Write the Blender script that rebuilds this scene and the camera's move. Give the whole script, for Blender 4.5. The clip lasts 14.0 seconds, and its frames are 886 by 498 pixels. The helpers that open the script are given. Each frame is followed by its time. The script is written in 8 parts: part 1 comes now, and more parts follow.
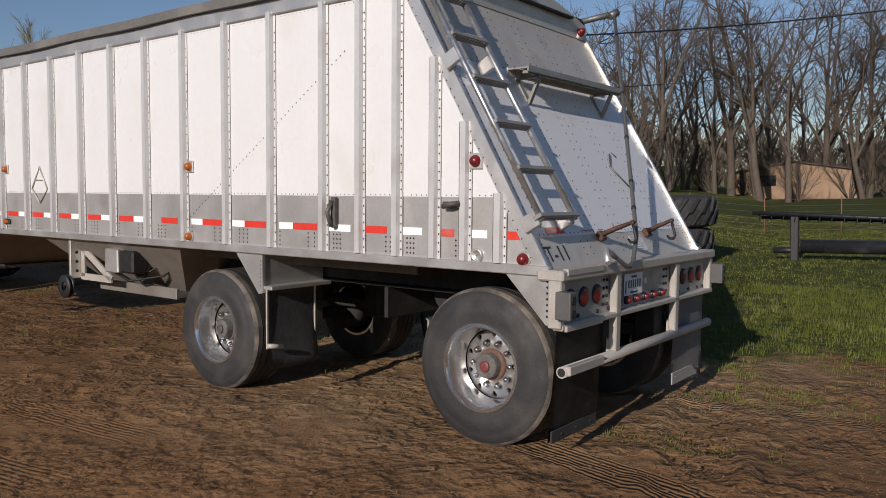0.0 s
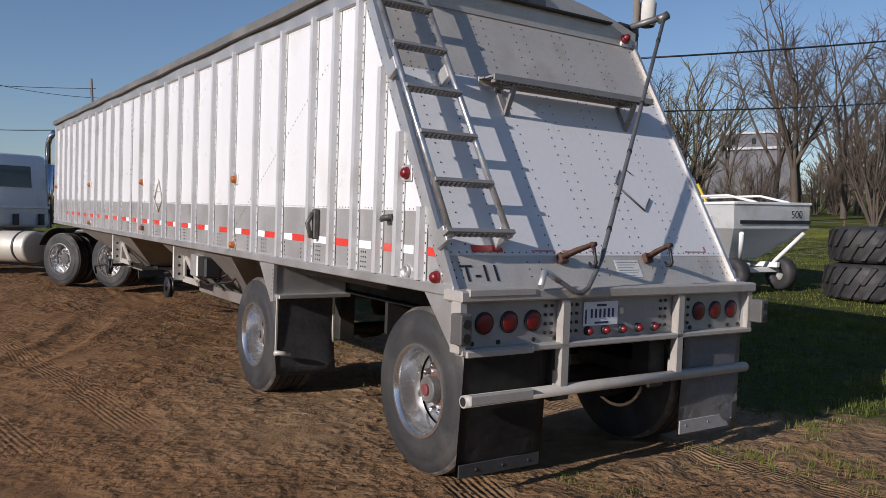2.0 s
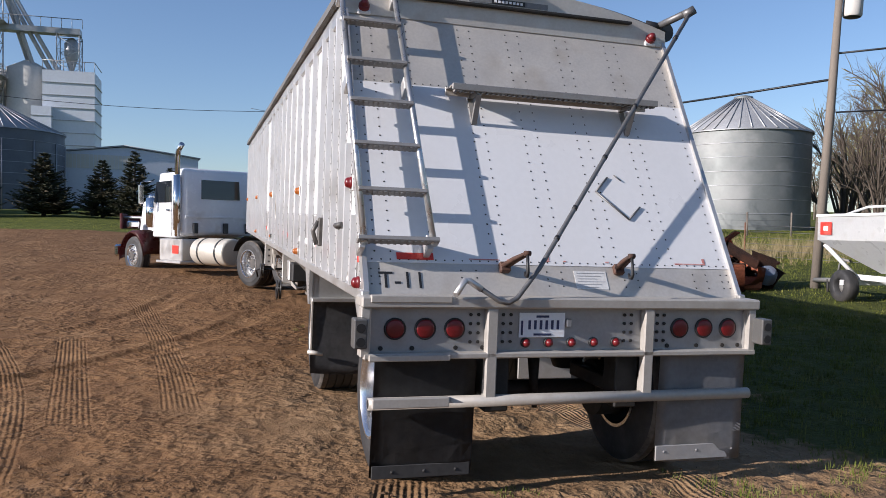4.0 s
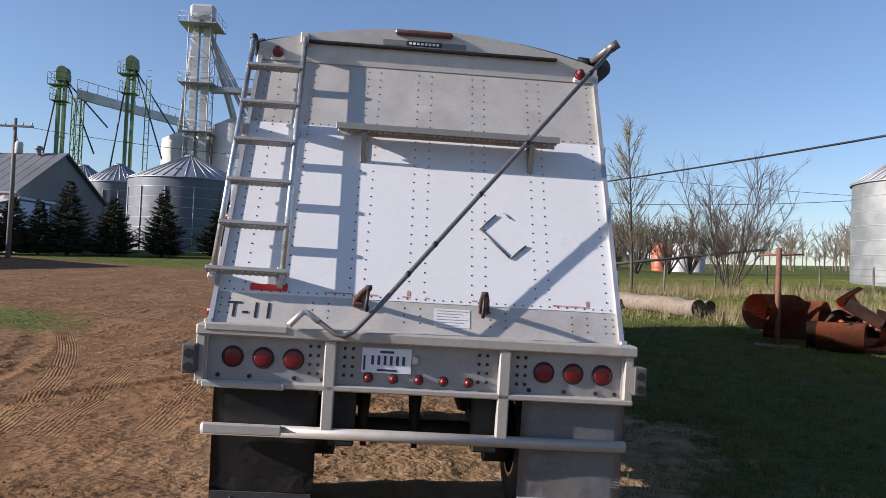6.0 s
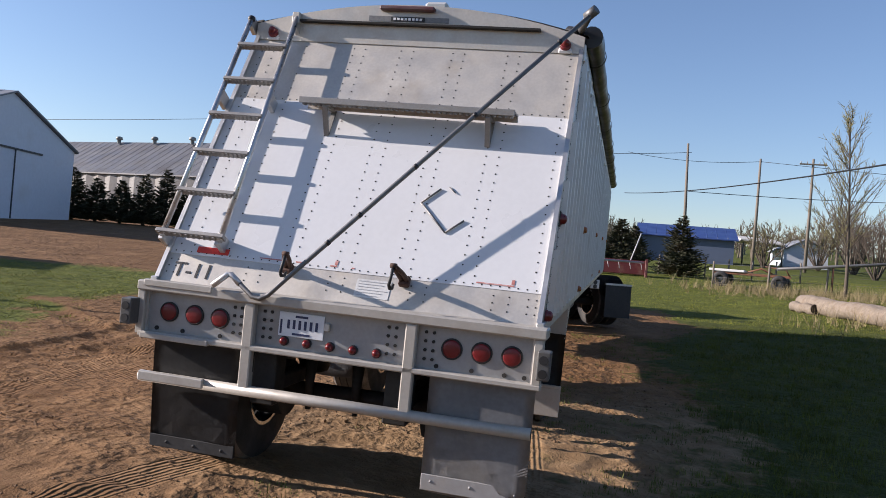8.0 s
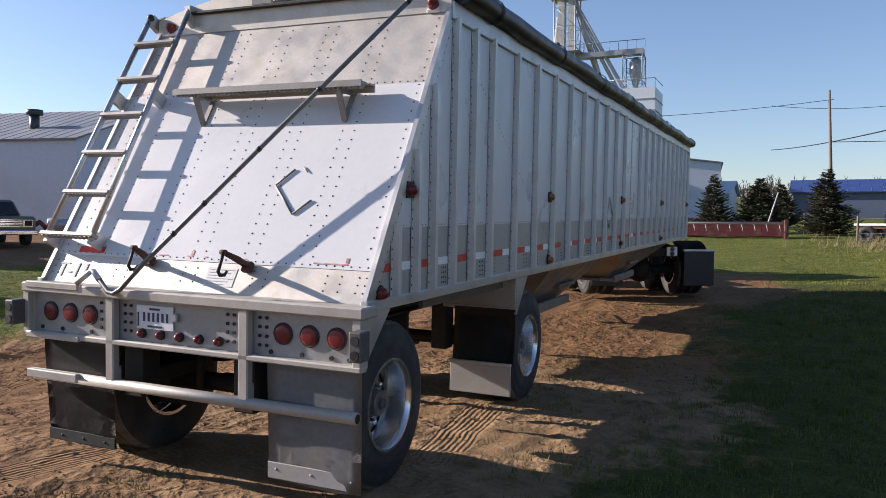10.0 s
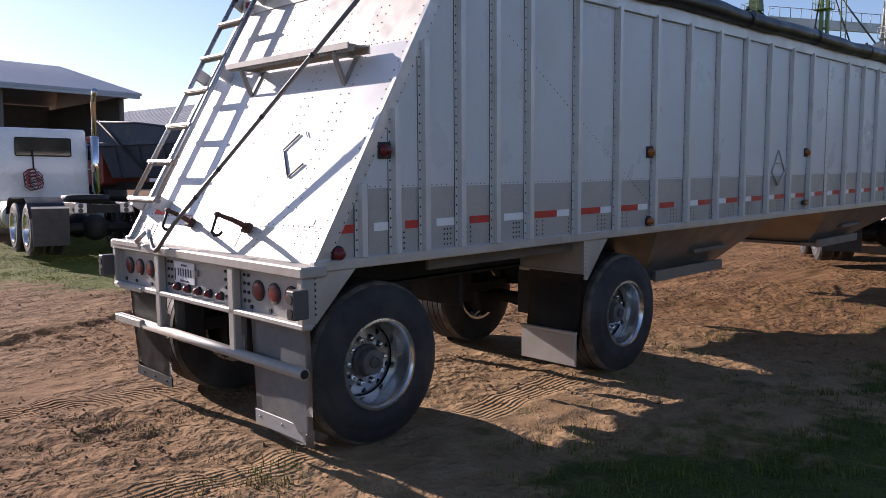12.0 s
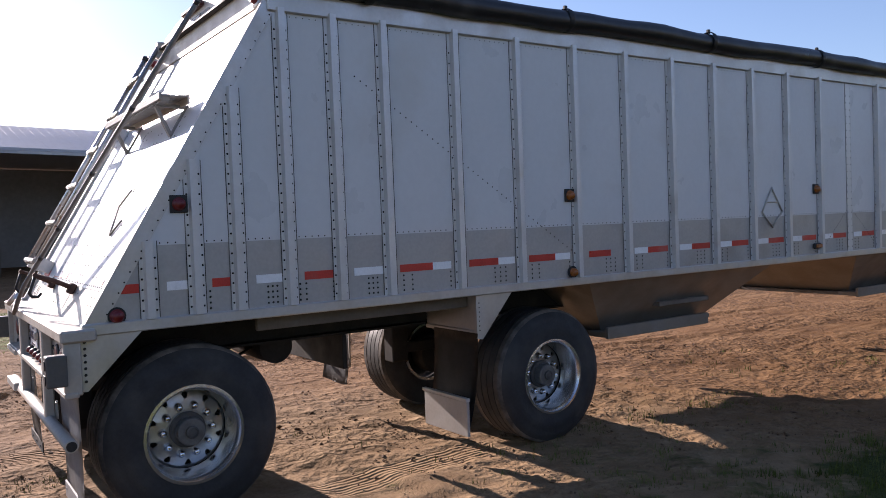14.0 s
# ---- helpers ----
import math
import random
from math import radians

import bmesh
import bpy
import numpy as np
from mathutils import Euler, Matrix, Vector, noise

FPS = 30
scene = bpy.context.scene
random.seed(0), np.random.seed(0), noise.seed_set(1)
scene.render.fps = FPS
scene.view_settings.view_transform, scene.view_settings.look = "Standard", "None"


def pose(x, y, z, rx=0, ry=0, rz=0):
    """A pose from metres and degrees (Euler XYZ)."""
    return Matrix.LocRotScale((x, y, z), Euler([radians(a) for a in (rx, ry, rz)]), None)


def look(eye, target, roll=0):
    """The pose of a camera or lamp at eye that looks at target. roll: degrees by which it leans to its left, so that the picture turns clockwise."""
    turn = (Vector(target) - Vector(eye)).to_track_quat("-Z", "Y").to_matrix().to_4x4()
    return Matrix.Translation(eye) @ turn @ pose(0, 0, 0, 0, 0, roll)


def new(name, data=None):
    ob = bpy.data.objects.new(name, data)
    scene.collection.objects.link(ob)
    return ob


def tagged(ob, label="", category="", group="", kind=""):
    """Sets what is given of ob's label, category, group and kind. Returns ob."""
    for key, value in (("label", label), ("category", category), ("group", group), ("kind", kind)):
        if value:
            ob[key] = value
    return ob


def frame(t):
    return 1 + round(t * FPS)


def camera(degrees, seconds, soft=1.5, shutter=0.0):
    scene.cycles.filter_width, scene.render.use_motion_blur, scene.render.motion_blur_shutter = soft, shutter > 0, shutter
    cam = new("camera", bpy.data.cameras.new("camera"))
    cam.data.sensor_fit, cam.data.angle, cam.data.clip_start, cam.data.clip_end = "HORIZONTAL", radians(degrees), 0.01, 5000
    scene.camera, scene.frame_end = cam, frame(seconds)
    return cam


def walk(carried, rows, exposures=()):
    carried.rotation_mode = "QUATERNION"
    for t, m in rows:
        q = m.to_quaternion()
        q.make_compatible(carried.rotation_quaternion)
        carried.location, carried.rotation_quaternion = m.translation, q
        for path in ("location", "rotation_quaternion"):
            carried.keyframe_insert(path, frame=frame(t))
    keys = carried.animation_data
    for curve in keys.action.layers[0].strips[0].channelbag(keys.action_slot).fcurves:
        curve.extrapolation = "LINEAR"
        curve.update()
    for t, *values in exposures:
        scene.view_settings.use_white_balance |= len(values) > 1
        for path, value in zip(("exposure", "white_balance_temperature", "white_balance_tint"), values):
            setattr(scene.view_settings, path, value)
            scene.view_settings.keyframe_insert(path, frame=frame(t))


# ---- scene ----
cam = camera(58.5, 14.0, 0.75)
# the trailer stands a little nose up and leans to its right; TILT carries its own axes into the world
TILT = Matrix(((0.999791, -0.000623, 0.020421), (0.001044, 0.999787, -0.020635), (-0.020404, 0.020653, 0.999578))).to_4x4()
PATH = [
    (0, (-5.517, -2.407, 1.679), (-3.933, -1.193, 1.545), 0.5),
    (0.5, (-5.125, -2.728, 1.691), (-3.715, -1.316, 1.55), 0.1),
    (1, (-4.761, -3.014, 1.666), (-3.426, -1.525, 1.618), 1.2),
    (1.5, (-4.287, -3.371, 1.647), (-3.073, -1.788, 1.514), -0.3),
    (2, (-3.888, -3.649, 1.654), (-2.762, -1.998, 1.568), 2.1),
    (2.2, (-3.76, -3.767, 1.683), (-2.651, -2.103, 1.618), 3.5),
    (4.3, (-1.907, -4.626, 1.695), (-1.414, -2.689, 1.629), 1.4),
    (4.5, (-1.715, -4.663, 1.689), (-1.26, -2.715, 1.65), 1.1),
    (5, (-1.202, -4.732, 1.723), (-0.84, -2.765, 1.741), 2.4),
    (5.5, (-0.67, -4.889, 1.736), (-0.472, -2.899, 1.756), 0.5),
    (6, (-0.194, -4.934, 1.708), (-0.069, -2.938, 1.733), 3.5),
    (6.5, (0.309, -4.99, 1.708), (0.234, -2.992, 1.691), 2.6),
    (7, (0.791, -5.012, 1.741), (0.593, -3.022, 1.721), 1.4),
    (7.2, (0.977, -4.978, 1.716), (0.746, -2.992, 1.715), 3.1),
    (9.3, (2.923, -4.281, 1.796), (2.145, -2.442, 1.686), 1.1),
    (9.5, (3.093, -4.201, 1.818), (2.284, -2.375, 1.703), 0.3),
    (10, (3.512, -3.895, 1.807), (2.702, -2.069, 1.699), 1.1),
    (10.5, (4.037, -3.628, 1.778), (3.086, -1.873, 1.651), 0.7),
    (11, (4.44, -3.346, 1.79), (3.362, -1.669, 1.628), 1.1),
    (11.5, (4.784, -2.956, 1.791), (3.516, -1.417, 1.642), -1.0),
    (12, (5.097, -2.647, 1.805), (3.675, -1.256, 1.597), -0.4),
    (12.5, (5.267, -2.221, 1.826), (3.812, -0.854, 1.704), -0.9),
    (13, (5.501, -1.741, 1.832), (4.006, -0.417, 1.721), -1.6),
    (13.5, (5.7, -1.294, 1.864), (4.163, -0.015, 1.812), -3.3),
    (14, (5.969, -0.783, 1.742), (4.319, 0.345, 1.674), -2.2),
]
EXPOSURES = [(0.0, -0.15, 6640, 17), (1.5, -0.06, 6430, 18), (2.5, 0.25, 6300, 18), (4.3, 0.70, 6300, 18), (7.2, 0.82, 6480, 20), (9.5, 0.92, 6660, 20), (12.0, 0.93, 6680, 26), (14.0, 1.10, 6740, 27)]
walk(cam, [(t, TILT @ look(eye, target, roll)) for t, eye, target, roll in PATH], EXPOSURES)

# ---- light ----
SUN_AZ, SUN_EL = radians(-99.3), radians(21.2)  # azimuth from +y towards +x
SUN_DIR = Vector((math.sin(SUN_AZ) * math.cos(SUN_EL), math.cos(SUN_AZ) * math.cos(SUN_EL), math.sin(SUN_EL)))
world = bpy.data.worlds.new("sky")
scene.world = world
world.use_nodes = True
_nt = world.node_tree
_sky = _nt.nodes.new("ShaderNodeTexSky")
_sky.sky_type = "NISHITA"
_sky.sun_disc = False
_sky.sun_elevation = SUN_EL
_sky.sun_rotation = SUN_AZ
_sky.air_density, _sky.dust_density, _sky.ozone_density = 1.0, 0.4, 3.5
_nt.links.new(_sky.outputs[0], _nt.nodes["Background"].inputs[0])
_nt.nodes["Background"].inputs[1].default_value = 0.088
sun = new("sun", bpy.data.lights.new("sun", "SUN"))
sun.data.energy, sun.data.angle, sun.data.color = 4.6, radians(0.53), (1.0, 0.945, 0.855)
sun.matrix_world = look(SUN_DIR * 50, (0, 0, 0))

# ---- mesh helpers ----


def part(name, bm, mats, parent=None, label="", smooth=False):
    """Link a bmesh as one mesh object, under a thing or a part."""
    me = bpy.data.meshes.new(name)
    bm.normal_update()
    bm.to_mesh(me)
    bm.free()
    return part_of(name, me, mats, parent, label, smooth)


def part_of(name, me, mats, parent=None, label="", smooth=False):
    if mats is not None and not me.materials:
        for m in (mats if isinstance(mats, (list, tuple)) else (mats,)):
            me.materials.append(m)
    if smooth:
        me.shade_smooth()
        me.set_sharp_from_angle(angle=radians(38))
    ob = new(name, me)
    if parent is not None:
        ob.parent = parent
    if label:
        ob["label"] = label
    return ob


def thing(name, m, label, category, group="", kind=""):
    ob = new(name)
    ob.empty_display_size = 0.2
    ob.matrix_basis = m
    return tagged(ob, label, category, group, kind)


def B():
    return bmesh.new()


def hexa(bm, pts, mi=0):
    """A six-sided block from eight corners: four below (counter-clockwise), four above."""
    v = [bm.verts.new(p) for p in pts]
    for q in ((3, 2, 1, 0), (4, 5, 6, 7), (0, 1, 5, 4), (1, 2, 6, 5), (2, 3, 7, 6), (3, 0, 4, 7)):
        bm.faces.new([v[i] for i in q]).material_index = mi
    return v


def box(bm, x0, x1, y0, y1, z0, z1, b=0.0, mi=0):
    """A block between the limits, with its edges bevelled by b."""
    x0, x1, y0, y1, z0, z1 = min(x0, x1), max(x0, x1), min(y0, y1), max(y0, y1), min(z0, z1), max(z0, z1)
    v = hexa(bm, [(x0, y0, z0), (x1, y0, z0), (x1, y1, z0), (x0, y1, z0), (x0, y0, z1), (x1, y0, z1), (x1, y1, z1), (x0, y1, z1)], mi)
    if b > 0:
        es = list({e for q in v for e in q.link_edges})
        bmesh.ops.bevel(bm, geom=es, offset=b, segments=1, affect="EDGES", profile=0.5)
    return v


def frame_on(p0, p1):
    d = (Vector(p1) - Vector(p0)).normalized()
    a = d.cross(Vector((0, 0, 1)))
    if a.length < 1e-4:
        a = Vector((1, 0, 0))
    a.normalize()
    return d, a, d.cross(a)


def tube(bm, pts, r, seg=10, cap=True, mi=0):
    """A round bar through the points; r is one radius or one for each point."""
    pts = [Vector(p) for p in pts]
    rs = r if isinstance(r, (list, tuple)) else [r] * len(pts)
    rings = []
    a = b = None
    for i, p in enumerate(pts):
        q0, q1 = pts[max(0, i - 1)], pts[min(len(pts) - 1, i + 1)]
        d = (q1 - q0).normalized()
        if a is None:
            d, a, b = frame_on(q0, q1)
        else:
            a = (a - d * a.dot(d)).normalized()
            b = d.cross(a)
        rings.append([bm.verts.new(p + (a * math.cos(2 * math.pi * k / seg) + b * math.sin(2 * math.pi * k / seg)) * rs[i]) for k in range(seg)])
    for r0, r1 in zip(rings, rings[1:]):
        for k in range(seg):
            f = bm.faces.new((r0[k], r0[(k + 1) % seg], r1[(k + 1) % seg], r1[k]))
            f.smooth, f.material_index = True, mi
    if cap:
        bm.faces.new(rings[0][::-1]).material_index = mi
        bm.faces.new(rings[-1]).material_index = mi
    return rings


def lathe(bm, prof, axis="z", seg=24, at=(0, 0, 0), closed=False, mi=0, start=0.0, sweep=2 * math.pi):
    """Turn a profile of (radius, height) about an axis."""
    at = Vector(at)
    full = abs(sweep - 2 * math.pi) < 1e-6
    n = seg if full else seg + 1
    rings = []
    for r, h in prof:
        ring = []
        for k in range(n):
            t = start + sweep * k / seg
            c, s = r * math.cos(t), r * math.sin(t)
            p = {"z": (c, s, h), "x": (h, c, s), "y": (s, h, c)}[axis]
            ring.append(bm.verts.new(at + Vector(p)))
        rings.append(ring)
    pairs = list(zip(rings, rings[1:])) + ([(rings[-1], rings[0])] if closed else [])
    for r0, r1 in pairs:
        for k in range(seg):
            k2 = (k + 1) % n
            f = bm.faces.new((r0[k], r0[k2], r1[k2], r1[k]))
            f.smooth, f.material_index = True, mi
    return rings


def disc(bm, ring, flip=False, mi=0):
    bm.faces.new(ring[::-1] if flip else ring).material_index = mi


def prism(bm, poly, axis, a, b, mi=0):
    """A flat outline of (u, v) pairs drawn out along an axis from a to b."""
    def put(u, v, w):
        return {"x": (w, u, v), "y": (u, w, v), "z": (u, v, w)}[axis]
    lo = [bm.verts.new(put(u, v, a)) for u, v in poly]
    hi = [bm.verts.new(put(u, v, b)) for u, v in poly]
    n = len(poly)
    fs = [bm.faces.new(lo[::-1]), bm.faces.new(hi)]
    for k in range(n):
        fs.append(bm.faces.new((lo[k], lo[(k + 1) % n], hi[(k + 1) % n], hi[k])))
    for f in fs:
        f.material_index = mi
    bmesh.ops.recalc_face_normals(bm, faces=fs)
    return lo, hi


# ---- materials ----


def mat(name, base, rough=0.5, metal=0.0, var=0.12, scale=6.0, fine=60.0, bump=0.0, bump_scale=80.0, dirt=None, dirt_amount=0.0, dirt_scale=2.0,
        per_piece=0.0, spec=0.5, stretch=None, rough_var=0.15, coat=0.0):
    """A painted, metal, rubber or stone surface: base colour broken up at two scales, stains, uneven gloss and fine relief."""
    m = bpy.data.materials.new(name)
    m.use_nodes = True
    nt = m.node_tree
    N, L = nt.nodes, nt.links
    bs = N["Principled BSDF"]
    tc = N.new("ShaderNodeTexCoord")
    src = tc.outputs["Object"]
    if stretch:
        mp = N.new("ShaderNodeMapping")
        mp.inputs["Scale"].default_value = stretch
        L.new(src, mp.inputs[0])
        src = mp.outputs[0]

    def tex(s, detail=4.0):
        t = N.new("ShaderNodeTexNoise")
        t.inputs["Scale"].default_value, t.inputs["Detail"].default_value = s, detail
        L.new(src, t.inputs["Vector"])
        return t.outputs["Fac"]

    def mixc(a, b, f, mode="MIX"):
        x = N.new("ShaderNodeMix")
        x.data_type, x.blend_type = "RGBA", mode
        for i, v in ((6, a), (7, b), (0, f)):
            if hasattr(v, "is_linked") or hasattr(v, "node"):
                L.new(v, x.inputs[i])
            else:
                x.inputs[i].default_value = v
        return x.outputs[2]

    def ramp(f, lo, hi):
        x = N.new("ShaderNodeMapRange")
        L.new(f, x.inputs[0])
        x.inputs[1].default_value, x.inputs[2].default_value = lo, hi
        return x.outputs[0]

    c = (*base, 1)
    dark = (*[v * (1 - var * 2) for v in base], 1)
    lite = (*[min(1, v * (1 + var)) for v in base], 1)
    col = mixc(dark, lite, ramp(tex(scale), 0.3, 0.7))
    col = mixc(col, c, 0.5)
    if fine:
        col = mixc(col, mixc(dark, lite, ramp(tex(fine, 2.0), 0.35, 0.65)), 0.3)
    if dirt:
        col = mixc(col, (*dirt, 1), ramp(tex(dirt_scale, 6.0), 0.62 - dirt_amount * 0.35, 0.95 - dirt_amount * 0.2))
    if per_piece:
        oi = N.new("ShaderNodeObjectInfo")
        mr = N.new("ShaderNodeMapRange")
        L.new(oi.outputs["Random"], mr.inputs[0])
        mr.inputs[3].default_value, mr.inputs[4].default_value = 1 - per_piece, 1 + per_piece
        hv = N.new("ShaderNodeHueSaturation")
        L.new(col, hv.inputs["Color"])
        L.new(mr.outputs[0], hv.inputs["Value"])
        col = hv.outputs[0]
    L.new(col, bs.inputs["Base Color"])
    rr = N.new("ShaderNodeMapRange")
    L.new(tex(scale * 1.7, 5.0), rr.inputs[0])
    rr.inputs[1].default_value, rr.inputs[2].default_value = 0.25, 0.75
    rr.inputs[3].default_value, rr.inputs[4].default_value = max(0.03, rough - rough_var), min(1, rough + rough_var)
    L.new(rr.outputs[0], bs.inputs["Roughness"])
    bs.inputs["Metallic"].default_value = metal
    bs.inputs["Specular IOR Level"].default_value = spec
    bs.inputs["Coat Weight"].default_value = coat
    if bump:
        bp = N.new("ShaderNodeBump")
        bp.inputs["Strength"].default_value = 1.0
        bp.inputs["Distance"].default_value = bump
        L.new(tex(bump_scale, 3.0), bp.inputs["Height"])
        L.new(bp.outputs[0], bs.inputs["Normal"])
    return m


WHITE = mat("white_paint", (0.660, 0.664, 0.664), 0.32, var=0.03, scale=1.5, fine=25, dirt=(0.55, 0.52, 0.47), dirt_amount=0.12, dirt_scale=1.2, bump=0.0015, bump_scale=2.2, rough_var=0.08)
ALU = mat("bare_aluminium", (0.60, 0.59, 0.57), 0.42, metal=0.75, var=0.06, scale=3, fine=45, dirt=(0.40, 0.36, 0.31), dirt_amount=0.25, dirt_scale=3, rough_var=0.12)
POST = mat("pale_side_post", (0.66, 0.66, 0.655), 0.42, metal=0.45, var=0.05, scale=3, fine=45, dirt=(0.46, 0.43, 0.39), dirt_amount=0.22, dirt_scale=3, rough_var=0.1)
ALU_DULL = mat("weathered_aluminium", (0.55, 0.515, 0.46), 0.5, metal=0.4, var=0.08, scale=4, fine=50, dirt=(0.36, 0.31, 0.25), dirt_amount=0.3, dirt_scale=4)
ALU_LOW = mat("bare_lower_sheet", (0.46, 0.45, 0.435), 0.48, metal=0.55, var=0.07, scale=2.5, fine=45, dirt=(0.30, 0.26, 0.22), dirt_amount=0.3, dirt_scale=2.2, rough_var=0.12)
SEAM_DARK = mat("grimy_seam", (0.07, 0.066, 0.062), 0.8, var=0.4, scale=5, fine=60, dirt=(0.35, 0.34, 0.32), dirt_amount=0.45, dirt_scale=4)
RUNG = mat("dull_grey_tread", (0.30, 0.29, 0.275), 0.5, metal=0.35, var=0.1, scale=6, fine=60, dirt=(0.20, 0.18, 0.155), dirt_amount=0.3, dirt_scale=6)
DISC = mat("dull_wheel_alloy", (0.50, 0.495, 0.48), 0.34, metal=0.85, var=0.05, scale=6, fine=90, dirt=(0.24, 0.21, 0.18), dirt_amount=0.25, dirt_scale=6, rough_var=0.06)
NUT = mat("chrome_wheel_nut", (0.72, 0.72, 0.72), 0.16, metal=1.0, var=0.05, scale=30, fine=90, rough_var=0.06)
POLISH = mat("polished_wheel_alloy", (0.74, 0.74, 0.74), 0.24, metal=0.95, var=0.03, scale=4, fine=90, dirt=(0.42, 0.38, 0.33), dirt_amount=0.15, dirt_scale=5, rough_var=0.06)
TYRE = mat("tyre_rubber", (0.026, 0.026, 0.027), 0.7, var=0.2, scale=5, fine=40, dirt=(0.075, 0.069, 0.062), dirt_amount=0.4, dirt_scale=3.0, bump=0.002, bump_scale=60)
SCUFF = mat("scuffed_tyre_shoulder", (0.075, 0.068, 0.06), 0.85, var=0.35, scale=9, fine=50, dirt=(0.24, 0.20, 0.165), dirt_amount=0.6, dirt_scale=7, bump=0.003, bump_scale=50)
RUBBER = mat("black_rubber", (0.026, 0.026, 0.027), 0.5, var=0.25, scale=4, fine=30, dirt=(0.065, 0.06, 0.055), dirt_amount=0.25, dirt_scale=2.5, bump=0.001, bump_scale=30)
FRAME = mat("dark_chassis_steel", (0.026, 0.025, 0.024), 0.65, var=0.2, scale=5, fine=40, spec=0.3, dirt=(0.065, 0.053, 0.042), dirt_amount=0.25, dirt_scale=4)
TARP = mat("black_vinyl_tarp", (0.018, 0.018, 0.02), 0.38, var=0.2, scale=2, fine=20, dirt=(0.10, 0.10, 0.10), dirt_amount=0.2, bump=0.006, bump_scale=3)
TARP_GREY = mat("dusty_tarp", (0.13, 0.125, 0.115), 0.6, var=0.15, scale=2, fine=20, dirt=(0.22, 0.2, 0.17), dirt_amount=0.3, bump=0.004, bump_scale=4)
RED_TAPE = mat("red_tape", (0.62, 0.045, 0.03), 0.4, var=0.12, scale=14, fine=80, dirt=(0.4, 0.25, 0.2), dirt_amount=0.15)
WHITE_TAPE = mat("white_tape", (0.90, 0.90, 0.90), 0.35, var=0.06, scale=14, fine=80, dirt=(0.5, 0.46, 0.42), dirt_amount=0.15)
RED_LENS = mat("red_lens", (0.15, 0.008, 0.010), 0.38, var=0.2, scale=20, fine=120, coat=0.08)
AMBER_LENS = mat("amber_lens", (0.36, 0.105, 0.018), 0.3, var=0.15, scale=20, fine=120, coat=0.1)
BLACK = mat("black_fittings", (0.015, 0.015, 0.016), 0.5, var=0.2, scale=10)
RUST = mat("rusty_steel", (0.20, 0.085, 0.045), 0.8, var=0.3, scale=7, fine=50, dirt=(0.07, 0.04, 0.03), dirt_amount=0.5, dirt_scale=5, bump=0.002, bump_scale=40)

# ---- ground ----
# the yard is nearly level and climbs gently all round: slope by azimuth
RISE_AZ = (-180, -110, -75, -55, -30, -12, 0, 12, 33, 60, 69, 76, 100, 180)
RISE = (0.03, 0.024, 0.034, 0.036, 0.038, 0.046, 0.038, 0.041, 0.051, 0.036, 0.028, 0.007, 0.007, 0.03)


def height(x, y):
    """The ground's height."""
    d = math.hypot(x, y - 1.5)
    s = float(np.interp(math.degrees(math.atan2(x, y)), RISE_AZ, RISE))
    lean = -0.014 - 0.022 * max(-1.6, min(1.6, x)) * max(0.0, 1 - max(0.0, d - 4) / 8)
    far = max(0.0, d - 4.5)
    az = math.degrees(math.atan2(x, y))
    if far > 42 and 14 < az < 60:
        far = 42 + (far - 42) * (1 - 0.45 * min(1.0, (az - 14) / 6, (60 - az) / 6))
    return lean + s * (far * far / (far + 2.5))


def grass_amount(x, y):
    """How thickly the grass grows at a place, 0 to 1."""
    n = noise.noise(Vector((x * 0.22, y * 0.22, 3.1))) * 0.5 + noise.noise(Vector((x * 0.9, y * 0.9, 7.7))) * 0.3 + noise.noise(Vector((x * 3.1, y * 3.1, 1.7))) * 0.2
    g = 0.0
    # east of the trailer, thin by the wheel tracks; set close in so dark turf deepens the shade
    edge = 1.75 if y > 0.8 else 1.75 + 0.5 * (0.8 - max(-0.5, y))
    if y < -0.5:
        edge = 2.4 + 0.2 * (-0.5 - y) ** 1.2
    g = max(g, min(1.0, max(0.0, (x - edge) / 2.3 + 1.0 * n)))
    # island of grass in the yard
    e = ((x + 13.5) * 0.82 + (y - 9.5) * 0.57) ** 2 / 64 + (-(x + 13.5) * 0.57 + (y - 9.5) * 0.82) ** 2 / 22
    g = max(g, min(1.0, max(0.0, 1.25 - e + n * 0.9)))
    e = ((x + 12.2) / 6.0) ** 2 + ((y - 4.0) / 5.0) ** 2
    g = max(g, min(1.0, max(0.0, 1.25 - e + n * 0.9)))
    # verge beyond the yard
    far = y - (36.5 - 0.6 * (x + 10)) if x < -10 else y - (36.5 - 0.25 * (x + 10))
    if far > 0 and x < 2:
        g = max(g, min(1.0, far / 2.0 + n * 0.5))
    # the field ahead
    if x > -2.5 and y > 17:
        g = max(g, min(1.0, max(0.0, (y - 18.5 - 0.5 * max(0.0, 1 - x)) / 2.5 + n * 0.6)))
    # sprigs under the trailer
    if -0.4 < x < 3.2 and y > 1.2:
        g = max(g, 0.62 * max(0.0, n + 0.22))
    return max(0.0, min(1.0, g))


# old wheel ruts across the yard: arcs by centre and radius, with their depth
RUTS = ((-14.0, -4.0, 10.6, 0.034), (-14.0, -4.0, 12.6, 0.030), (-16.0, 14.0, 13.4, 0.030), (-16.0, 14.0, 15.3, 0.026), (6.0, -22.0, 22.3, 0.024), (6.0, -22.0, 24.2, 0.028), (-26.0, 2.0, 19.0, 0.028), (-26.0, 2.0, 21.0, 0.028), (-4.0, 24.0, 19.0, 0.022), (-4.0, 24.0, 17.0, 0.022))


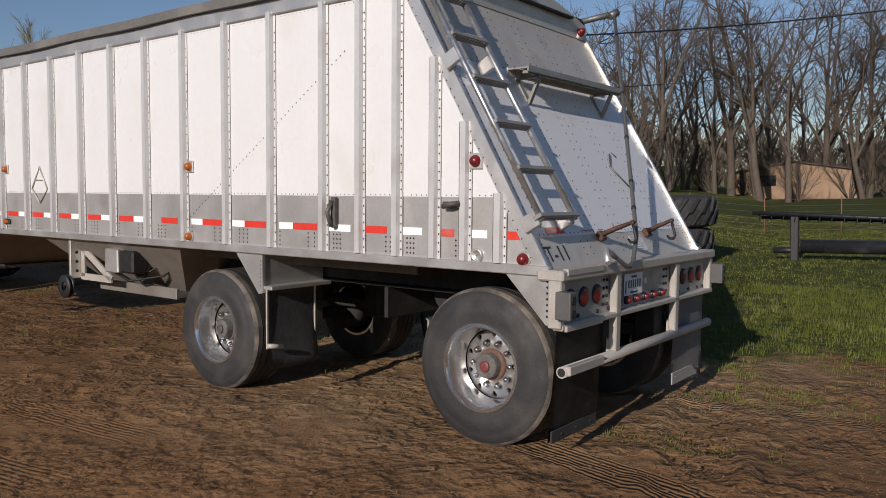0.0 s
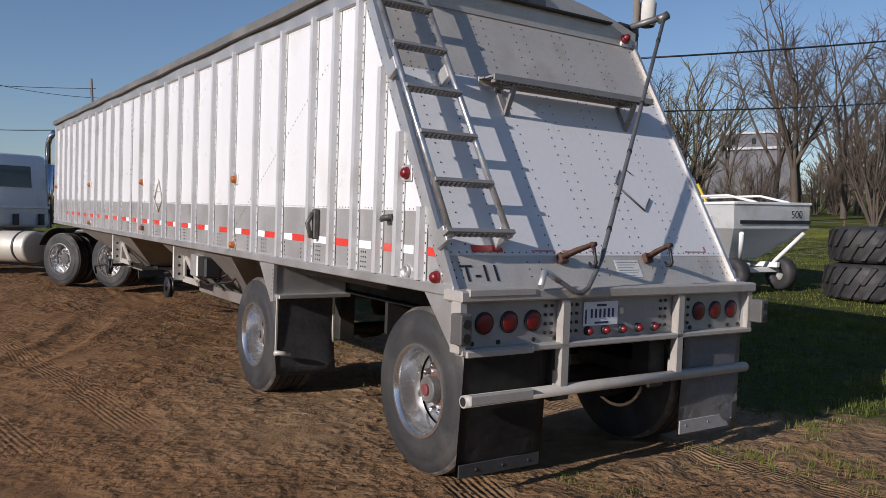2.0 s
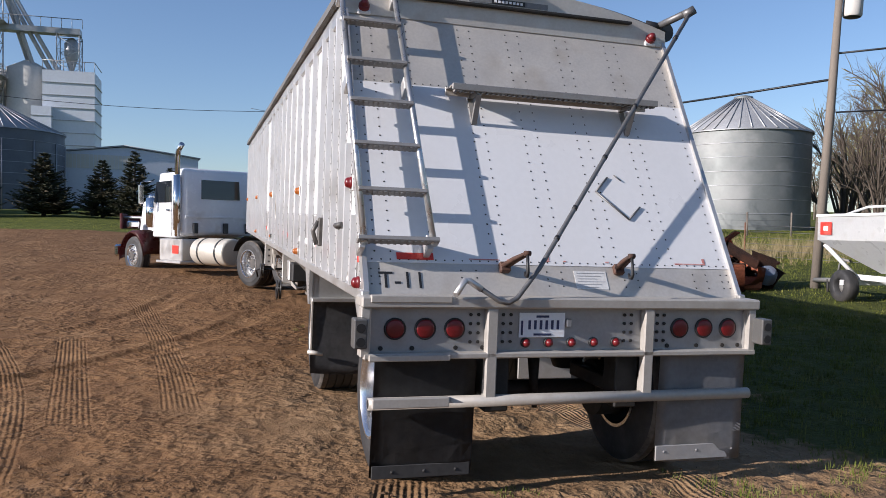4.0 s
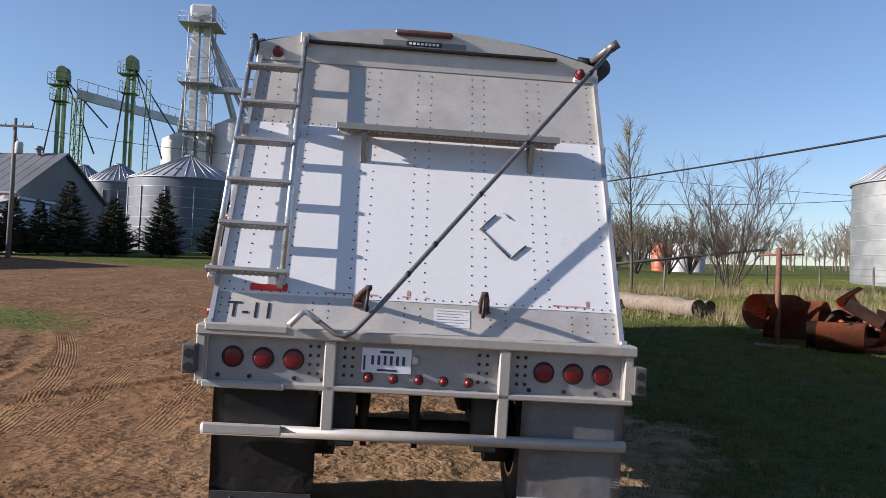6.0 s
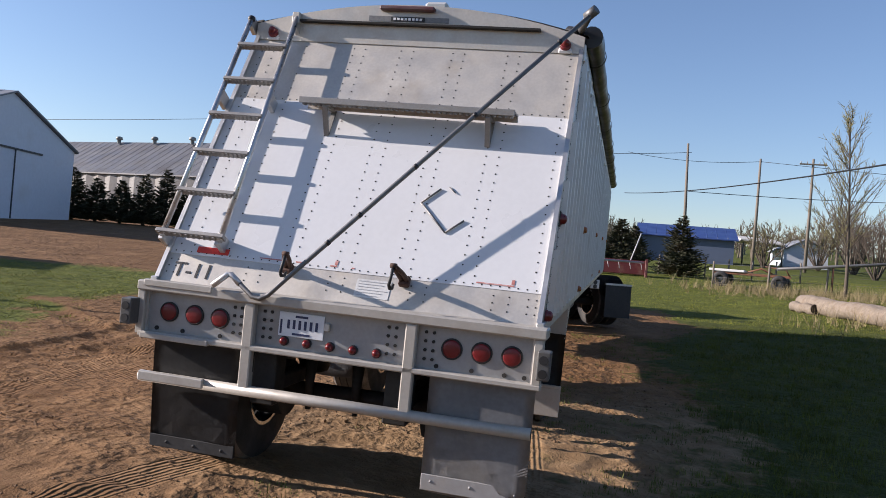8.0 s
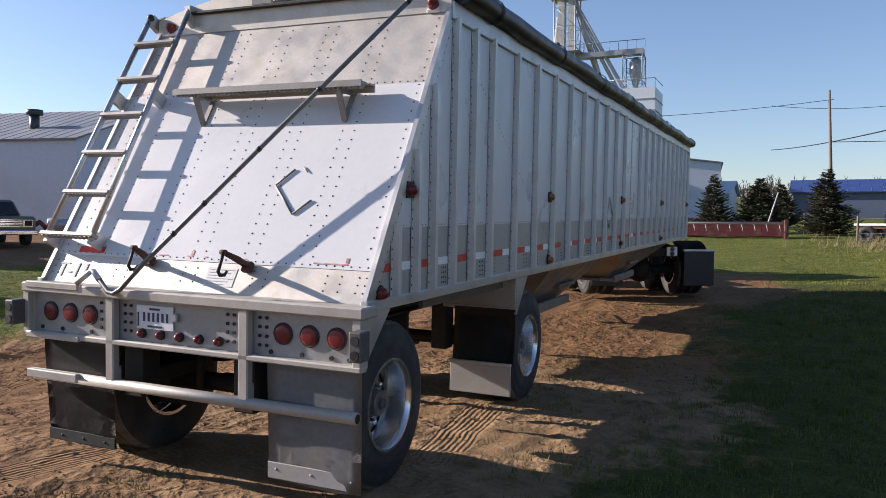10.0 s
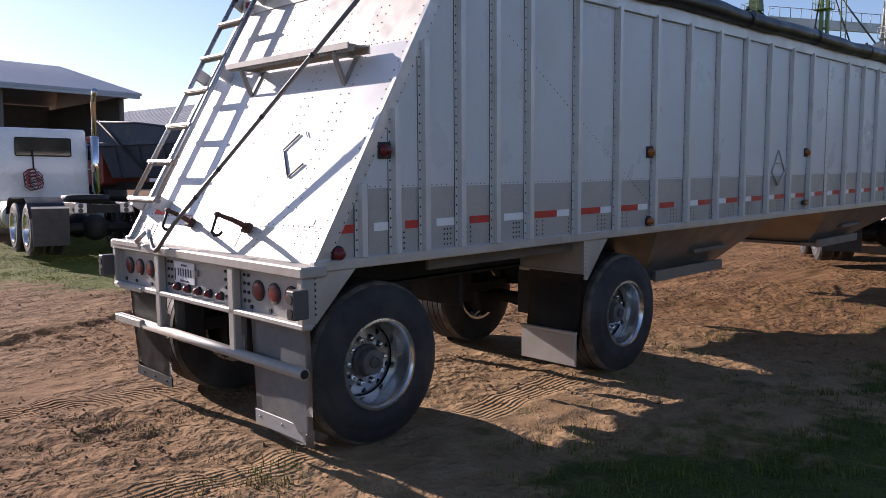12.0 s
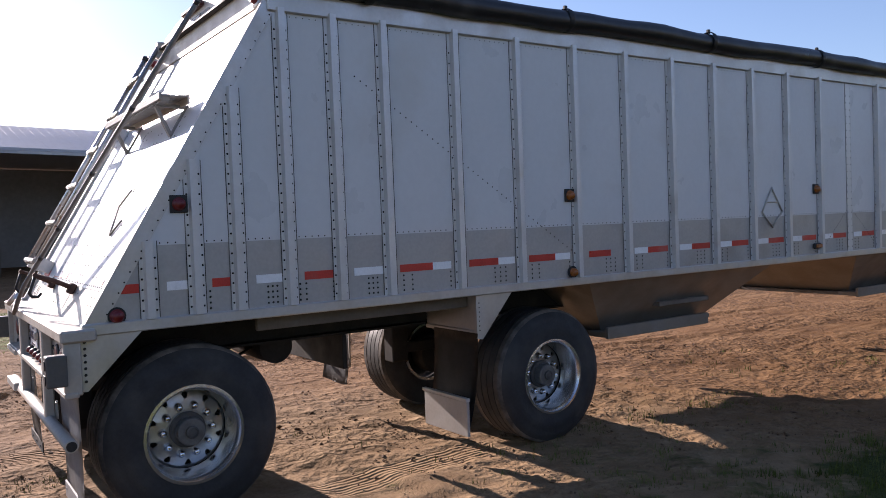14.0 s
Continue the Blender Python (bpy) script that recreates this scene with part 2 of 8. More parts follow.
def ruts(x, y):
    z = 0.0
    for cx, cy, r, depth in RUTS:
        d = math.hypot(x - cx, y - cy) - r
        if abs(d) < 0.5:
            a = math.atan2(y - cy, x - cx) * r
            fade = max(0.0, min(1.0, 0.55 + 1.6 * noise.noise(Vector((cx + a * 0.18, cy, r)))))
            d += 0.05 * noise.noise(Vector((a * 0.9, r, 2.0)))
            lug = 0.35 * math.sin(a * 21 + (14 if d > 0 else -14) * d)
            z += fade * depth * ((-1.0 + lug) * max(0.0, 1 - (d / 0.24) ** 4) + 0.8 * math.exp(-((abs(d) - 0.31) / 0.07) ** 2))
    return z


def axis_steps(limit, first=0.048, inner=6.0, grow=1.06):
    out, p, s = [0.0], 0.0, first
    while p < limit:
        p += s
        out.append(p)
        if p > inner:
            s *= grow
    return [-v for v in out[:0:-1]] + out


def ground_mesh():
    xs = axis_steps(1600)
    ys = [v + 2.0 for v in axis_steps(1600)]
    verts, grass, sun_turf = [], [], []
    for y in ys:
        for x in xs:
            z = height(x, y)
            g = 0.0
            if abs(x) < 60 and abs(y) < 70:
                g = grass_amount(x, y)
            else:
                g = 1.0
            if abs(x) < 16 and abs(y) < 18:
                k = 1.0 - g * 0.6
                churned = min(1.0, max(0.12, 0.5 + 1.7 * noise.noise(Vector((x * 0.55, y * 0.55, 6.1)))))
                lump = noise.noise(Vector((x * 1.3, y * 1.3, 0.3))) * 0.024 + churned * (noise.noise(Vector((x * 4.5, y * 4.5, 4.3))) * 0.028 + abs(noise.noise(Vector((x * 8, y * 9, 9.3)))) * 0.042)
                near = min(1.0, min(abs(abs(x) - 1.0) / 0.5, 1.0) + 0.35)
                z += (lump + ruts(x, y)) * k * near
            verts.append((x, y, z))
            grass.append(g)
            # sunlit turf tone: painted brighter ahead and to the west, clear of the trailer's shadow
            sun_turf.append(max(0.0, min(1.0, (y - 15.5) / 3 if x > -4 else (-4 - x) / 2)))
    w = len(xs)
    faces = [(j * w + i, j * w + i + 1, (j + 1) * w + i + 1, (j + 1) * w + i) for j in range(len(ys) - 1) for i in range(w - 1)]
    me = bpy.data.meshes.new("ground")
    me.from_pydata(verts, [], faces)
    at = me.attributes.new("grass", "FLOAT", "POINT")
    at.data.foreach_set("value", grass)
    at = me.attributes.new("sun_turf", "FLOAT", "POINT")
    at.data.foreach_set("value", sun_turf)
    me.shade_smooth()
    return me


def ground_material():
    m = bpy.data.materials.new("packed_dirt_and_grass")
    m.use_nodes = True
    nt = m.node_tree
    N, L = nt.nodes, nt.links
    bs = N["Principled BSDF"]
    tc = N.new("ShaderNodeTexCoord")

    def tex(s, d=5.0, rough=0.55):
        t = N.new("ShaderNodeTexNoise")
        t.inputs["Scale"].default_value, t.inputs["Detail"].default_value, t.inputs["Roughness"].default_value = s, d, rough
        L.new(tc.outputs["Object"], t.inputs["Vector"])
        return t.outputs["Fac"]

    def ramp(f, *stops):
        r = N.new("ShaderNodeValToRGB")
        r.color_ramp.elements[0].position, r.color_ramp.elements[0].color = stops[0][0], (*stops[0][1], 1)
        r.color_ramp.elements[1].position, r.color_ramp.elements[1].color = stops[-1][0], (*stops[-1][1], 1)
        for p, c in stops[1:-1]:
            e = r.color_ramp.elements.new(p)
            e.color = (*c, 1)
        L.new(f, r.inputs[0])
        return r.outputs[0]

    def mix(a, b, f, mode="MIX"):
        x = N.new("ShaderNodeMix")
        x.data_type, x.blend_type = "RGBA", mode
        L.new(a, x.inputs[6])
        L.new(b, x.inputs[7])
        if isinstance(f, float):
            x.inputs[0].default_value = f
        else:
            L.new(f, x.inputs[0])
        return x.outputs[2]

    def maths(op, a, b=None):
        x = N.new("ShaderNodeMath")
        x.operation = op
        for i, v in enumerate((a, b)):
            if v is None:
                continue
            if isinstance(v, float):
                x.inputs[i].default_value = v
            else:
                L.new(v, x.inputs[i])
        return x.outputs[0]

    churn = N.new("ShaderNodeMapRange")
    churn.interpolation_type = "SMOOTHSTEP"
    L.new(tex(0.75, 5, 0.62), churn.inputs[0])
    churn.inputs[1].default_value, churn.inputs[2].default_value = 0.40, 0.60
    churn = churn.outputs[0]
    soil = ramp(tex(1.1, 7, 0.62), (0.3, (0.112, 0.057, 0.026)), (0.5, (0.186, 0.099, 0.045)), (0.72, (0.280, 0.164, 0.083)))
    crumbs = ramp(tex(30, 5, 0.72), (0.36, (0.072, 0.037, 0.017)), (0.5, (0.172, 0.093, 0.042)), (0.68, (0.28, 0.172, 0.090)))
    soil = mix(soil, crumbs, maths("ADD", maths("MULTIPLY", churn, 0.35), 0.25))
    # dark spots paint the shade of small crevices into the soil colour
    pit_shade = ramp(tex(11, 6, 0.66), (0.37, (0.34, 0.30, 0.27)), (0.46, (1, 1, 1)))
    soil = mix(soil, pit_shade, maths("ADD", maths("MULTIPLY", churn, 0.75), 0.15), "MULTIPLY")
    # packed soil, painted paler to lift the sunlit patches under the trailer and beside its right wheels
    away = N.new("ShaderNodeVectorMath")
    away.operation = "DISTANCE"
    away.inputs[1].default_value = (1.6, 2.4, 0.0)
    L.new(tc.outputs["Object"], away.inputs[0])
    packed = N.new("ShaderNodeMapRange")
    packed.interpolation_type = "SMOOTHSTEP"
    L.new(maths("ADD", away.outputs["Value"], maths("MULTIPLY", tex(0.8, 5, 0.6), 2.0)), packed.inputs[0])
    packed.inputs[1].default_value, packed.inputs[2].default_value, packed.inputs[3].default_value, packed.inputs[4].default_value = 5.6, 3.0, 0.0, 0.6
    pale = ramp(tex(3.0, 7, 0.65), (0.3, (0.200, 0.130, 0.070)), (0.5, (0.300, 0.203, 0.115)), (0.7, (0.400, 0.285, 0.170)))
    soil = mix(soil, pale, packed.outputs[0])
    # two turf tones: dark for the shaded strip by the trailer, bright for sunlit ground
    sun_turf = N.new("ShaderNodeAttribute")
    sun_turf.attribute_name = "sun_turf"
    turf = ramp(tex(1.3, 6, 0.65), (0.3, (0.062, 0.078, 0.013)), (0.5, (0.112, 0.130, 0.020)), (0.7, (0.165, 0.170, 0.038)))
    turf = mix(ramp(tex(1.3, 6, 0.65), (0.3, (0.024, 0.031, 0.007)), (0.5, (0.044, 0.055, 0.011)), (0.7, (0.085, 0.088, 0.024))), turf, sun_turf.outputs["Fac"])
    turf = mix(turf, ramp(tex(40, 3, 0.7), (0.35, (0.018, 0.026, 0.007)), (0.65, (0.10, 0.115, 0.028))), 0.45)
    ga = N.new("ShaderNodeAttribute")
    ga.attribute_name = "grass"
    mask = maths("ADD", ga.outputs["Fac"], maths("MULTIPLY", maths("SUBTRACT", tex(5.0, 6, 0.7), 0.5), 0.9))
    mr = N.new("ShaderNodeMapRange")
    mr.interpolation_type = "SMOOTHSTEP"
    L.new(mask, mr.inputs[0])
    mr.inputs[1].default_value, mr.inputs[2].default_value = 0.32, 0.62
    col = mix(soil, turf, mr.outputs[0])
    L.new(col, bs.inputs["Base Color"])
    bs.inputs["Roughness"].default_value = 0.95
    bs.inputs["Specular IOR Level"].default_value = 0.15
    rough_ = maths("ADD", maths("MULTIPLY", churn, 0.85), 0.15)
    h = maths("MULTIPLY", rough_, maths("ADD", maths("MULTIPLY", tex(6.0, 4, 0.55), 0.045), maths("MULTIPLY", tex(14.0, 2, 0.5), 0.035)))
    h = maths("ADD", h, maths("ADD", maths("MULTIPLY", tex(3.0, 4, 0.6), 0.03), maths("MULTIPLY", tex(60.0, 3, 0.6), 0.010)))
    # tyre prints: ribbed bands along the wheel tracks (x at y = 0, slope, curve, first and last y, depth)
    sep = N.new("ShaderNodeSeparateXYZ")
    L.new(tc.outputs["Object"], sep.inputs[0])
    X, Y = sep.outputs["X"], sep.outputs["Y"]

    def between(v, a, b, soft):
        lo, hi = N.new("ShaderNodeMapRange"), N.new("ShaderNodeMapRange")
        for q, p0, p1 in ((lo, a, a + soft), (hi, b, b - soft)):
            q.interpolation_type = "SMOOTHSTEP"
            L.new(v, q.inputs[0])
            q.inputs[1].default_value, q.inputs[2].default_value = p0, p1
        return maths("MULTIPLY", lo.outputs[0], hi.outputs[0])

    wear = N.new("ShaderNodeMapRange")
    L.new(tex(1.6, 4, 0.6), wear.inputs[0])
    wear.inputs[1].default_value, wear.inputs[2].default_value, wear.inputs[3].default_value = 0.36, 0.56, 0.35
    for x0, slope, curve, y0, y1, depth in ((-1.04, 0.26, 0.02, -3.6, 0.5, 0.012), (1.30, -0.12, 0.0, 1.0, 3.3, 0.006), (-3.45, -0.08, -0.0185, 0.6, 13.5, 0.005), (-2.9, -0.145, 0.0, 2.2, 7.5, 0.005), (-2.25, -0.03, -0.0065, 2.5, 12.0, 0.004), (0.98, 0.02, 0.0, -2.5, 0.4, 0.006),
                                            (-5.6, -0.16, 0.02, -6.0, 9.0, 0.005), (-8.0, -0.30, 0.0, -4.0, 16.0, 0.005)):
        mid = maths("ADD", maths("MULTIPLY", Y, slope), maths("MULTIPLY", maths("MULTIPLY", Y, Y), curve))
        u = maths("SUBTRACT", maths("SUBTRACT", X, x0), mid)
        area = maths("MULTIPLY", between(u, -0.20, 0.20, 0.04), between(Y, y0, y1, 0.5))
        ribs = maths("ADD", maths("MULTIPLY", maths("SINE", maths("MULTIPLY", u, 135.0)), depth), -depth)
        h = maths("ADD", h, maths("MULTIPLY", maths("MULTIPLY", area, wear.outputs[0]), ribs))
    bp = N.new("ShaderNodeBump")
    bp.inputs["Strength"].default_value, bp.inputs["Distance"].default_value = 1.0, 1.0
    L.new(h, bp.inputs["Height"])
    L.new(bp.outputs[0], bs.inputs["Normal"])
    return m


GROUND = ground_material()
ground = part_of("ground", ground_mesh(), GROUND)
tagged(ground, "packed brown dirt yard with rough grass beyond", "ground", kind="structure")

# ---- grain trailer, in its own axes: x to its right, y forward from the rear bumper, z up ----
trailer = thing("grain_trailer", TILT.copy(), "white and bare aluminium hopper-bottom grain trailer on dirt", "trailer")
HW, SILL, TOP, FRONT = 1.295, 1.222, 3.145, 14.5
SEAM = 1.672
SY0, SZ0, SY1, SZ1 = 0.045, 1.25, 1.175, 3.18  # foot and head of the sloped rear wall
SLEN = math.hypot(SY1 - SY0, SZ1 - SZ0)
SU = Vector((0, (SY1 - SY0) / SLEN, (SZ1 - SZ0) / SLEN))
SN = Vector((0, -SU.z, SU.y))


def slope_y(z):
    return SY0 + (z - SZ0) * (SY1 - SY0) / (SZ1 - SZ0)


def on_slope(x, s, off=0.0):
    """A place on the rear wall: x across, s metres up it, off metres out from it."""
    return Vector((x, SY0, SZ0)) + SU * s + SN * off


SLOPE_M = Matrix.Translation((0, SY0, SZ0)) @ Matrix(((1, 0, 0), (0, SU.y, SN.y), (0, SU.z, SN.z))).to_4x4()  # local: x, up the wall, out of it
RIBS = [0.37, 0.643, 0.90, 1.235, 1.59, 1.967, 2.56, 3.135, 3.73] + [3.73 + 0.59 * k for k in range(1, 19)]


def slope_box(bm, x0, x1, s0, s1, o0, o1, b=0.0):
    v0 = set(bm.verts)
    box(bm, x0, x1, s0, s1, o0, o1, b)
    for v in bm.verts:
        if v not in v0:
            v.co = SLOPE_M @ v.co


# side walls
rivets = {-1: B(), 1: B()}


def rivet(bm, p, n, r=0.007):
    """A low six-sided rivet head."""
    n = Vector(n)
    d, a, b = frame_on((0, 0, 0), n)
    p = Vector(p)
    ring = [bm.verts.new(p + (a * math.cos(math.pi * k / 3) + b * math.sin(math.pi * k / 3)) * r) for k in range(6)]
    c = bm.verts.new(p + n * r * 0.55)
    for k in range(6):
        bm.faces.new((ring[k], ring[(k + 1) % 6], c))


for sd in (-1, 1):
    edges = [0.10] + RIBS + [FRONT]
    for i, (a, b) in enumerate(zip(edges, edges[1:])):
        # lower bare sheet
        zt = min(SEAM, SZ0 + (b - SY0) * (SZ1 - SZ0) / (SY1 - SY0))
        ya = max(a, slope_y(SILL))
        poly = [(ya, SILL), (b, SILL), (b, zt), (max(a, slope_y(zt)), zt)]
        if slope_y(SILL) < a < slope_y(zt):
            poly.append((a, SZ0 + (a - SY0) * (SZ1 - SZ0) / (SY1 - SY0)))
        bm = B()
        prism(bm, poly, "x", sd * (HW - 0.012), sd * HW)
        part("lower_sheet", bm, ALU_LOW, trailer)
        # white sheet above the seam
        if b > slope_y(SEAM) + 0.05:
            ztop = min(TOP, SZ0 + (b - SY0) * (SZ1 - SZ0) / (SY1 - SY0))
            poly = [(max(a, slope_y(SEAM)), SEAM), (b, SEAM), (b, ztop)]
            if slope_y(ztop) > a:
                if ztop > SZ0 + (a - SY0) * (SZ1 - SZ0) / (SY1 - SY0) > SEAM:
                    poly += [(slope_y(ztop), ztop)] if slope_y(ztop) < b - 1e-3 else []
                    poly += [(a, SZ0 + (a - SY0) * (SZ1 - SZ0) / (SY1 - SY0))]
                elif slope_y(ztop) < b - 1e-3:
                    poly += [(slope_y(ztop), ztop)]
            else:
                poly += [(a, ztop)]
            bm = B()
            prism(bm, poly, "x", sd * (HW - 0.012), sd * (HW + 0.003))
            part("side_panel", bm, WHITE if i > 0 else ALU, trailer, "white painted aluminium sheet")
        # rivets along the seam and the sill
        for k in range(int((b - a - 0.12) / 0.045)):
            y = a + 0.07 + k * 0.045
            if y > slope_y(SEAM) + 0.03 and i > 0:
                rivet(rivets[sd], (sd * (HW + 0.004), y, SEAM + 0.012), (sd, 0, 0), 0.005)
            if y > slope_y(TOP) + 0.05:
                rivet(rivets[sd], (sd * (HW + 0.004), y, TOP - 0.075), (sd, 0, 0), 0.004)
    for i, y in enumerate(RIBS):
        zt = min(TOP - 0.03, SZ0 + (y - 0.05 - SY0) * (SZ1 - SZ0) / (SY1 - SY0) - 0.02)
        bm = B()
        w, t, dp = 0.050, 0.022, 0.044
        prof = [(y - w, HW), (y - w, HW + 0.006), (y - t - 0.006, HW + 0.006), (y - t, HW + dp), (y + t, HW + dp), (y + t + 0.006, HW + 0.006), (y + w, HW + 0.006), (y + w, HW)]
        if i == 15:
            prof = [(y - w, HW), (y - w, HW + 0.007), (y + w, HW + 0.007), (y + w, HW)]
        lo, hi = prism(bm, [(sd * v, u) for u, v in prof], "z", SILL + 0.035, zt)
        for q in (y - w - 0.006, y + w + 0.001):
            prism(bm, [(sd * (HW + 0.0032), q), (sd * (HW + 0.0045), q), (sd * (HW + 0.0045), q + 0.005), (sd * (HW + 0.0032), q + 0.005)], "z", SILL + 0.036, zt - 0.001, 1)
        part("rib", bm, (POST, SEAM_DARK), trailer)
        for k in range(int((zt - SILL - 0.1) / (0.075 if i > 4 else 0.06))):
            z = SILL + 0.08 + k * (0.075 if i > 4 else 0.06)
            for q in (-0.038, 0.038):
                rivet(rivets[sd], (sd * (HW + 0.007), y + q, z), (sd, 0, 0), 0.0070)
    # rivet clusters near the sill
    for i, (a, b) in enumerate(zip(RIBS[1:16], RIBS[2:17])):
        cols = (0.55, 0.64, 0.73) if i % 2 else (0.18, 0.3, 0.85)
        for u in cols:
            for k in range(4):
                rivet(rivets[sd], (sd * (HW + 0.002), a + (b - a) * u, SILL + 0.06 + 0.034 * k), (sd, 0, 0), 0.0075)
    # slanted rows over the hopper's end wall
    for k in range(46):
        u = k / 45
        rivet(rivets[sd], (sd * (HW + 0.005), 1.75 + u * 1.95, 2.73 - u * 1.28), (sd, 0, 0), 0.006)
    for k in range(16):
        u = k / 15
        for q in (-1, 1):
            rivet(rivets[sd], (sd * (HW + 0.005), RIBS[15] + q * (0.06 + 0.42 * u), 1.70 - 0.34 * u), (sd, 0, 0), 0.006)
    # rows of rivets along the rear edge trim
    for k in range(34):
        p = on_slope(0, 0.06 + k * 0.066)
        rivet(rivets[sd], (sd * (HW + 0.011), p.y + 0.06, p.z), (sd, 0, 0), 0.0055)
    ob = part("rivets", rivets[sd], FRAME, trailer, "rows of dark rivet heads")
    tagged(ob, kind="stuff")
    # rails and trim
    bm = B()
    box(bm, sd * (HW - 0.02), sd * (HW + 0.028), 0.0, FRONT + 0.02, SILL - 0.03, SILL + 0.035, 0.006)
    part("bottom_rail", bm, ALU, trailer)
    bm = B()
    box(bm, sd * (HW - 0.03), sd * (HW + 0.026), SY1 - 0.02, FRONT + 0.02, TOP - 0.055, TOP + 0.075, 0.008)
    part("top_rail", bm, ALU, trailer)
    bm = B()
    prism(bm, [(slope_y(SILL) - 0.03, SILL), (slope_y(SILL) + 0.075, SILL), (slope_y(TOP + 0.05) + 0.075, TOP + 0.05), (slope_y(TOP + 0.05) - 0.03, TOP + 0.05)], "x", sd * (HW - 0.02), sd * (HW + 0.010))
    part("corner_trim", bm, ALU, trailer)

# closing walls: front, roof under the tarp
bm = B()
box(bm, -HW + 0.012, HW - 0.012, FRONT - 0.04, FRONT, SILL - 0.02, TOP + 0.05, 0.01)
part("front_wall", bm, WHITE, trailer)

# rear sloped wall: lower bare strip, white sheet, upper bare sheet
for s0, s1, m, lb in ((-0.02, 0.195, ALU_DULL, "bare aluminium strip"), (0.195, 1.57, WHITE, "white painted sloped sheet"), (1.57, SLEN + 0.02, ALU_DULL, "bare aluminium upper sheet")):
    bm = B()
    slope_box(bm, -HW + 0.012, HW - 0.012, s0, s1 + (0.012 if s1 < 2 else 0), -0.02, 0.0 if s0 < 0 or s0 > 1 else 0.004)
    part("rear_sheet", bm, m, trailer, lb)
bm = B()
for x in (-1.22, -1.12, -0.86, -0.46, -0.37, -0.08, 0.02, 0.33, 0.42, 0.75, 0.84, 1.22):
    for k in range(30):
        s = 0.27 + k * 0.072
        rivet(bm, on_slope(x, s, 0.005 if s < 1.57 else 0.001), SN, 0.0065)
for k in range(44):
    x = -1.24 + k * 0.0577
    rivet(bm, on_slope(x, 0.215, 0.005), SN, 0.006)
    rivet(bm, on_slope(x, 1.60, 0.001), SN, 0.006)
for x in (-1.25, -1.2, -0.68, -0.58, -0.1, 0.0, 0.45, 0.55, 0.98, 1.08, 1.2, 1.25):
    for s in (0.05, 0.1, 0.15):
        rivet(bm, on_slope(x, s, 0.001), SN, 0.006)
tagged(part("rivets", bm, FRAME, trailer, "rows of dark rivet heads"), kind="stuff")

# bowed rear cap and tarp
bm = B()
n = 24
prof = []
for k in range(n + 1):
    u = -1 + 2 * k / n
    prof.append((u * (HW + 0.01), TOP + 0.125 + 0.19 * (1 - u * u)))
prism(bm, [(-HW - 0.01, TOP - 0.0)] + prof + [(HW + 0.01, TOP - 0.0)], "y", SY1 - 0.03, SY1 + 0.02)
part("rear_cap", bm, ALU_DULL, trailer, "bowed aluminium rear cap")
bm = B()
for y0, y1 in ((SY1 - 0.01, FRONT + 0.02),):
    prev = None
    steps = 40
    for j in range(steps + 1):
        y = y0 + (y1 - y0) * j / steps
        ring = []
        for k in range(n + 1):
            u = -1 + 2 * k / n
            sag = 0.012 * math.sin(y * 2.1 + u * 3) + 0.02 * abs(math.sin(y * math.pi / 1.5))
            ring.append(bm.verts.new((u * (HW + 0.035), y, TOP + 0.135 + 0.19 * (1 - u * u) - sag * (1 - u ** 4))))
        if prev:
            for k in range(n):
                bm.faces.new((prev[k], prev[k + 1], ring[k + 1], ring[k])).smooth = True
        prev = ring
bmesh.ops.solidify(bm, geom=bm.faces[:], thickness=0.006)
part("tarp", bm, TARP_GREY, trailer, "dusty tarp stretched over bows")

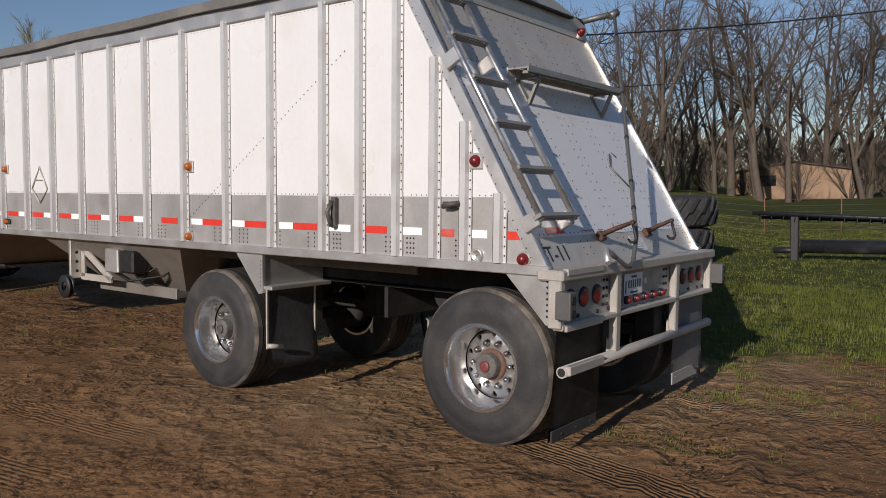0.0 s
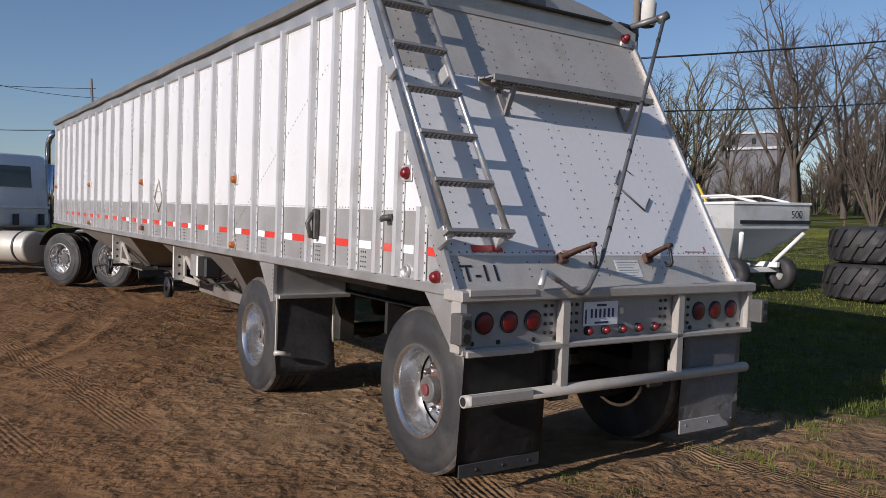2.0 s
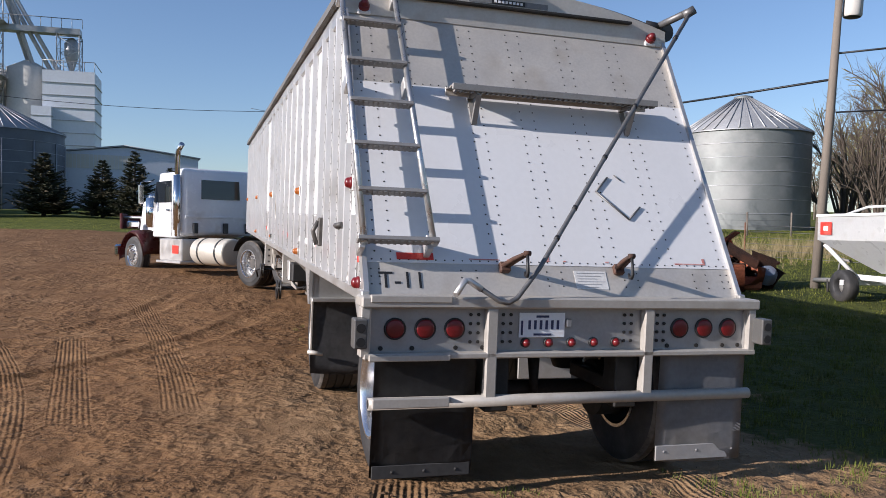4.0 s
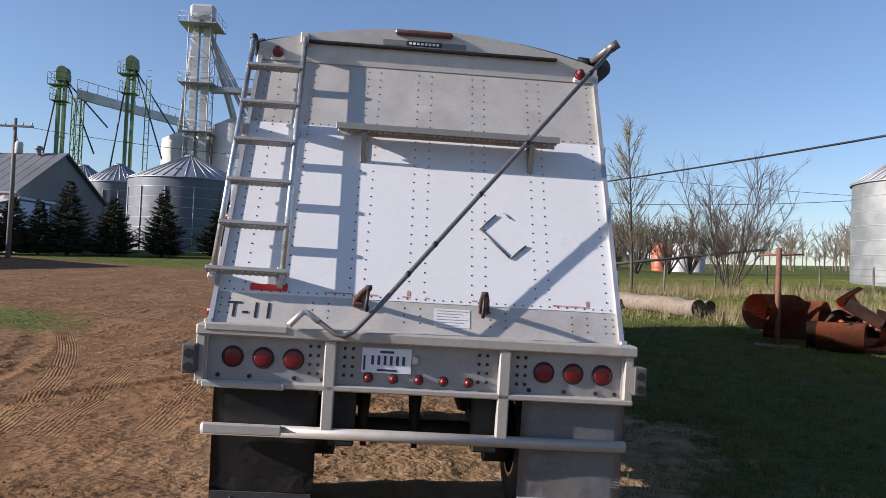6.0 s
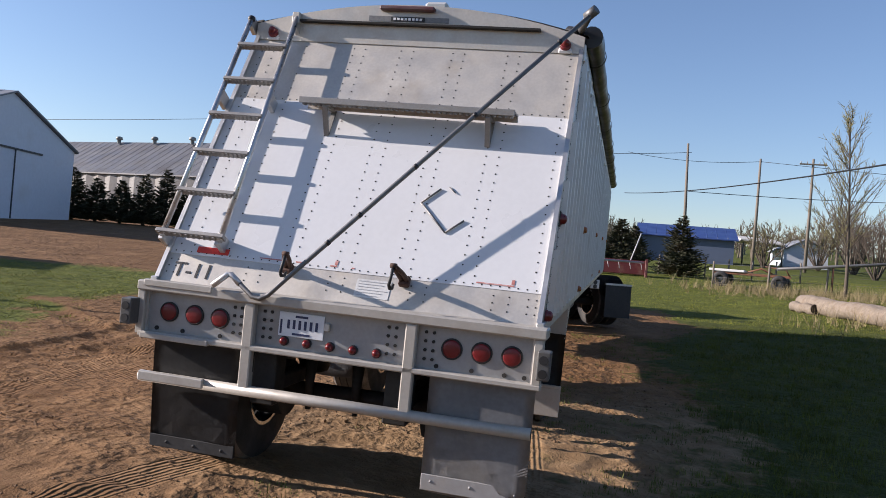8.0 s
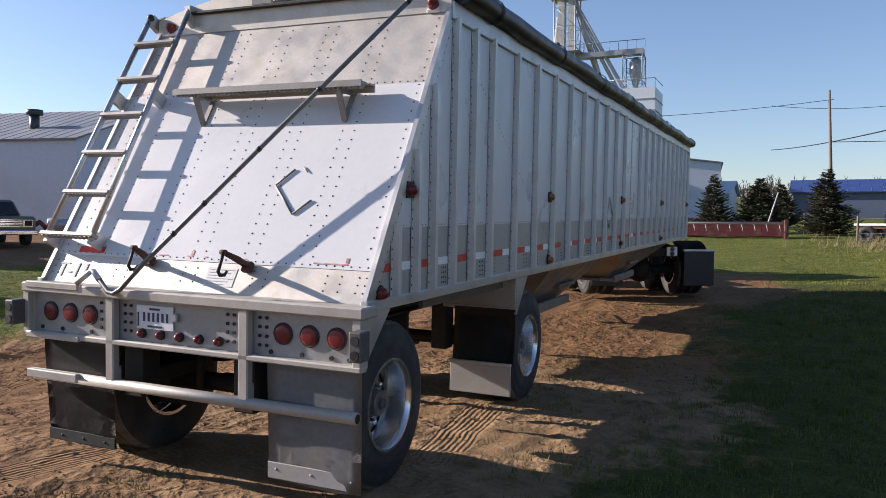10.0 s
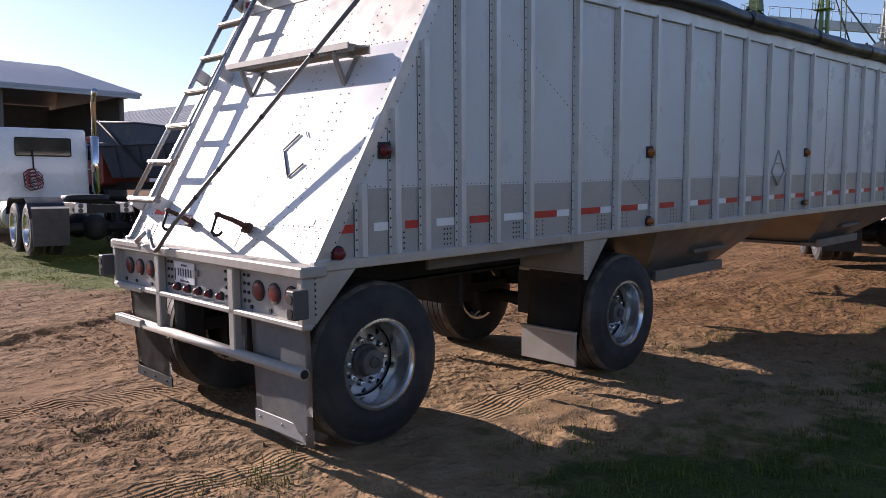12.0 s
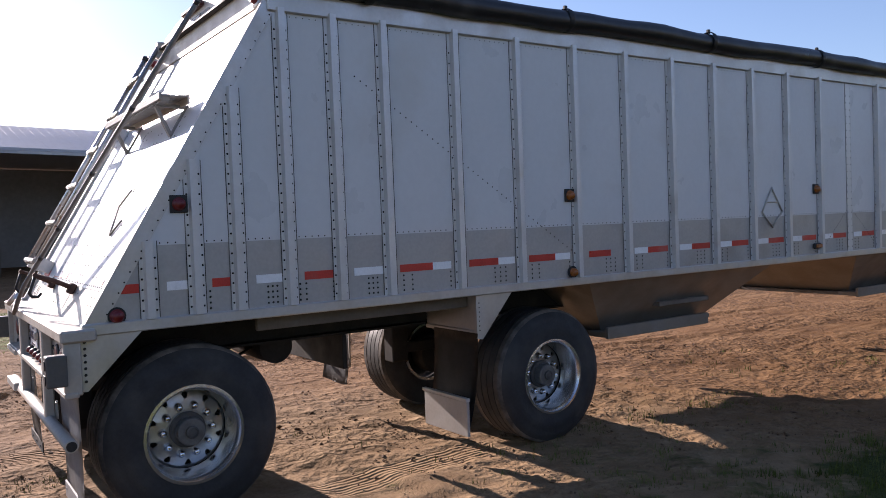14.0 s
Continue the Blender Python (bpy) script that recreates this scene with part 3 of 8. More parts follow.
# wheels: one built, then shared
def wheel_meshes(TYRE_W=0.275, R=0.503):
    out = {}
    w = TYRE_W
    grow = (R - 0.31) / 0.193
    bm = B()
    h = w / 2
    prof = [(0.29, -h + 0.03), (0.30, -h), (0.36, -h - 0.004), (0.44, -h + 0.004), (0.485, -h + 0.022), (R - 0.006, -h + 0.045)]
    grooves = [q * w / 0.275 for q in (-0.072, -0.024, 0.024, 0.072)]
    tread = [(R, -h + 0.052)]
    for g in grooves:
        tread += [(R, g - 0.006), (R - 0.012, g - 0.005), (R - 0.012, g + 0.005), (R, g + 0.006)]
    tread += [(R, h - 0.052)]
    prof += tread + [(R - 0.006, h - 0.045), (0.485, h - 0.022), (0.44, h - 0.004), (0.415, h - 0.001), (0.41, h + 0.004), (0.36, h + 0.004), (0.30, h), (0.29, h - 0.03)]
    prof = [(0.31 + (r - 0.31) * grow if 0.31 < r < R - 0.02 else r, v) for r, v in prof]
    lathe(bm, prof, "x", 56, closed=True)
    bmesh.ops.recalc_face_normals(bm, faces=bm.faces[:])
    for f in bm.faces:
        rad = [math.hypot(v.co.y, v.co.z) for v in f.verts]
        if min(rad) > 0.31 + 0.168 * grow and max(abs(v.co.x) for v in f.verts) > h - 0.06:
            f.material_index = 1
    out["tyre"] = bm
    # rim: outer lip, deep barrel, disc with hand holes set well in
    bm = B()
    prof = [(0.293, h - 0.012), (0.308, h - 0.004), (0.306, h + 0.010), (0.288, h + 0.012), (0.276, h - 0.004), (0.268, h - 0.03), (0.264, h - 0.07), (0.256, h - 0.10), (0.250, h - 0.135), (0.247, h - 0.175)]
    lathe(bm, prof, "x", 48)
    prof = [(0.293, h - 0.012), (0.293, -h), (0.27, -h)]
    lathe(bm, prof, "x", 48)
    bmesh.ops.recalc_face_normals(bm, faces=bm.faces[:])
    out["rim"] = bm
    # disc as a ring with ten round holes
    bm = B()
    xo = 0.012
    hole_r, hole_at, nh = 0.021, 0.213, 10
    for k in range(nh):
        a0, a1 = 2 * math.pi * (k - 0.5) / nh, 2 * math.pi * (k + 0.5) / nh
        am = 2 * math.pi * k / nh
        outer = []
        m = 6
        for j in range(m + 1):
            a = a0 + (a1 - a0) * j / m
            outer.append((0.248 * math.cos(a), 0.248 * math.sin(a)))
        for j in range(m + 1):
            a = a1 + (a0 - a1) * j / m
            outer.append((0.125 * math.cos(a), 0.125 * math.sin(a)))
        c = (hole_at * math.cos(am), hole_at * math.sin(am))
        def dome(p):
            r = math.hypot(*p)
            return xo + 0.028 * (1 - ((r - 0.125) / 0.123) ** 2)
        ov = [bm.verts.new((dome(p), *p)) for p in outer]
        hv, hb = [], []
        for p in outer:
            t = math.atan2(p[1] - c[1], p[0] - c[0])
            q = (c[0] + hole_r * math.cos(t), c[1] + hole_r * math.sin(t))
            hv.append(bm.verts.new((dome(q), *q)))
            hb.append(bm.verts.new((dome(q) - 0.022, *q)))
        k2 = len(outer)
        for j in range(k2):
            bm.faces.new((ov[j], ov[(j + 1) % k2], hv[(j + 1) % k2], hv[j])).smooth = True
            bm.faces.new((hv[j], hv[(j + 1) % k2], hb[(j + 1) % k2], hb[j]))
    bmesh.ops.remove_doubles(bm, verts=bm.verts[:], dist=0.0004)
    lathe(bm, [(0.125, xo + 0.028), (0.10, xo + 0.028)], "x", 30)
    bmesh.ops.recalc_face_normals(bm, faces=bm.faces[:])
    out["disc"] = bm
    bm = B()
    r = lathe(bm, [(0.244, -0.06), (0.15, -0.06), (0.12, -0.06), (0.118, 0.02)], "x", 24)
    out["drum"] = bm
    bm = B()
    r = lathe(bm, [(0.112, 0.02), (0.112, 0.062), (0.104, 0.07), (0.070, 0.073)], "x", 24)
    disc(bm, r[-1])
    bmesh.ops.recalc_face_normals(bm, faces=bm.faces[:])
    out["hub"] = bm
    bm = B()
    r = lathe(bm, [(0.027, 0.036), (0.026, 0.046), (0.023, 0.050), (0.022, 0.066), (0.018, 0.078), (0.009, 0.085)], "x", 12)
    disc(bm, r[-1])
    bmesh.ops.recalc_face_normals(bm, faces=bm.faces[:])
    out["nut"] = bm
    res = {}
    for k, b in out.items():
        me = bpy.data.meshes.new(k)
        b.normal_update()
        b.to_mesh(me)
        b.free()
        me.set_sharp_from_angle(angle=radians(40))
        res[k] = me
    return res


WM = wheel_meshes()
WIDE = wheel_meshes(0.44, 0.546)
HUB_GREY = mat("grey_oil_cap", (0.17, 0.165, 0.155), 0.45, metal=0.3, var=0.2, scale=18, fine=80, dirt=(0.09, 0.075, 0.065), dirt_amount=0.4, dirt_scale=12)
PLUG_RED = mat("faded_red_plug", (0.17, 0.045, 0.045), 0.5, var=0.2, scale=20)
HUB_RED = mat("worn_red_hub", (0.15, 0.075, 0.055), 0.55, var=0.3, scale=18, fine=80, dirt=(0.1, 0.07, 0.055), dirt_amount=0.5, dirt_scale=12)
HUB_DARK = mat("grimy_hub", (0.07, 0.066, 0.062), 0.55, var=0.25, scale=18, fine=80, dirt=(0.14, 0.12, 0.10), dirt_amount=0.4, dirt_scale=12)


def wheel(parent, m, outer=True, hub_mat=None, dish=-0.03, WM=WM):
    """A wheel with its face towards its own +x; dish: where the disc stands, from the middle of the tyre."""
    w = new("wheel")
    w.parent = parent
    w.matrix_basis = m
    w["label"] = "black rubber tyre on a bright alloy wheel"
    part_of("tyre", WM["tyre"], (TYRE, SCUFF), w)
    part_of("rim", WM["rim"], POLISH, w)
    if outer:
        sh = Matrix.Translation((dish, 0, 0))
        part_of("wheel_disc", WM["disc"], DISC, w).matrix_basis = sh
        part_of("brake_drum", WM["drum"], FRAME, w).matrix_basis = sh
        h = part_of("hub", WM["hub"], None, w, "greasy hub end")
        if not WM["hub"].materials:
            WM["hub"].materials.append(HUB_DARK)
        h.matrix_basis = sh
        if hub_mat:
            h.material_slots[0].link = "OBJECT"
            h.material_slots[0].material = hub_mat
            bm = B()
            rr = lathe(bm, [(0.086, 0.074), (0.086, 0.135), (0.080, 0.142), (0.060, 0.144)], "x", 24)
            disc(bm, rr[-1])
            bmesh.ops.recalc_face_normals(bm, faces=bm.faces[:])
            cap = part("hub_cap", bm, HUB_GREY, w, "grey oil cap on the hub", True)
            cap.matrix_basis = sh
            bm = B()
            rr = lathe(bm, [(0.040, 0.144), (0.039, 0.158), (0.032, 0.161), (0.028, 0.155), (0.020, 0.157)], "x", 20)
            disc(bm, rr[-1])
            bmesh.ops.recalc_face_normals(bm, faces=bm.faces[:])
            part("cap_plug", bm, PLUG_RED if hub_mat is HUB_RED else HUB_DARK, cap, "", True)
        for k in range(10):
            a = 2 * math.pi * (k + 0.5) / 10
            part_of("wheel_nut", WM["nut"], NUT, w).matrix_basis = sh @ Matrix.Translation((0, 0.153 * math.cos(a), 0.153 * math.sin(a)))
    return w


AXLES = ((0.635, 0.508), (3.56, 0.448))
for y, z in AXLES:
    for sd in (-1, 1):
        turn = Matrix.Rotation(0 if sd > 0 else math.pi, 4, "Z")
        spin = Matrix.Rotation(0.31 * sd + y, 4, "X")
        wheel(trailer, Matrix.Translation((0.010 + sd * 0.912, y, z)) @ turn @ spin, True, HUB_RED if sd < 0 and y < 2 else HUB_DARK, 0.015, WIDE)
    bm = B()
    tube(bm, [(-1.0, y, z), (1.0, y, z)], 0.065, 16)
    axle = part("axle", bm, FRAME, trailer, "dirty round axle beam")
    for sd in (-1, 1):
        for nm, make in (("brake_drum", lambda b: tube(b, [(sd * 0.52, y, z), (sd * 0.72, y, z)], 0.20, 24)),
                         ("trailing_arm", lambda b: box(b, sd * 0.50, sd * 0.40, y - 0.55, y + 0.12, z + 0.07, z + 0.17, 0.01)),
                         ("air_bag", lambda b: tube(b, [(sd * 0.45, y + 0.28, z + 0.10), (sd * 0.45, y + 0.28, z + 0.20), (sd * 0.45, y + 0.28, z + 0.30), (sd * 0.45, y + 0.28, z + 0.42)], [0.10, 0.14, 0.14, 0.11], 16)),
                         ("hanger", lambda b: box(b, sd * 0.37, sd * 0.53, y - 0.62, y - 0.45, z + 0.0, SILL - 0.15, 0.01)),
                         ("brake_chamber", lambda b: tube(b, [(sd * 0.36, y + 0.2, z - 0.05), (sd * 0.30, y + 0.45, z - 0.12)], 0.07, 12))):
            bm = B()
            make(bm)
            part(nm, bm, FRAME, axle)

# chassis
# the sill's shade is put into this beam's brown, with some grime
SHADE_BEAM = mat("shaded_brown_beam", (0.17, 0.14, 0.11), 0.65, metal=0.2, var=0.15, scale=3, fine=40, dirt=(0.10, 0.08, 0.065), dirt_amount=0.4, dirt_scale=3)
bm = B()
for sd in (-1, 1):
    box(bm, sd * 0.47, sd * 0.55, 0.05, 4.6, SILL - 0.28, SILL - 0.03, 0.008)
    box(bm, sd * 0.42, sd * 0.60, 0.05, 4.6, SILL - 0.30, SILL - 0.285)
for y in (0.1, 1.6, 2.4, 4.5):
    box(bm, -0.47, 0.47, y, y + 0.08, SILL - 0.22, SILL - 0.06)
part("chassis", bm, FRAME, trailer, "dark chassis beams")
bm = B()
box(bm, -0.62, 0.62, 1.92, 1.96, 0.66, SILL - 0.3, 0.006)
part("crossmember", bm, FRAME, trailer)
bm = B()
box(bm, -HW + 0.03, HW - 0.03, 0.06, 4.3, SILL - 0.035, SILL - 0.015)
part("deck", bm, FRAME, trailer)
for sd in (-1, 1):
    bm = B()
    if sd > 0:
        box(bm, HW - 0.16, HW - 0.12, 1.05, 2.7, SILL - 0.125, SILL - 0.036, 0.004)
    else:
        box(bm, -HW + 0.30, -HW + 0.33, 1.3, 3.9, SILL - 0.13, SILL - 0.036, 0.004)
    part("side_beam", bm, SHADE_BEAM, trailer, "grimy brown beam under the sill, toned dark for shade")
    # gussets and flap boxes
    bm = B()
    prism(bm, [(-0.065, 0.89), (0.02, 0.89), (0.315, SILL - 0.032), (-0.065, SILL - 0.032)], "x", sd * (HW - 0.02), sd * (HW + 0.012))
    part("rear_gusset", bm, ALU, trailer)
    bm = B()
    prism(bm, [(2.69, 0.87), (2.74, 0.86), (3.03, SILL - 0.032), (2.69, SILL - 0.032)], "x", sd * (HW - 0.03), sd * HW)
    part("middle_gusset", bm, ALU, trailer)
    bm = B()
    box(bm, sd * (HW - 0.02), sd * 0.60, 2.70, 2.73, 0.92, SILL - 0.036, 0.004)
    box(bm, sd * (HW - 0.02), sd * 0.60, 2.60 if sd < 0 else 2.69, 2.71, 0.895, 0.928, 0.005)
    part("flap_hanger", bm, ALU, trailer)
    bm = B()
    for k in range(7):
        rivet(bm, (sd * (HW + 0.013), 0.012, 0.945 + k * 0.036), (sd, 0, 0), 0.009)
        rivet(bm, (sd * (HW + 0.001), 2.715, 0.93 + k * 0.034), (sd, 0, 0), 0.006)
    tagged(part("rivets", bm, FRAME, trailer), kind="stuff")

FLAP_GREY = mat("scuffed_grey_flap", (0.29, 0.29, 0.295), 0.55, var=0.15, scale=3, fine=25, dirt=(0.32, 0.29, 0.25), dirt_amount=0.4, dirt_scale=2.2, bump=0.001, bump_scale=25)

FLAP_WEAR = mat("worn_flap_strip", (0.05, 0.049, 0.048), 0.8, spec=0.2, var=0.2, scale=6, fine=40, dirt=(0.05, 0.048, 0.045), dirt_amount=0.5, dirt_scale=5)
FLAP_DUSTY = mat("dusty_flap_rubber", (0.085, 0.085, 0.088), 0.55, var=0.3, scale=4, fine=25, dirt=(0.12, 0.11, 0.105), dirt_amount=0.4, dirt_scale=3, bump=0.003, bump_scale=9)


def flap(x0, x1, y, z0, z1, m, bow, strip=True, label=""):
    bm = B()
    nx, nz = 8, 8
    g = []
    for j in range(nz + 1):
        v = j / nz
        row = []
        for i in range(nx + 1):
            u = i / nx
            row.append(bm.verts.new((x0 + (x1 - x0) * u, y + bow * (1 - v) ** 2 + 0.015 * math.sin(u * 5 + v * 3) * (1 - v), z0 + (z1 - z0) * v - 0.02 * math.sin(math.pi * u) * (1 - v))))
        g.append(row)
    for j in range(nz):
        for i in range(nx):
            bm.faces.new((g[j][i], g[j][i + 1], g[j + 1][i + 1], g[j + 1][i])).smooth = True
    bmesh.ops.solidify(bm, geom=bm.faces[:], thickness=0.008)
    f = part("mud_flap", bm, m, trailer, label)
    if strip:
        bm = B()
        box(bm, x0 + 0.004, x1 - 0.004, y + bow - 0.014, y + bow - 0.002, z0 + 0.006, z0 + 0.105, 0.003)
        for u in (0.1, 0.48, 0.9):
            rivet(bm, (x0 + (x1 - x0) * u, y + bow - 0.015, z0 + 0.065), (0, -1, 0), 0.011)
        part("flap_weight", bm, FLAP_GREY, f, "grey weight strip with bright bolts")
    return f


flap(-1.235, -0.60, -0.015, 0.13, 0.90, RUBBER, 0.05, False, "black rubber mud flap")
bm = B()
box(bm, -1.225, -0.61, 0.012, 0.022, 0.125, 0.205, 0.003)
for u in (-1.1, -0.9, -0.7):
    rivet(bm, (u, 0.011, 0.165), (0, -1, 0), 0.012)
part("flap_weight", bm, FLAP_WEAR, trailer, "worn grey rubber strip with bolts")
flap(0.665, 1.315, -0.035, 0.15, 0.90, FLAP_GREY, 0.02, True, "scuffed grey plastic mud flap")
flap(-1.27, -0.72, 2.69, 0.24, 0.91, FLAP_DUSTY, -0.05, False, "dusty black rubber mud flap")
for x in (-1.262, -0.728):
    bm = B()
    box(bm, x - 0.010, x + 0.010, 2.668, 2.682, 0.40, 0.90, 0.003)
    part("flap_stay", bm, ALU_DULL, trailer)
flap(0.72, 1.30, 2.69, 0.17, 0.91, RUBBER, -0.10, False, "black rubber mud flap")
bm = B()
box(bm, 0.74, 1.31, 2.56, 2.585, 0.16, 0.42, 0.004)
part("flap_sheet", bm, ALU_LOW, trailer, "bent aluminium strip on the flap")
bm = B()
box(bm, 0.72, 1.31, 2.555, 2.59, 0.42, 0.445, 0.003)
part("flap_bar", bm, ALU_DULL, trailer)
bm = B()
tube(bm, [(-1.30, 2.62, 0.44), (-1.16, 2.60, 0.42)], 0.02, 8)
part("flap_bracket", bm, ALU_DULL, trailer)

# rear bumper and lamp panel
BUMP = mat("grey_bumper_paint", (0.43, 0.405, 0.365), 0.5, metal=0.25, var=0.08, scale=5, fine=45, dirt=(0.30, 0.26, 0.21), dirt_amount=0.3, dirt_scale=5)
PANEL = mat("grey_lamp_panel", (0.33, 0.33, 0.33), 0.45, metal=0.35, var=0.08, scale=5, fine=45, dirt=(0.22, 0.2, 0.17), dirt_amount=0.3, dirt_scale=4)
BLOCK = mat("grey_block_steel", (0.10, 0.10, 0.098), 0.5, metal=0.2, var=0.12, scale=12, fine=60, dirt=(0.1, 0.09, 0.08), dirt_amount=0.35, dirt_scale=12)
bumper = new("rear_bumper")
bumper.parent = trailer
bumper.matrix_basis = Matrix.Translation((0, -0.06, 0))
bumper["label"] = "grey steel rear bumper frame with lamps"
bm = B()
box(bm, -1.342, 1.358, -0.055, 0.13, 1.168, 1.235, 0.01)
part("top_beam", bm, BUMP, bumper)
bm = B()
box(bm, -1.29, -0.80, -0.062, -0.02, 1.20, 1.245, 0.006)
part("step_plate", bm, BUMP, bumper)
bm = B()
box(bm, -1.30, 1.30, 0.015, 0.045, 0.90, 1.165)
part("lamp_panel", bm, PANEL, bumper)
bm = B()
box(bm, -1.32, 1.345, -0.045, 0.03, 0.865, 0.902, 0.008)
part("middle_beam", bm, BUMP, bumper)
bm = B()
box(bm, -1.29, -0.80, -0.06, -0.02, 0.858, 0.895, 0.005)
part("step_plate", bm, BUMP, bumper)
for sd in (-1, 1):
    bm = B()
    box(bm, sd * 1.285, sd * 1.34, -0.04, 0.05, 0.88, 1.17, 0.006)
    part("end_plate", bm, BUMP, bumper)
    bm = B()
    box(bm, sd * 1.318, sd * 1.395, -0.135, -0.03, 0.945, 1.115, 0.006)
    bmesh.ops.bevel(bm, geom=bm.edges[:], offset=0.002, segments=1, affect="EDGES")
    bx = part("hinge_block", bm, BLOCK, bumper, "grey dock block with two dark sockets")
    for zz in (0.985, 1.065):
        bm = B()
        tube(bm, [(sd * 1.357, -0.141, zz), (sd * 1.357, -0.135, zz)], 0.027, 14)
        part("socket", bm, BLACK, bx)
    bm = B()
    x = sd * 0.535
    box(bm, x - 0.036, x + 0.036, -0.045, 0.014, 0.60, 1.17, 0.008)
    prism(bm, [(-0.035, 0.66), (-0.035, 0.61), (0.03, 0.61), (0.03, 0.72)], "x", x - 0.03, x + 0.03)
    part("post", bm, BUMP, bumper)
bm = B()
tube(bm, [(-1.28, -0.02, 0.605), (1.315, -0.02, 0.605)], 0.036, 20)
part("lower_bar", bm, BUMP, bumper)
bm = B()
tube(bm, [(1.316, -0.02, 0.605), (1.3175, -0.02, 0.605)], 0.028, 16)
part("bar_end", bm, BLACK, bumper)
bm = B()
tube(bm, [(-1.2815, -0.02, 0.605), (-1.2805, -0.02, 0.605)], 0.027, 16)
part("bar_end", bm, BLACK, bumper)
bm = B()
box(bm, -1.265, -0.80, -0.075, -0.035, 0.585, 0.645, 0.006)
part("step_plate", bm, BUMP, bumper)
bm = B()
for x0 in (-0.64, -0.43, 0.40, 0.64):
    for dx in (0, 0.05):
        for k in range(4):
            tube(bm, [(x0 + dx - 0.02, 0.006, 1.125 - k * 0.055), (x0 + dx - 0.02, 0.016, 1.125 - k * 0.055)], 0.011, 6)
for x in (-1.21, -1.02, -0.75, -0.58, 0.70, 0.92, 1.12, 1.24):
    tube(bm, [(x, 0.006, 0.925), (x, 0.016, 0.925)], 0.014, 8)
tagged(part("bolts", bm, FRAME, bumper, "dark bolt heads"), kind="stuff")


def round_lamp(parent, m, r, mlens, label, depth=0.02, ring=BLACK, dome=0.12):
    """A round lamp facing its own +z."""
    bm = B()
    rr = lathe(bm, [(r * 1.18, 0), (r * 1.18, depth * 0.5), (r * 1.02, depth * 0.8), (r * 1.0, depth * 0.55)], "z", 24)
    bmesh.ops.recalc_face_normals(bm, faces=bm.faces[:])
    base = part("lamp", bm, ring, parent, label)
    base.matrix_basis = m
    bm = B()
    rr = lathe(bm, [(r, depth * 0.55), (r * 0.98, depth * 0.8), (r * 0.8, depth * (0.9 + dome * 0.5)), (r * 0.45, depth * (1 + dome)), (r * 0.12, depth * (1.02 + dome))], "z", 24)
    disc(bm, rr[-1])
    bmesh.ops.recalc_face_normals(bm, faces=bm.faces[:])
    part("lens", bm, mlens, base)
    return base


def facing(p, d):
    return Matrix.Translation(p) @ Vector(d).to_track_quat("Z", "Y").to_matrix().to_4x4()


for x in (-1.127, -0.943, -0.76, 0.787, 0.971, 1.156):
    round_lamp(bumper, facing((x, 0.015, 1.04), (0, -1, 0)), 0.056, RED_LENS, "round red tail lamp", 0.018)
for x in (-0.30, -0.146, 0.009, 0.163, 0.317):
    round_lamp(bumper, facing((x, 0.015, 0.953), (0, -1, 0)), 0.026, RED_LENS, "small red marker lamp", 0.03, dome=0.6)

# number plate: unread characters as bars
PLATE = mat("plate_white", (0.72, 0.74, 0.76), 0.35, var=0.04, scale=10)
PLATE_BLUE = mat("plate_characters", (0.03, 0.04, 0.10), 0.4, var=0.05, scale=10)
bm = B()
box(bm, -0.345, -0.04, 0.003, 0.011, 0.985, 1.138, 0.002)
plate = part("number_plate", bm, PLATE, bumper, "white number plate with dark characters")
bm = B()
for k in range(6):
    x = -0.290 + k * 0.038
    box(bm, x + 0.003, x + 0.020, 0.0005, 0.0025, 1.035, 1.092)
part("plate_characters", bm, PLATE_BLUE, plate)
for lx0, lx1, lz0, lz1 in ((-0.235, -0.15, 1.108, 1.122), (-0.25, -0.13, 0.997, 1.010), (-0.335, -0.322, 1.0, 1.09)):
    bm = B()
    box(bm, lx0, lx1, 0.0005, 0.0025, lz0, lz1)
    part("plate_line", bm, PLATE_BLUE, plate)
bm = B()
box(bm, -0.035, 0.0, -0.015, 0.014, 1.05, 1.10, 0.006)
part("plate_lamp", bm, ALU, bumper)

# side lamps
def side_lamp(sd, y, z, mlens, r=0.034, square=True):
    bm = B()
    if square:
        box(bm, sd * (HW + 0.004), sd * (HW + 0.016), y - 0.052, y + 0.052, z - 0.052, z + 0.052, 0.004)
    else:
        tube(bm, [(sd * (HW + 0.002), y, z), (sd * (HW + 0.012), y, z)], 0.05, 20)
    base = part("side_lamp", bm, BLACK if sd > 0 else ALU, trailer, "round marker lamp on a bracket")
    bm = B()
    x0 = sd * (HW + 0.012)
    rr = lathe(bm, [(r * 1.15, 0.0), (r * 1.15, 0.012 * 1), (r, 0.014), (r * 0.96, 0.03), (r * 0.7, 0.042), (r * 0.2, 0.047)], "z", 20)
    disc(bm, rr[-1])
    bmesh.ops.recalc_face_normals(bm, faces=bm.faces[:])
    part("lens", bm, mlens, base).matrix_basis = facing((x0, y, z), (sd, 0, 0))


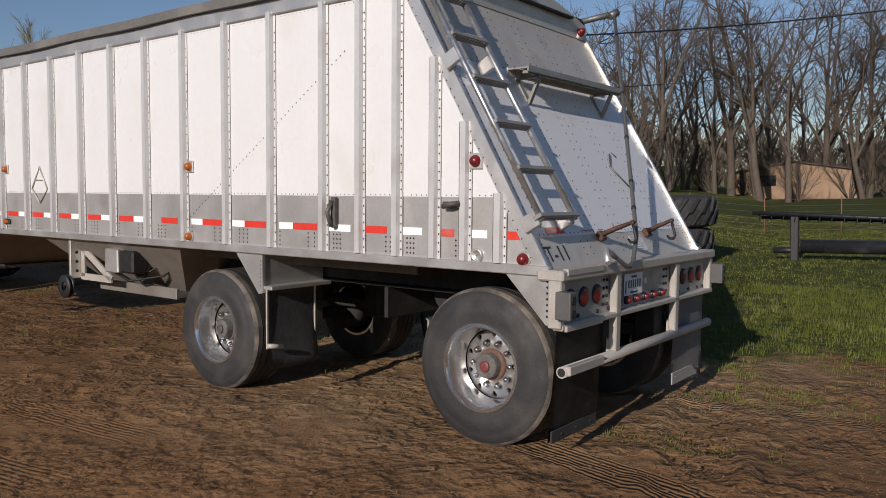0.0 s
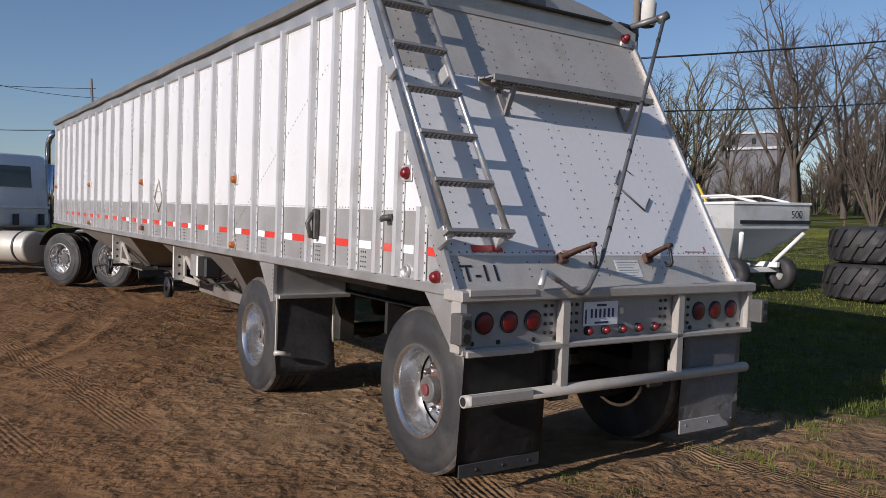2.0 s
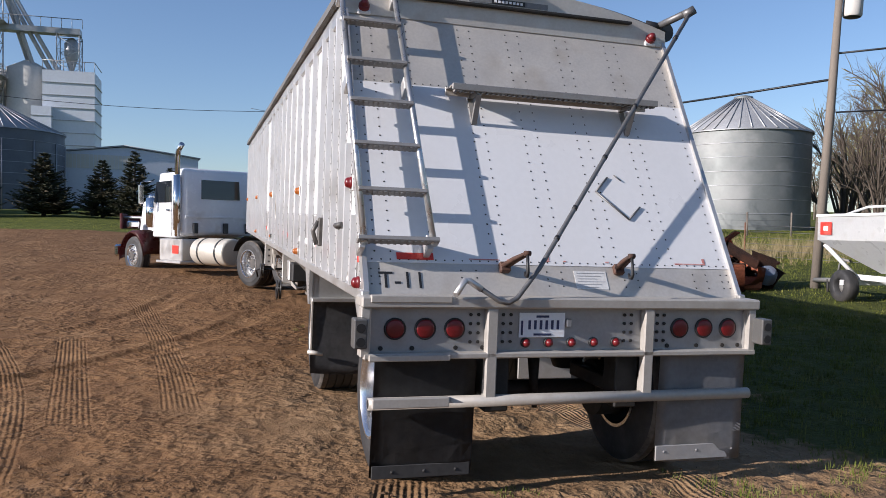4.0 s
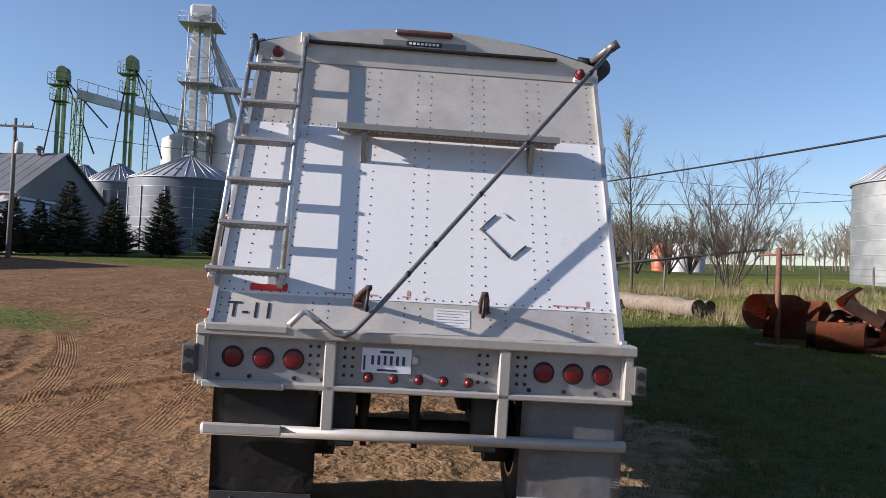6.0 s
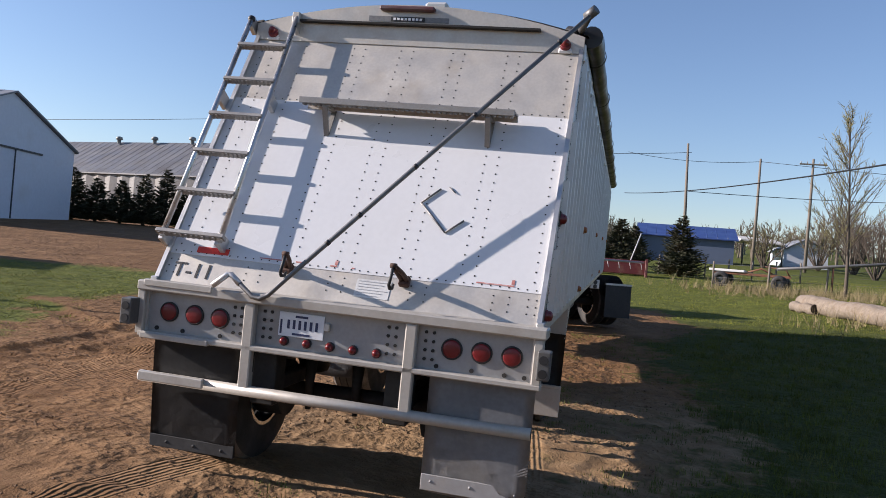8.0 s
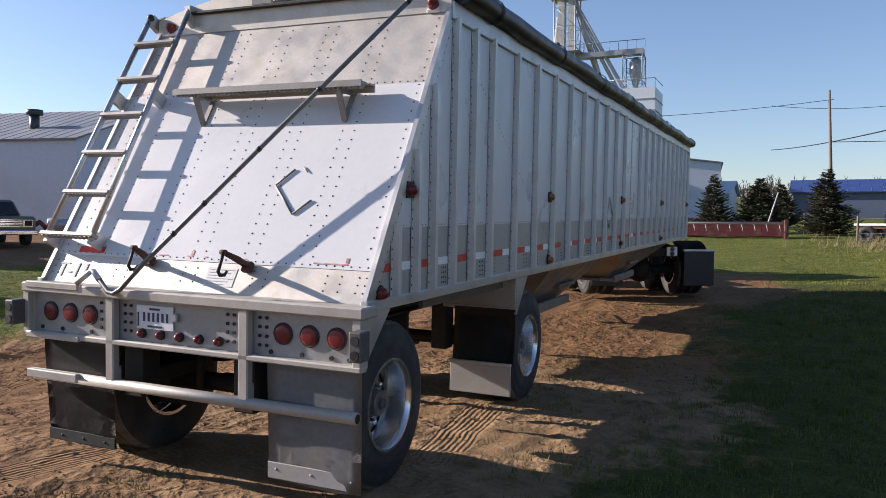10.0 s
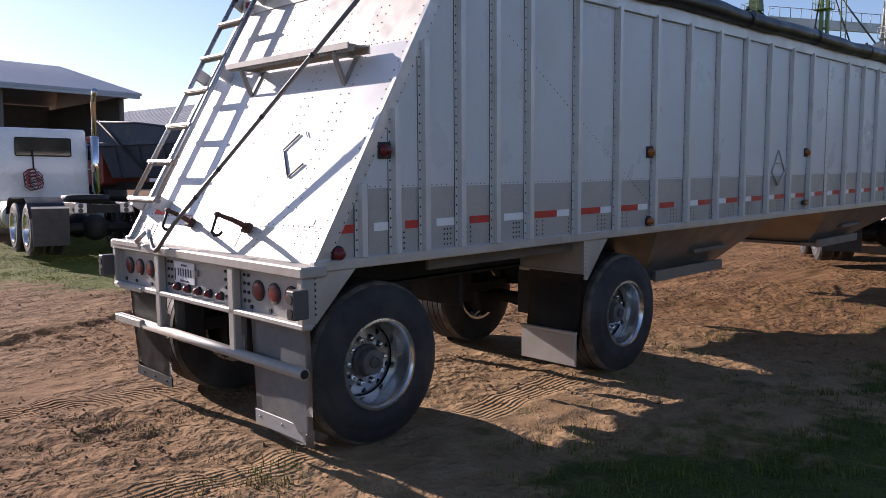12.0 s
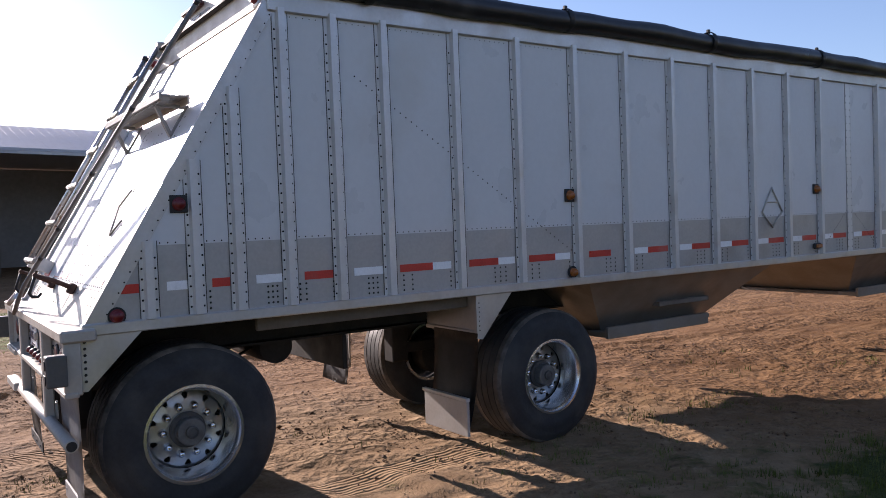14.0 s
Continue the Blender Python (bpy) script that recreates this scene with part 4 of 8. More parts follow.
for sd in (-1, 1):
    side_lamp(sd, 0.557, 1.906, RED_LENS)
    side_lamp(sd, 0.187, 1.288, RED_LENS, square=False)
    side_lamp(sd, 3.652, 1.917, AMBER_LENS)
    side_lamp(sd, 3.664, 1.299, AMBER_LENS, 0.03, False)
    side_lamp(sd, 7.19, 1.94, AMBER_LENS)
    side_lamp(sd, 10.73, 1.945, AMBER_LENS)
    side_lamp(sd, 14.27, 1.945, AMBER_LENS)
    side_lamp(sd, 10.73, 1.31, AMBER_LENS, 0.03, False)
    bm = B()
    box(bm, sd * (HW + 0.004), sd * (HW + 0.028), 7.12, 7.28, 1.31, 1.37, 0.01)
    lp = part("side_lamp", bm, BLACK, trailer, "oval amber marker lamp")
    bm = B()
    box(bm, sd * (HW + 0.028), sd * (HW + 0.040), 7.14, 7.26, 1.32, 1.36, 0.006)
    part("lens", bm, AMBER_LENS, lp)

# reflective tape
def tape(sd, y0, y1, m):
    bm = B()
    box(bm, sd * (HW + 0.001), sd * (HW + 0.0035), y0, y1, 1.407, 1.459)
    part("reflective_tape", bm, m, trailer)


SINGLE = ((0.47, 0.625), (0.735, 0.89), (1.01, 1.21), (1.333, 1.56), (1.69, 1.935))
for sd in (-1, 1):
    tape(sd, 0.205, 0.343, RED_TAPE)
    for i, (a, b) in enumerate(SINGLE):
        tape(sd, a, b, RED_TAPE if i % 2 else WHITE_TAPE)
    for i, (a, b) in enumerate(zip(RIBS[5:24], RIBS[6:25])):
        c = a + 0.08
        if i < 3:
            tape(sd, c, c + 0.27, RED_TAPE)
            tape(sd, c + 0.27, c + 0.43, WHITE_TAPE)
        elif i == 3:
            tape(sd, c + 0.05, c + 0.30, RED_TAPE)
        else:
            tape(sd, c, c + 0.17, WHITE_TAPE)
            tape(sd, c + 0.17, c + 0.43, RED_TAPE)

# ladder on the rear wall
ladder = new("ladder")
ladder.parent = trailer
ladder["label"] = "bare aluminium ladder with ribbed rungs"
LAD = mat("ladder_aluminium", (0.55, 0.55, 0.54), 0.33, metal=0.85, var=0.06, scale=10, fine=80, dirt=(0.3, 0.27, 0.22), dirt_amount=0.25, dirt_scale=8)
for xb, xt in ((-1.305, -1.335), (-0.875, -0.955)):
    bm = B()
    tube(bm, [on_slope(xb, 0.25, 0.13), on_slope(xt, 2.27 if xb < -1 else 2.33, 0.13)], 0.020, 14)
    part("rail", bm, LAD, ladder)
for i, s in enumerate((0.272, 0.613, 0.954, 1.295, 1.634, 1.985)):
    u = s / 2.3
    bm = B()
    x0, x1 = -1.305 - 0.03 * u - 0.01, -0.875 - 0.08 * u + 0.01
    if i == 0:
        x0, x1 = x0 - 0.03, x1 + 0.03
    slope_box(bm, x0, x1, s - 0.008, s + 0.020, 0.105, 0.165, 0.003)
    for k in range(12):
        q = x0 + 0.03 + (x1 - x0 - 0.06) * k / 11
        slope_box(bm, q - 0.008, q + 0.008, s - 0.014, s - 0.007, 0.112, 0.158)
    part("rung", bm, RUNG, ladder)
for x, s in ((-1.31, 0.30), (-0.89, 0.30), (-1.32, 1.52), (-0.925, 1.52), (-1.335, 2.3), (-0.95, 2.3)):
    bm = B()
    slope_box(bm, x - 0.025, x + 0.012, s - 0.07, s + 0.03, 0.004, 0.12, 0.004)
    part("bracket", bm, ALU, ladder)
bm = B()
bmesh.ops.create_uvsphere(bm, u_segments=14, v_segments=8, radius=0.03)
bmesh.ops.translate(bm, verts=bm.verts[:], vec=on_slope(-1.336, 2.285, 0.13))
part("rail_knob", bm, BLACK, ladder, "black rubber knob", True)

# shelf step across the rear wall
shelf = new("shelf_step")
shelf.parent = trailer
shelf["label"] = "bare aluminium walkway step on triangular brackets"
top_s = 1.472
c0 = on_slope(0, top_s, 0.0) + Vector((0, 0.035, 0.062))
bm = B()
box(bm, -0.64, 0.93, c0.y - 0.245, c0.y - 0.230, c0.z - 0.012, c0.z + 0.032, 0.003)
part("front_edge", bm, RUNG, shelf)
bm = B()
box(bm, -0.64, 0.93, c0.y - 0.230, c0.y - 0.175, c0.z + 0.010, c0.z + 0.022)
box(bm, -0.64, 0.93, c0.y - 0.125, c0.y - 0.07, c0.z + 0.010, c0.z + 0.022)
for k in range(26):
    x = -0.63 + k * 0.0602
    box(bm, x, x + 0.038, c0.y - 0.174, c0.y - 0.126, c0.z + 0.011, c0.z + 0.021)
part("tread_plate", bm, RUNG, shelf, "slotted tread plate")
bm = B()
for k in range(40):
    x = -0.62 + k * 0.0388
    hexa(bm, [(x, c0.y - 0.229, c0.z - 0.022), (x + 0.018, c0.y - 0.229, c0.z - 0.022), (x + 0.018, c0.y - 0.18, c0.z - 0.022), (x, c0.y - 0.18, c0.z - 0.022),
              (x + 0.012, c0.y - 0.229, c0.z + 0.009), (x + 0.030, c0.y - 0.229, c0.z + 0.009), (x + 0.030, c0.y - 0.18, c0.z + 0.009), (x + 0.012, c0.y - 0.18, c0.z + 0.009)])
tagged(part("teeth", bm, RUNG, shelf, "slanted teeth under the tread"), kind="stuff")
bm = B()
box(bm, -0.64, 0.93, c0.y - 0.07, c0.y - 0.055, c0.z - 0.03, c0.z + 0.03, 0.003)
part("back_edge", bm, ALU_DULL, shelf)
for x in (-0.445, 0.745):
    bm = B()
    p0, p1 = on_slope(x, 1.285, 0.005), on_slope(x, 1.52, 0.005)
    for a, b in (((p0.y, p0.z), (c0.y - 0.22, c0.z - 0.03)), ((p0.y, p0.z), (p1.y, p1.z)), ((p1.y, p1.z - 0.01), (c0.y - 0.22, c0.z - 0.02))):
        d = Vector((b[0] - a[0], b[1] - a[1]))
        nrm = Vector((-d.y, d.x)).normalized() * 0.011
        prism(bm, [(a[0] - nrm.x, a[1] - nrm.y), (b[0] - nrm.x, b[1] - nrm.y), (b[0] + nrm.x, b[1] + nrm.y), (a[0] + nrm.x, a[1] + nrm.y)], "x", x - 0.018, x + 0.018)
    part("bracket", bm, RUNG, shelf, "grey triangular bracket")

# long crank for the tarp
crank = new("tarp_crank")
crank.parent = trailer
crank["label"] = "long dull steel tarp crank hooked on the rear"
GALV = mat("dull_galvanised", (0.17, 0.17, 0.17), 0.5, metal=0.6, var=0.12, scale=14, fine=60, dirt=(0.12, 0.11, 0.10), dirt_amount=0.4, dirt_scale=14)
top = Vector((1.365, 0.89, 3.375))
low = Vector((-0.245, -0.090, 1.414))
bm = B()
tube(bm, [top, top.lerp(low, 0.42), low, (-0.33, -0.118, 1.318), (-0.40, -0.138, 1.238), (-0.455, -0.142, 1.208), (-0.51, -0.135, 1.216), (-0.60, -0.108, 1.274), (-0.70, -0.080, 1.337)], 0.0155, 12)
part("rod", bm, GALV, crank)
bm = B()
tube(bm, [(-0.615, -0.104, 1.282), (-0.695, -0.081, 1.335), (-0.715, -0.084, 1.335), (-0.79, -0.14, 1.252)], 0.0195, 12)
part("grip", bm, ALU, crank, "pale worn hand grip")
for u in (0.12, 0.42, 0.62, 0.8, 0.9):
    bm = B()
    tube(bm, [top.lerp(low, u), top.lerp(low, u + 0.010)], 0.018, 12)
    part("collar", bm, BLACK, crank)
bm = B()
tube(bm, [top + Vector((0.02, -0.02, 0.02)), top + Vector((-0.05, 0.02, -0.03))], 0.035, 12)
tube(bm, [top + Vector((-0.02, 0.0, 0.0)), Vector((1.24, SY1 + 0.10, TOP + 0.16))], 0.028, 12)
part("joint", bm, GALV, crank, "weathered universal joint")
bm = B()
tube(bm, [Vector((1.26, SY1 + 0.02, TOP + 0.15)), Vector((1.17, SY1 + 0.06, TOP + 0.17))], 0.055, 14)
part("bearing", bm, BLACK, crank)

# rolled tarp along the right top edge, with hold-downs
bm = B()
pts = [(HW + 0.055 + 0.004 * math.sin(k * 0.9), SY1 + 0.05 + (FRONT - SY1) * k / 60, TOP + 0.146 + 0.008 * math.sin(k * 0.55) + 0.004 * math.sin(k * 1.7)) for k in range(61)]
tube(bm, pts, [0.082 + 0.005 * math.sin(k * 1.3) for k in range(61)], 14)
part("tarp_roll", bm, TARP, trailer, "black rolled tarp edge", True)
for k in range(8):
    y = 1.85 + k * 1.78
    bm = B()
    lathe(bm, [(0.089, -0.03), (0.096, 0.0), (0.089, 0.03)], "y", 16, (HW + 0.055, y, TOP + 0.148))
    box(bm, HW + 0.04, HW + 0.07, y - 0.016, y + 0.016, TOP + 0.225, TOP + 0.265, 0.006)
    part("tarp_stop", bm, BLACK, trailer, "black tarp stop")
# left: folded tarp hem over the rail
bm = B()
for k in range(40):
    y0, y1 = SY1 + 0.0 + (FRONT - SY1) * k / 40, SY1 + 0.0 + (FRONT - SY1) * (k + 1) / 40
    o0, o1 = 0.006 * math.sin(k * 1.1), 0.006 * math.sin((k + 1) * 1.1)
    hexa(bm, [(-HW - 0.075 + o0, y0, TOP + 0.065 + o0), (-HW - 0.02, y0, TOP + 0.065 + o0), (-HW - 0.02, y1, TOP + 0.065 + o1), (-HW - 0.075 + o1, y1, TOP + 0.065 + o1),
              (-HW - 0.060 + o0, y0, TOP + 0.150 + o0), (-HW + 0.02, y0, TOP + 0.165), (-HW + 0.02, y1, TOP + 0.165), (-HW - 0.060 + o1, y1, TOP + 0.150 + o1)])
bmesh.ops.remove_doubles(bm, verts=bm.verts[:], dist=0.0005)
part("tarp_hem", bm, TARP_GREY, trailer, "dusty folded tarp hem")

# rear cap rain lip, brake lamp bar and nameplate
bm = B()
box(bm, -0.96, 0.98, SY1 - 0.075, SY1 - 0.02, TOP + 0.145, TOP + 0.165, 0.004)
part("rain_lip", bm, FRAME, trailer, "dark lip across the rear cap")
bm = B()
box(bm, -0.99, -0.93, SY1 - 0.085, SY1 - 0.02, TOP + 0.13, TOP + 0.215, 0.006)
part("lip_end", bm, ALU_DULL, trailer)
bm = B()
box(bm, -0.28, 0.16, SY1 - 0.075, SY1 - 0.02, TOP + 0.26, TOP + 0.298, 0.012)
part("high_lamp", bm, mat("old_red_lamp_bar", (0.10, 0.03, 0.03), 0.4, var=0.3, scale=20, dirt=(0.2, 0.16, 0.14), dirt_amount=0.4), trailer, "faded red lamp bar")
bm = B()
box(bm, -0.37, 0.27, SY1 - 0.034, SY1 - 0.028, TOP + 0.182, TOP + 0.222)
np_ = part("nameplate", bm, mat("faded_sticker", (0.20, 0.20, 0.20), 0.5, var=0.2, scale=20), trailer, "faded dark nameplate sticker")
bm = B()
box(bm, -0.19, 0.08, SY1 - 0.0375, SY1 - 0.0345, TOP + 0.185, TOP + 0.219)
part("plate_band", bm, BLACK, np_)
bm = B()
for k in range(8):
    box(bm, -0.17 + k * 0.03, -0.15 + k * 0.03, SY1 - 0.040, SY1 - 0.038, TOP + 0.193, TOP + 0.211)
part("plate_marks", bm, WHITE_TAPE, np_)
for x, s in ((-1.16, 2.235), (1.17, 2.235)):
    bm = B()
    slope_box(bm, x - 0.05, x + 0.05, s - 0.05, s + 0.04, 0.0, 0.03, 0.01)
    part("lamp_bracket", bm, WHITE, trailer)
    lp = round_lamp(trailer, Matrix.Translation(on_slope(x, s, 0.03)) @ SLOPE_M.to_3x3().to_4x4(), 0.034, RED_LENS, "round red lamp on the rear cap", 0.045, ring=RED_LENS, dome=0.5)

# lettering on the lower strip
def lettering(text, size, parent, at, material):
    """Raised flat characters, each a part of its own."""
    cu = bpy.data.curves.new("lettering", "FONT")
    cu.body, cu.size, cu.extrude = text, size, 0.001
    tmp = bpy.data.objects.new("tmp", cu)
    scene.collection.objects.link(tmp)
    dg = bpy.context.evaluated_depsgraph_get()
    me = bpy.data.meshes.new_from_object(tmp.evaluated_get(dg))
    bpy.data.objects.remove(tmp)
    bpy.data.curves.remove(cu)
    bm = bmesh.new()
    bm.from_mesh(me)
    bmesh.ops.remove_doubles(bm, verts=bm.verts[:], dist=1e-5)
    left = set(bm.verts)
    while left:
        todo, group = [left.pop()], []
        while todo:
            v = todo.pop()
            group.append(v)
            for e in v.link_edges:
                w = e.other_vert(v)
                if w in left:
                    left.discard(w)
                    todo.append(w)
        index = {v: i for i, v in enumerate(group)}
        glyph = bpy.data.meshes.new("letter")
        glyph.from_pydata([v.co[:] for v in group], [], [[index[v] for v in f.verts] for f in bm.faces if f.verts[0] in index])
        part_of("letter", glyph, material, parent, "black painted character").matrix_basis = at
    bm.free()


lettering("T-11", 0.155, trailer, SLOPE_M @ Matrix.Translation((-1.21, 0.025, 0.003)), BLACK)
bm = B()
slope_box(bm, 0.09, 0.32, 0.03, 0.16, 0.001, 0.003)
sheet = part("notice_sticker", bm, mat("worn_paper_sticker", (0.62, 0.62, 0.60), 0.5, var=0.1, scale=14), trailer, "worn white sticker with faint lines")
bm = B()
for k in range(6):
    slope_box(bm, 0.105, 0.305 - 0.03 * (k % 3), 0.143 - k * 0.02, 0.147 - k * 0.02, 0.0045, 0.0055)
part("sticker_lines", bm, mat("faint_print", (0.40, 0.41, 0.43), 0.5), sheet)
bm = B()
slope_box(bm, -1.085, -0.85, 0.215, 0.262, 0.0055, 0.0075)
part("reflective_tape", bm, RED_TAPE, trailer, "red tape")
FADED = mat("faded_red_tape", (0.52, 0.20, 0.17), 0.5, var=0.2, scale=20, fine=90, dirt=(0.7, 0.6, 0.58), dirt_amount=0.5, dirt_scale=18)
for x0, x1 in ((-0.62, -0.42), (-0.12, -0.07), (0.03, 0.05), (0.33, 0.36), (0.86, 1.10), (-0.36, -0.28)):
    bm = B()
    slope_box(bm, x0, x1, 0.222, 0.231, 0.0055, 0.0070)
    if x0 in (0.86, -0.12):
        slope_box(bm, x1 - 0.02, x1, 0.236, 0.27, 0.0055, 0.0070)
    part("tape_scrap", bm, FADED, trailer, "peeled red tape scrap")
# open-sided placard frame, bent
bm = B()
for a, b in (((0.495, 0.898), (0.382, 0.775)), ((0.382, 0.775), (0.589, 0.56)), ((0.589, 0.56), (0.698, 0.664)), ((0.55, 0.92), (0.60, 0.875))):
    tube(bm, [on_slope(*a, 0.012), on_slope(*b, 0.012)], 0.0065 if a[0] < 0.55 or a[0] > 0.56 else 0.004, 8)
part("placard_frame", bm, GALV, trailer, "bent remains of a placard frame")
# two latches with chain
LATCH = mat("dark_rusted_latch", (0.085, 0.040, 0.026), 0.8, var=0.3, scale=12, fine=60, dirt=(0.03, 0.022, 0.018), dirt_amount=0.4, dirt_scale=9)
for x, tip in ((-0.395, -0.328), (0.407, 0.384)):
    bm = B()
    slope_box(bm, x - 0.035, x + 0.035, 0.13, 0.20, 0.004, 0.045, 0.008)
    for q in (-0.018, 0.018):
        tube(bm, [on_slope(x + q, 0.171, 0.03), on_slope((x + tip) / 2 + q, 0.165, 0.14), on_slope(tip + q * 0.6, 0.150, 0.25)], [0.016, 0.015, 0.012], 8)
    tube(bm, [on_slope(tip - 0.02, 0.150, 0.25), on_slope(tip + 0.02, 0.150, 0.25)], 0.016, 8)
    arm = part("latch", bm, LATCH, trailer, "dark rusty overcentre latch arm")
    bm = B()
    tube(bm, [on_slope(tip, 0.150, 0.25), on_slope(tip - 0.004, 0.08, 0.235), on_slope(tip - 0.008, 0.032, 0.225), on_slope(tip - 0.006, 0.020, 0.20), on_slope(tip, 0.035, 0.172), on_slope(tip + 0.002, 0.065, 0.165)], [0.011, 0.010, 0.011, 0.012, 0.011, 0.008], 8)
    part("latch_hook", bm, BLACK, arm)

# hinge handles low on the left wall, and the grease plug
for y, z, tall in ((1.835, 1.555, True), (0.73, 1.622, False)):
    bm = B()
    if tall:
        box(bm, -HW - 0.05, -HW - 0.004, y - 0.022, y + 0.022, z - 0.12, z + 0.11, 0.008)
        tube(bm, [(-HW - 0.05, y, z + 0.08), (-HW - 0.09, y + 0.01, z + 0.0), (-HW - 0.06, y, z - 0.11)], 0.018, 8)
    else:
        box(bm, -HW - 0.05, -HW - 0.004, y - 0.075, y + 0.075, z - 0.02, z + 0.02, 0.008)
        tube(bm, [(-HW - 0.05, y - 0.07, z + 0.01), (-HW - 0.08, y, z), (-HW - 0.05, y + 0.06, z - 0.012)], 0.018, 8)
    part("handle", bm, HUB_DARK, trailer, "dark steel hook handle")
bm = B()
lathe(bm, [(0.045, 0.0), (0.045, 0.014), (0.032, 0.018), (0.03, 0.010), (0.004, 0.010)], "x", 20, (0, 0, 0))
part("round_fitting", bm, ALU, trailer).matrix_basis = Matrix.Translation((-HW - 0.003, 0.543, 1.294)) @ Matrix.Rotation(math.pi, 4, "Z")

# placard holders on both sides
for sd in (-1, 1):
    bm = B()
    y, z = 6.405, 1.72
    pts = [(y, z + 0.24), (y - 0.17, z), (y, z - 0.155), (y + 0.17, z), (y, z + 0.24)]
    for a, b in zip(pts, pts[1:]):
        tube(bm, [(sd * (HW + 0.012), *a), (sd * (HW + 0.012), *b)], 0.008, 6)
    tube(bm, [(sd * (HW + 0.012), y - 0.105, z + 0.095), (sd * (HW + 0.012), y + 0.105, z + 0.095)], 0.007, 6)
    part("placard_holder", bm, ALU_DULL, trailer, "bare metal placard holder")

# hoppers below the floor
# dusty and grimy hopper colours, lowered for the deep shade under the trailer
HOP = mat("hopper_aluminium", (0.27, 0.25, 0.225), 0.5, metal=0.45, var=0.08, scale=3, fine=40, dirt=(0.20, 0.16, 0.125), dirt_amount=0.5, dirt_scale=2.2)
HOP_DARK = mat("grimy_shaded_hopper", (0.20, 0.175, 0.15), 0.6, metal=0.3, var=0.15, scale=4, fine=40, dirt=(0.10, 0.08, 0.065), dirt_amount=0.45, dirt_scale=3)
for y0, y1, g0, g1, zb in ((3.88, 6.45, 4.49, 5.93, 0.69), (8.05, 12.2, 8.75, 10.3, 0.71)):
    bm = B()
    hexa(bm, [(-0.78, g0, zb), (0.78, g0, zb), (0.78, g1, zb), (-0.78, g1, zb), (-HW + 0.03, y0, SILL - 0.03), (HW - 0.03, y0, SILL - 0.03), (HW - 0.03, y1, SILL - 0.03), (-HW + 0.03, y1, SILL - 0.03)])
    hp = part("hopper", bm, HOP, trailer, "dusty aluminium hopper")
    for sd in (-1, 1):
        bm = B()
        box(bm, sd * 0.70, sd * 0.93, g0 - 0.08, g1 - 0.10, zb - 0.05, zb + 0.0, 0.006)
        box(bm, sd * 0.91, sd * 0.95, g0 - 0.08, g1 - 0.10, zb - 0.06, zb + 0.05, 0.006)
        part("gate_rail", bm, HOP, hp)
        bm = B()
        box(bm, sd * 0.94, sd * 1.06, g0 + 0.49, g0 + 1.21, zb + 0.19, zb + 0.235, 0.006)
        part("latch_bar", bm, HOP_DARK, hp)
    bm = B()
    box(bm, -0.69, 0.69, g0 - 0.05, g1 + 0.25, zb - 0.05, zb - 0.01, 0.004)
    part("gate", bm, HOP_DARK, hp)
# floor between the hoppers, coloured dark for the shade in the gaps
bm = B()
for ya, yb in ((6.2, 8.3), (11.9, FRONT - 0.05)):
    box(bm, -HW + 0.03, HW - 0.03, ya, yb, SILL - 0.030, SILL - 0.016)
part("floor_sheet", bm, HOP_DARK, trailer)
# control box, gear plates and crank wheels on the left
bm = B()
box(bm, -1.26, -1.06, 4.94, 5.18, 0.88, 1.12, 0.012)
part("control_box", bm, ALU, trailer, "pale control box")
bm = B()
box(bm, -1.25, -1.07, 4.69, 4.935, 0.885, 1.11, 0.02)
part("control_box", bm, BLACK, trailer, "black plastic control box")
for y in (5.90, 9.22):
    bm = B()
    box(bm, -1.25, -1.10, y - 0.02, y + 0.02, 0.76, SILL - 0.035, 0.006)
    plate_ = part("gear_plate", bm, ALU, trailer, "pale bracket plate with round holes")
    bm = B()
    for z in (0.84, 0.94, 1.04):
        tube(bm, [(-1.18, y - 0.024, z), (-1.18, y - 0.0205, z)], 0.017, 12)
    tagged(part("hole", bm, BLACK, plate_), kind="stuff")
    bm = B()
    for a, c in (((y - 0.02, 1.10), (y - 0.62, 0.78)), ((y - 0.62, 0.78), (y - 0.02, 0.78)), ((y - 0.06, 0.78), (y - 0.06, 1.08))):
        d = Vector((c[0] - a[0], c[1] - a[1]))
        nrm = Vector((-d.y, d.x)).normalized() * 0.035
        prism(bm, [(a[0] - nrm.x, a[1] - nrm.y), (c[0] - nrm.x, c[1] - nrm.y), (c[0] + nrm.x, c[1] + nrm.y), (a[0] + nrm.x, a[1] + nrm.y)], "x", -1.135, -1.115)
    part("web_plate", bm, ALU_DULL, plate_)
    bm = B()
    tube(bm, [(-1.32, y, 0.70), (-0.70, y, 0.72)], 0.022, 10)
    for q in (-1.31, -1.27):
        lathe(bm, [(0.05, -0.008), (0.12, -0.010), (0.125, 0.0), (0.12, 0.010), (0.05, 0.008)], "x", 22, (q, y, 0.68))
    part("crank_wheel", bm, BLACK, trailer, "black twin crank wheel")
bm = B()
tube(bm, [(-1.22, 5.15, 0.90), (-1.15, 4.9, 0.80), (-1.0, 4.55, 0.86), (-0.95, 4.35, 1.0)], 0.012, 6)
part("air_line", bm, BLACK, trailer, "black sagging air line")
bm = B()
tube(bm, [(-1.31, 9.22, 0.72), (-1.33, 10.1, 0.62), (-1.30, 10.15, 0.50)], 0.016, 8)
part("crank_handle", bm, BLACK, trailer)
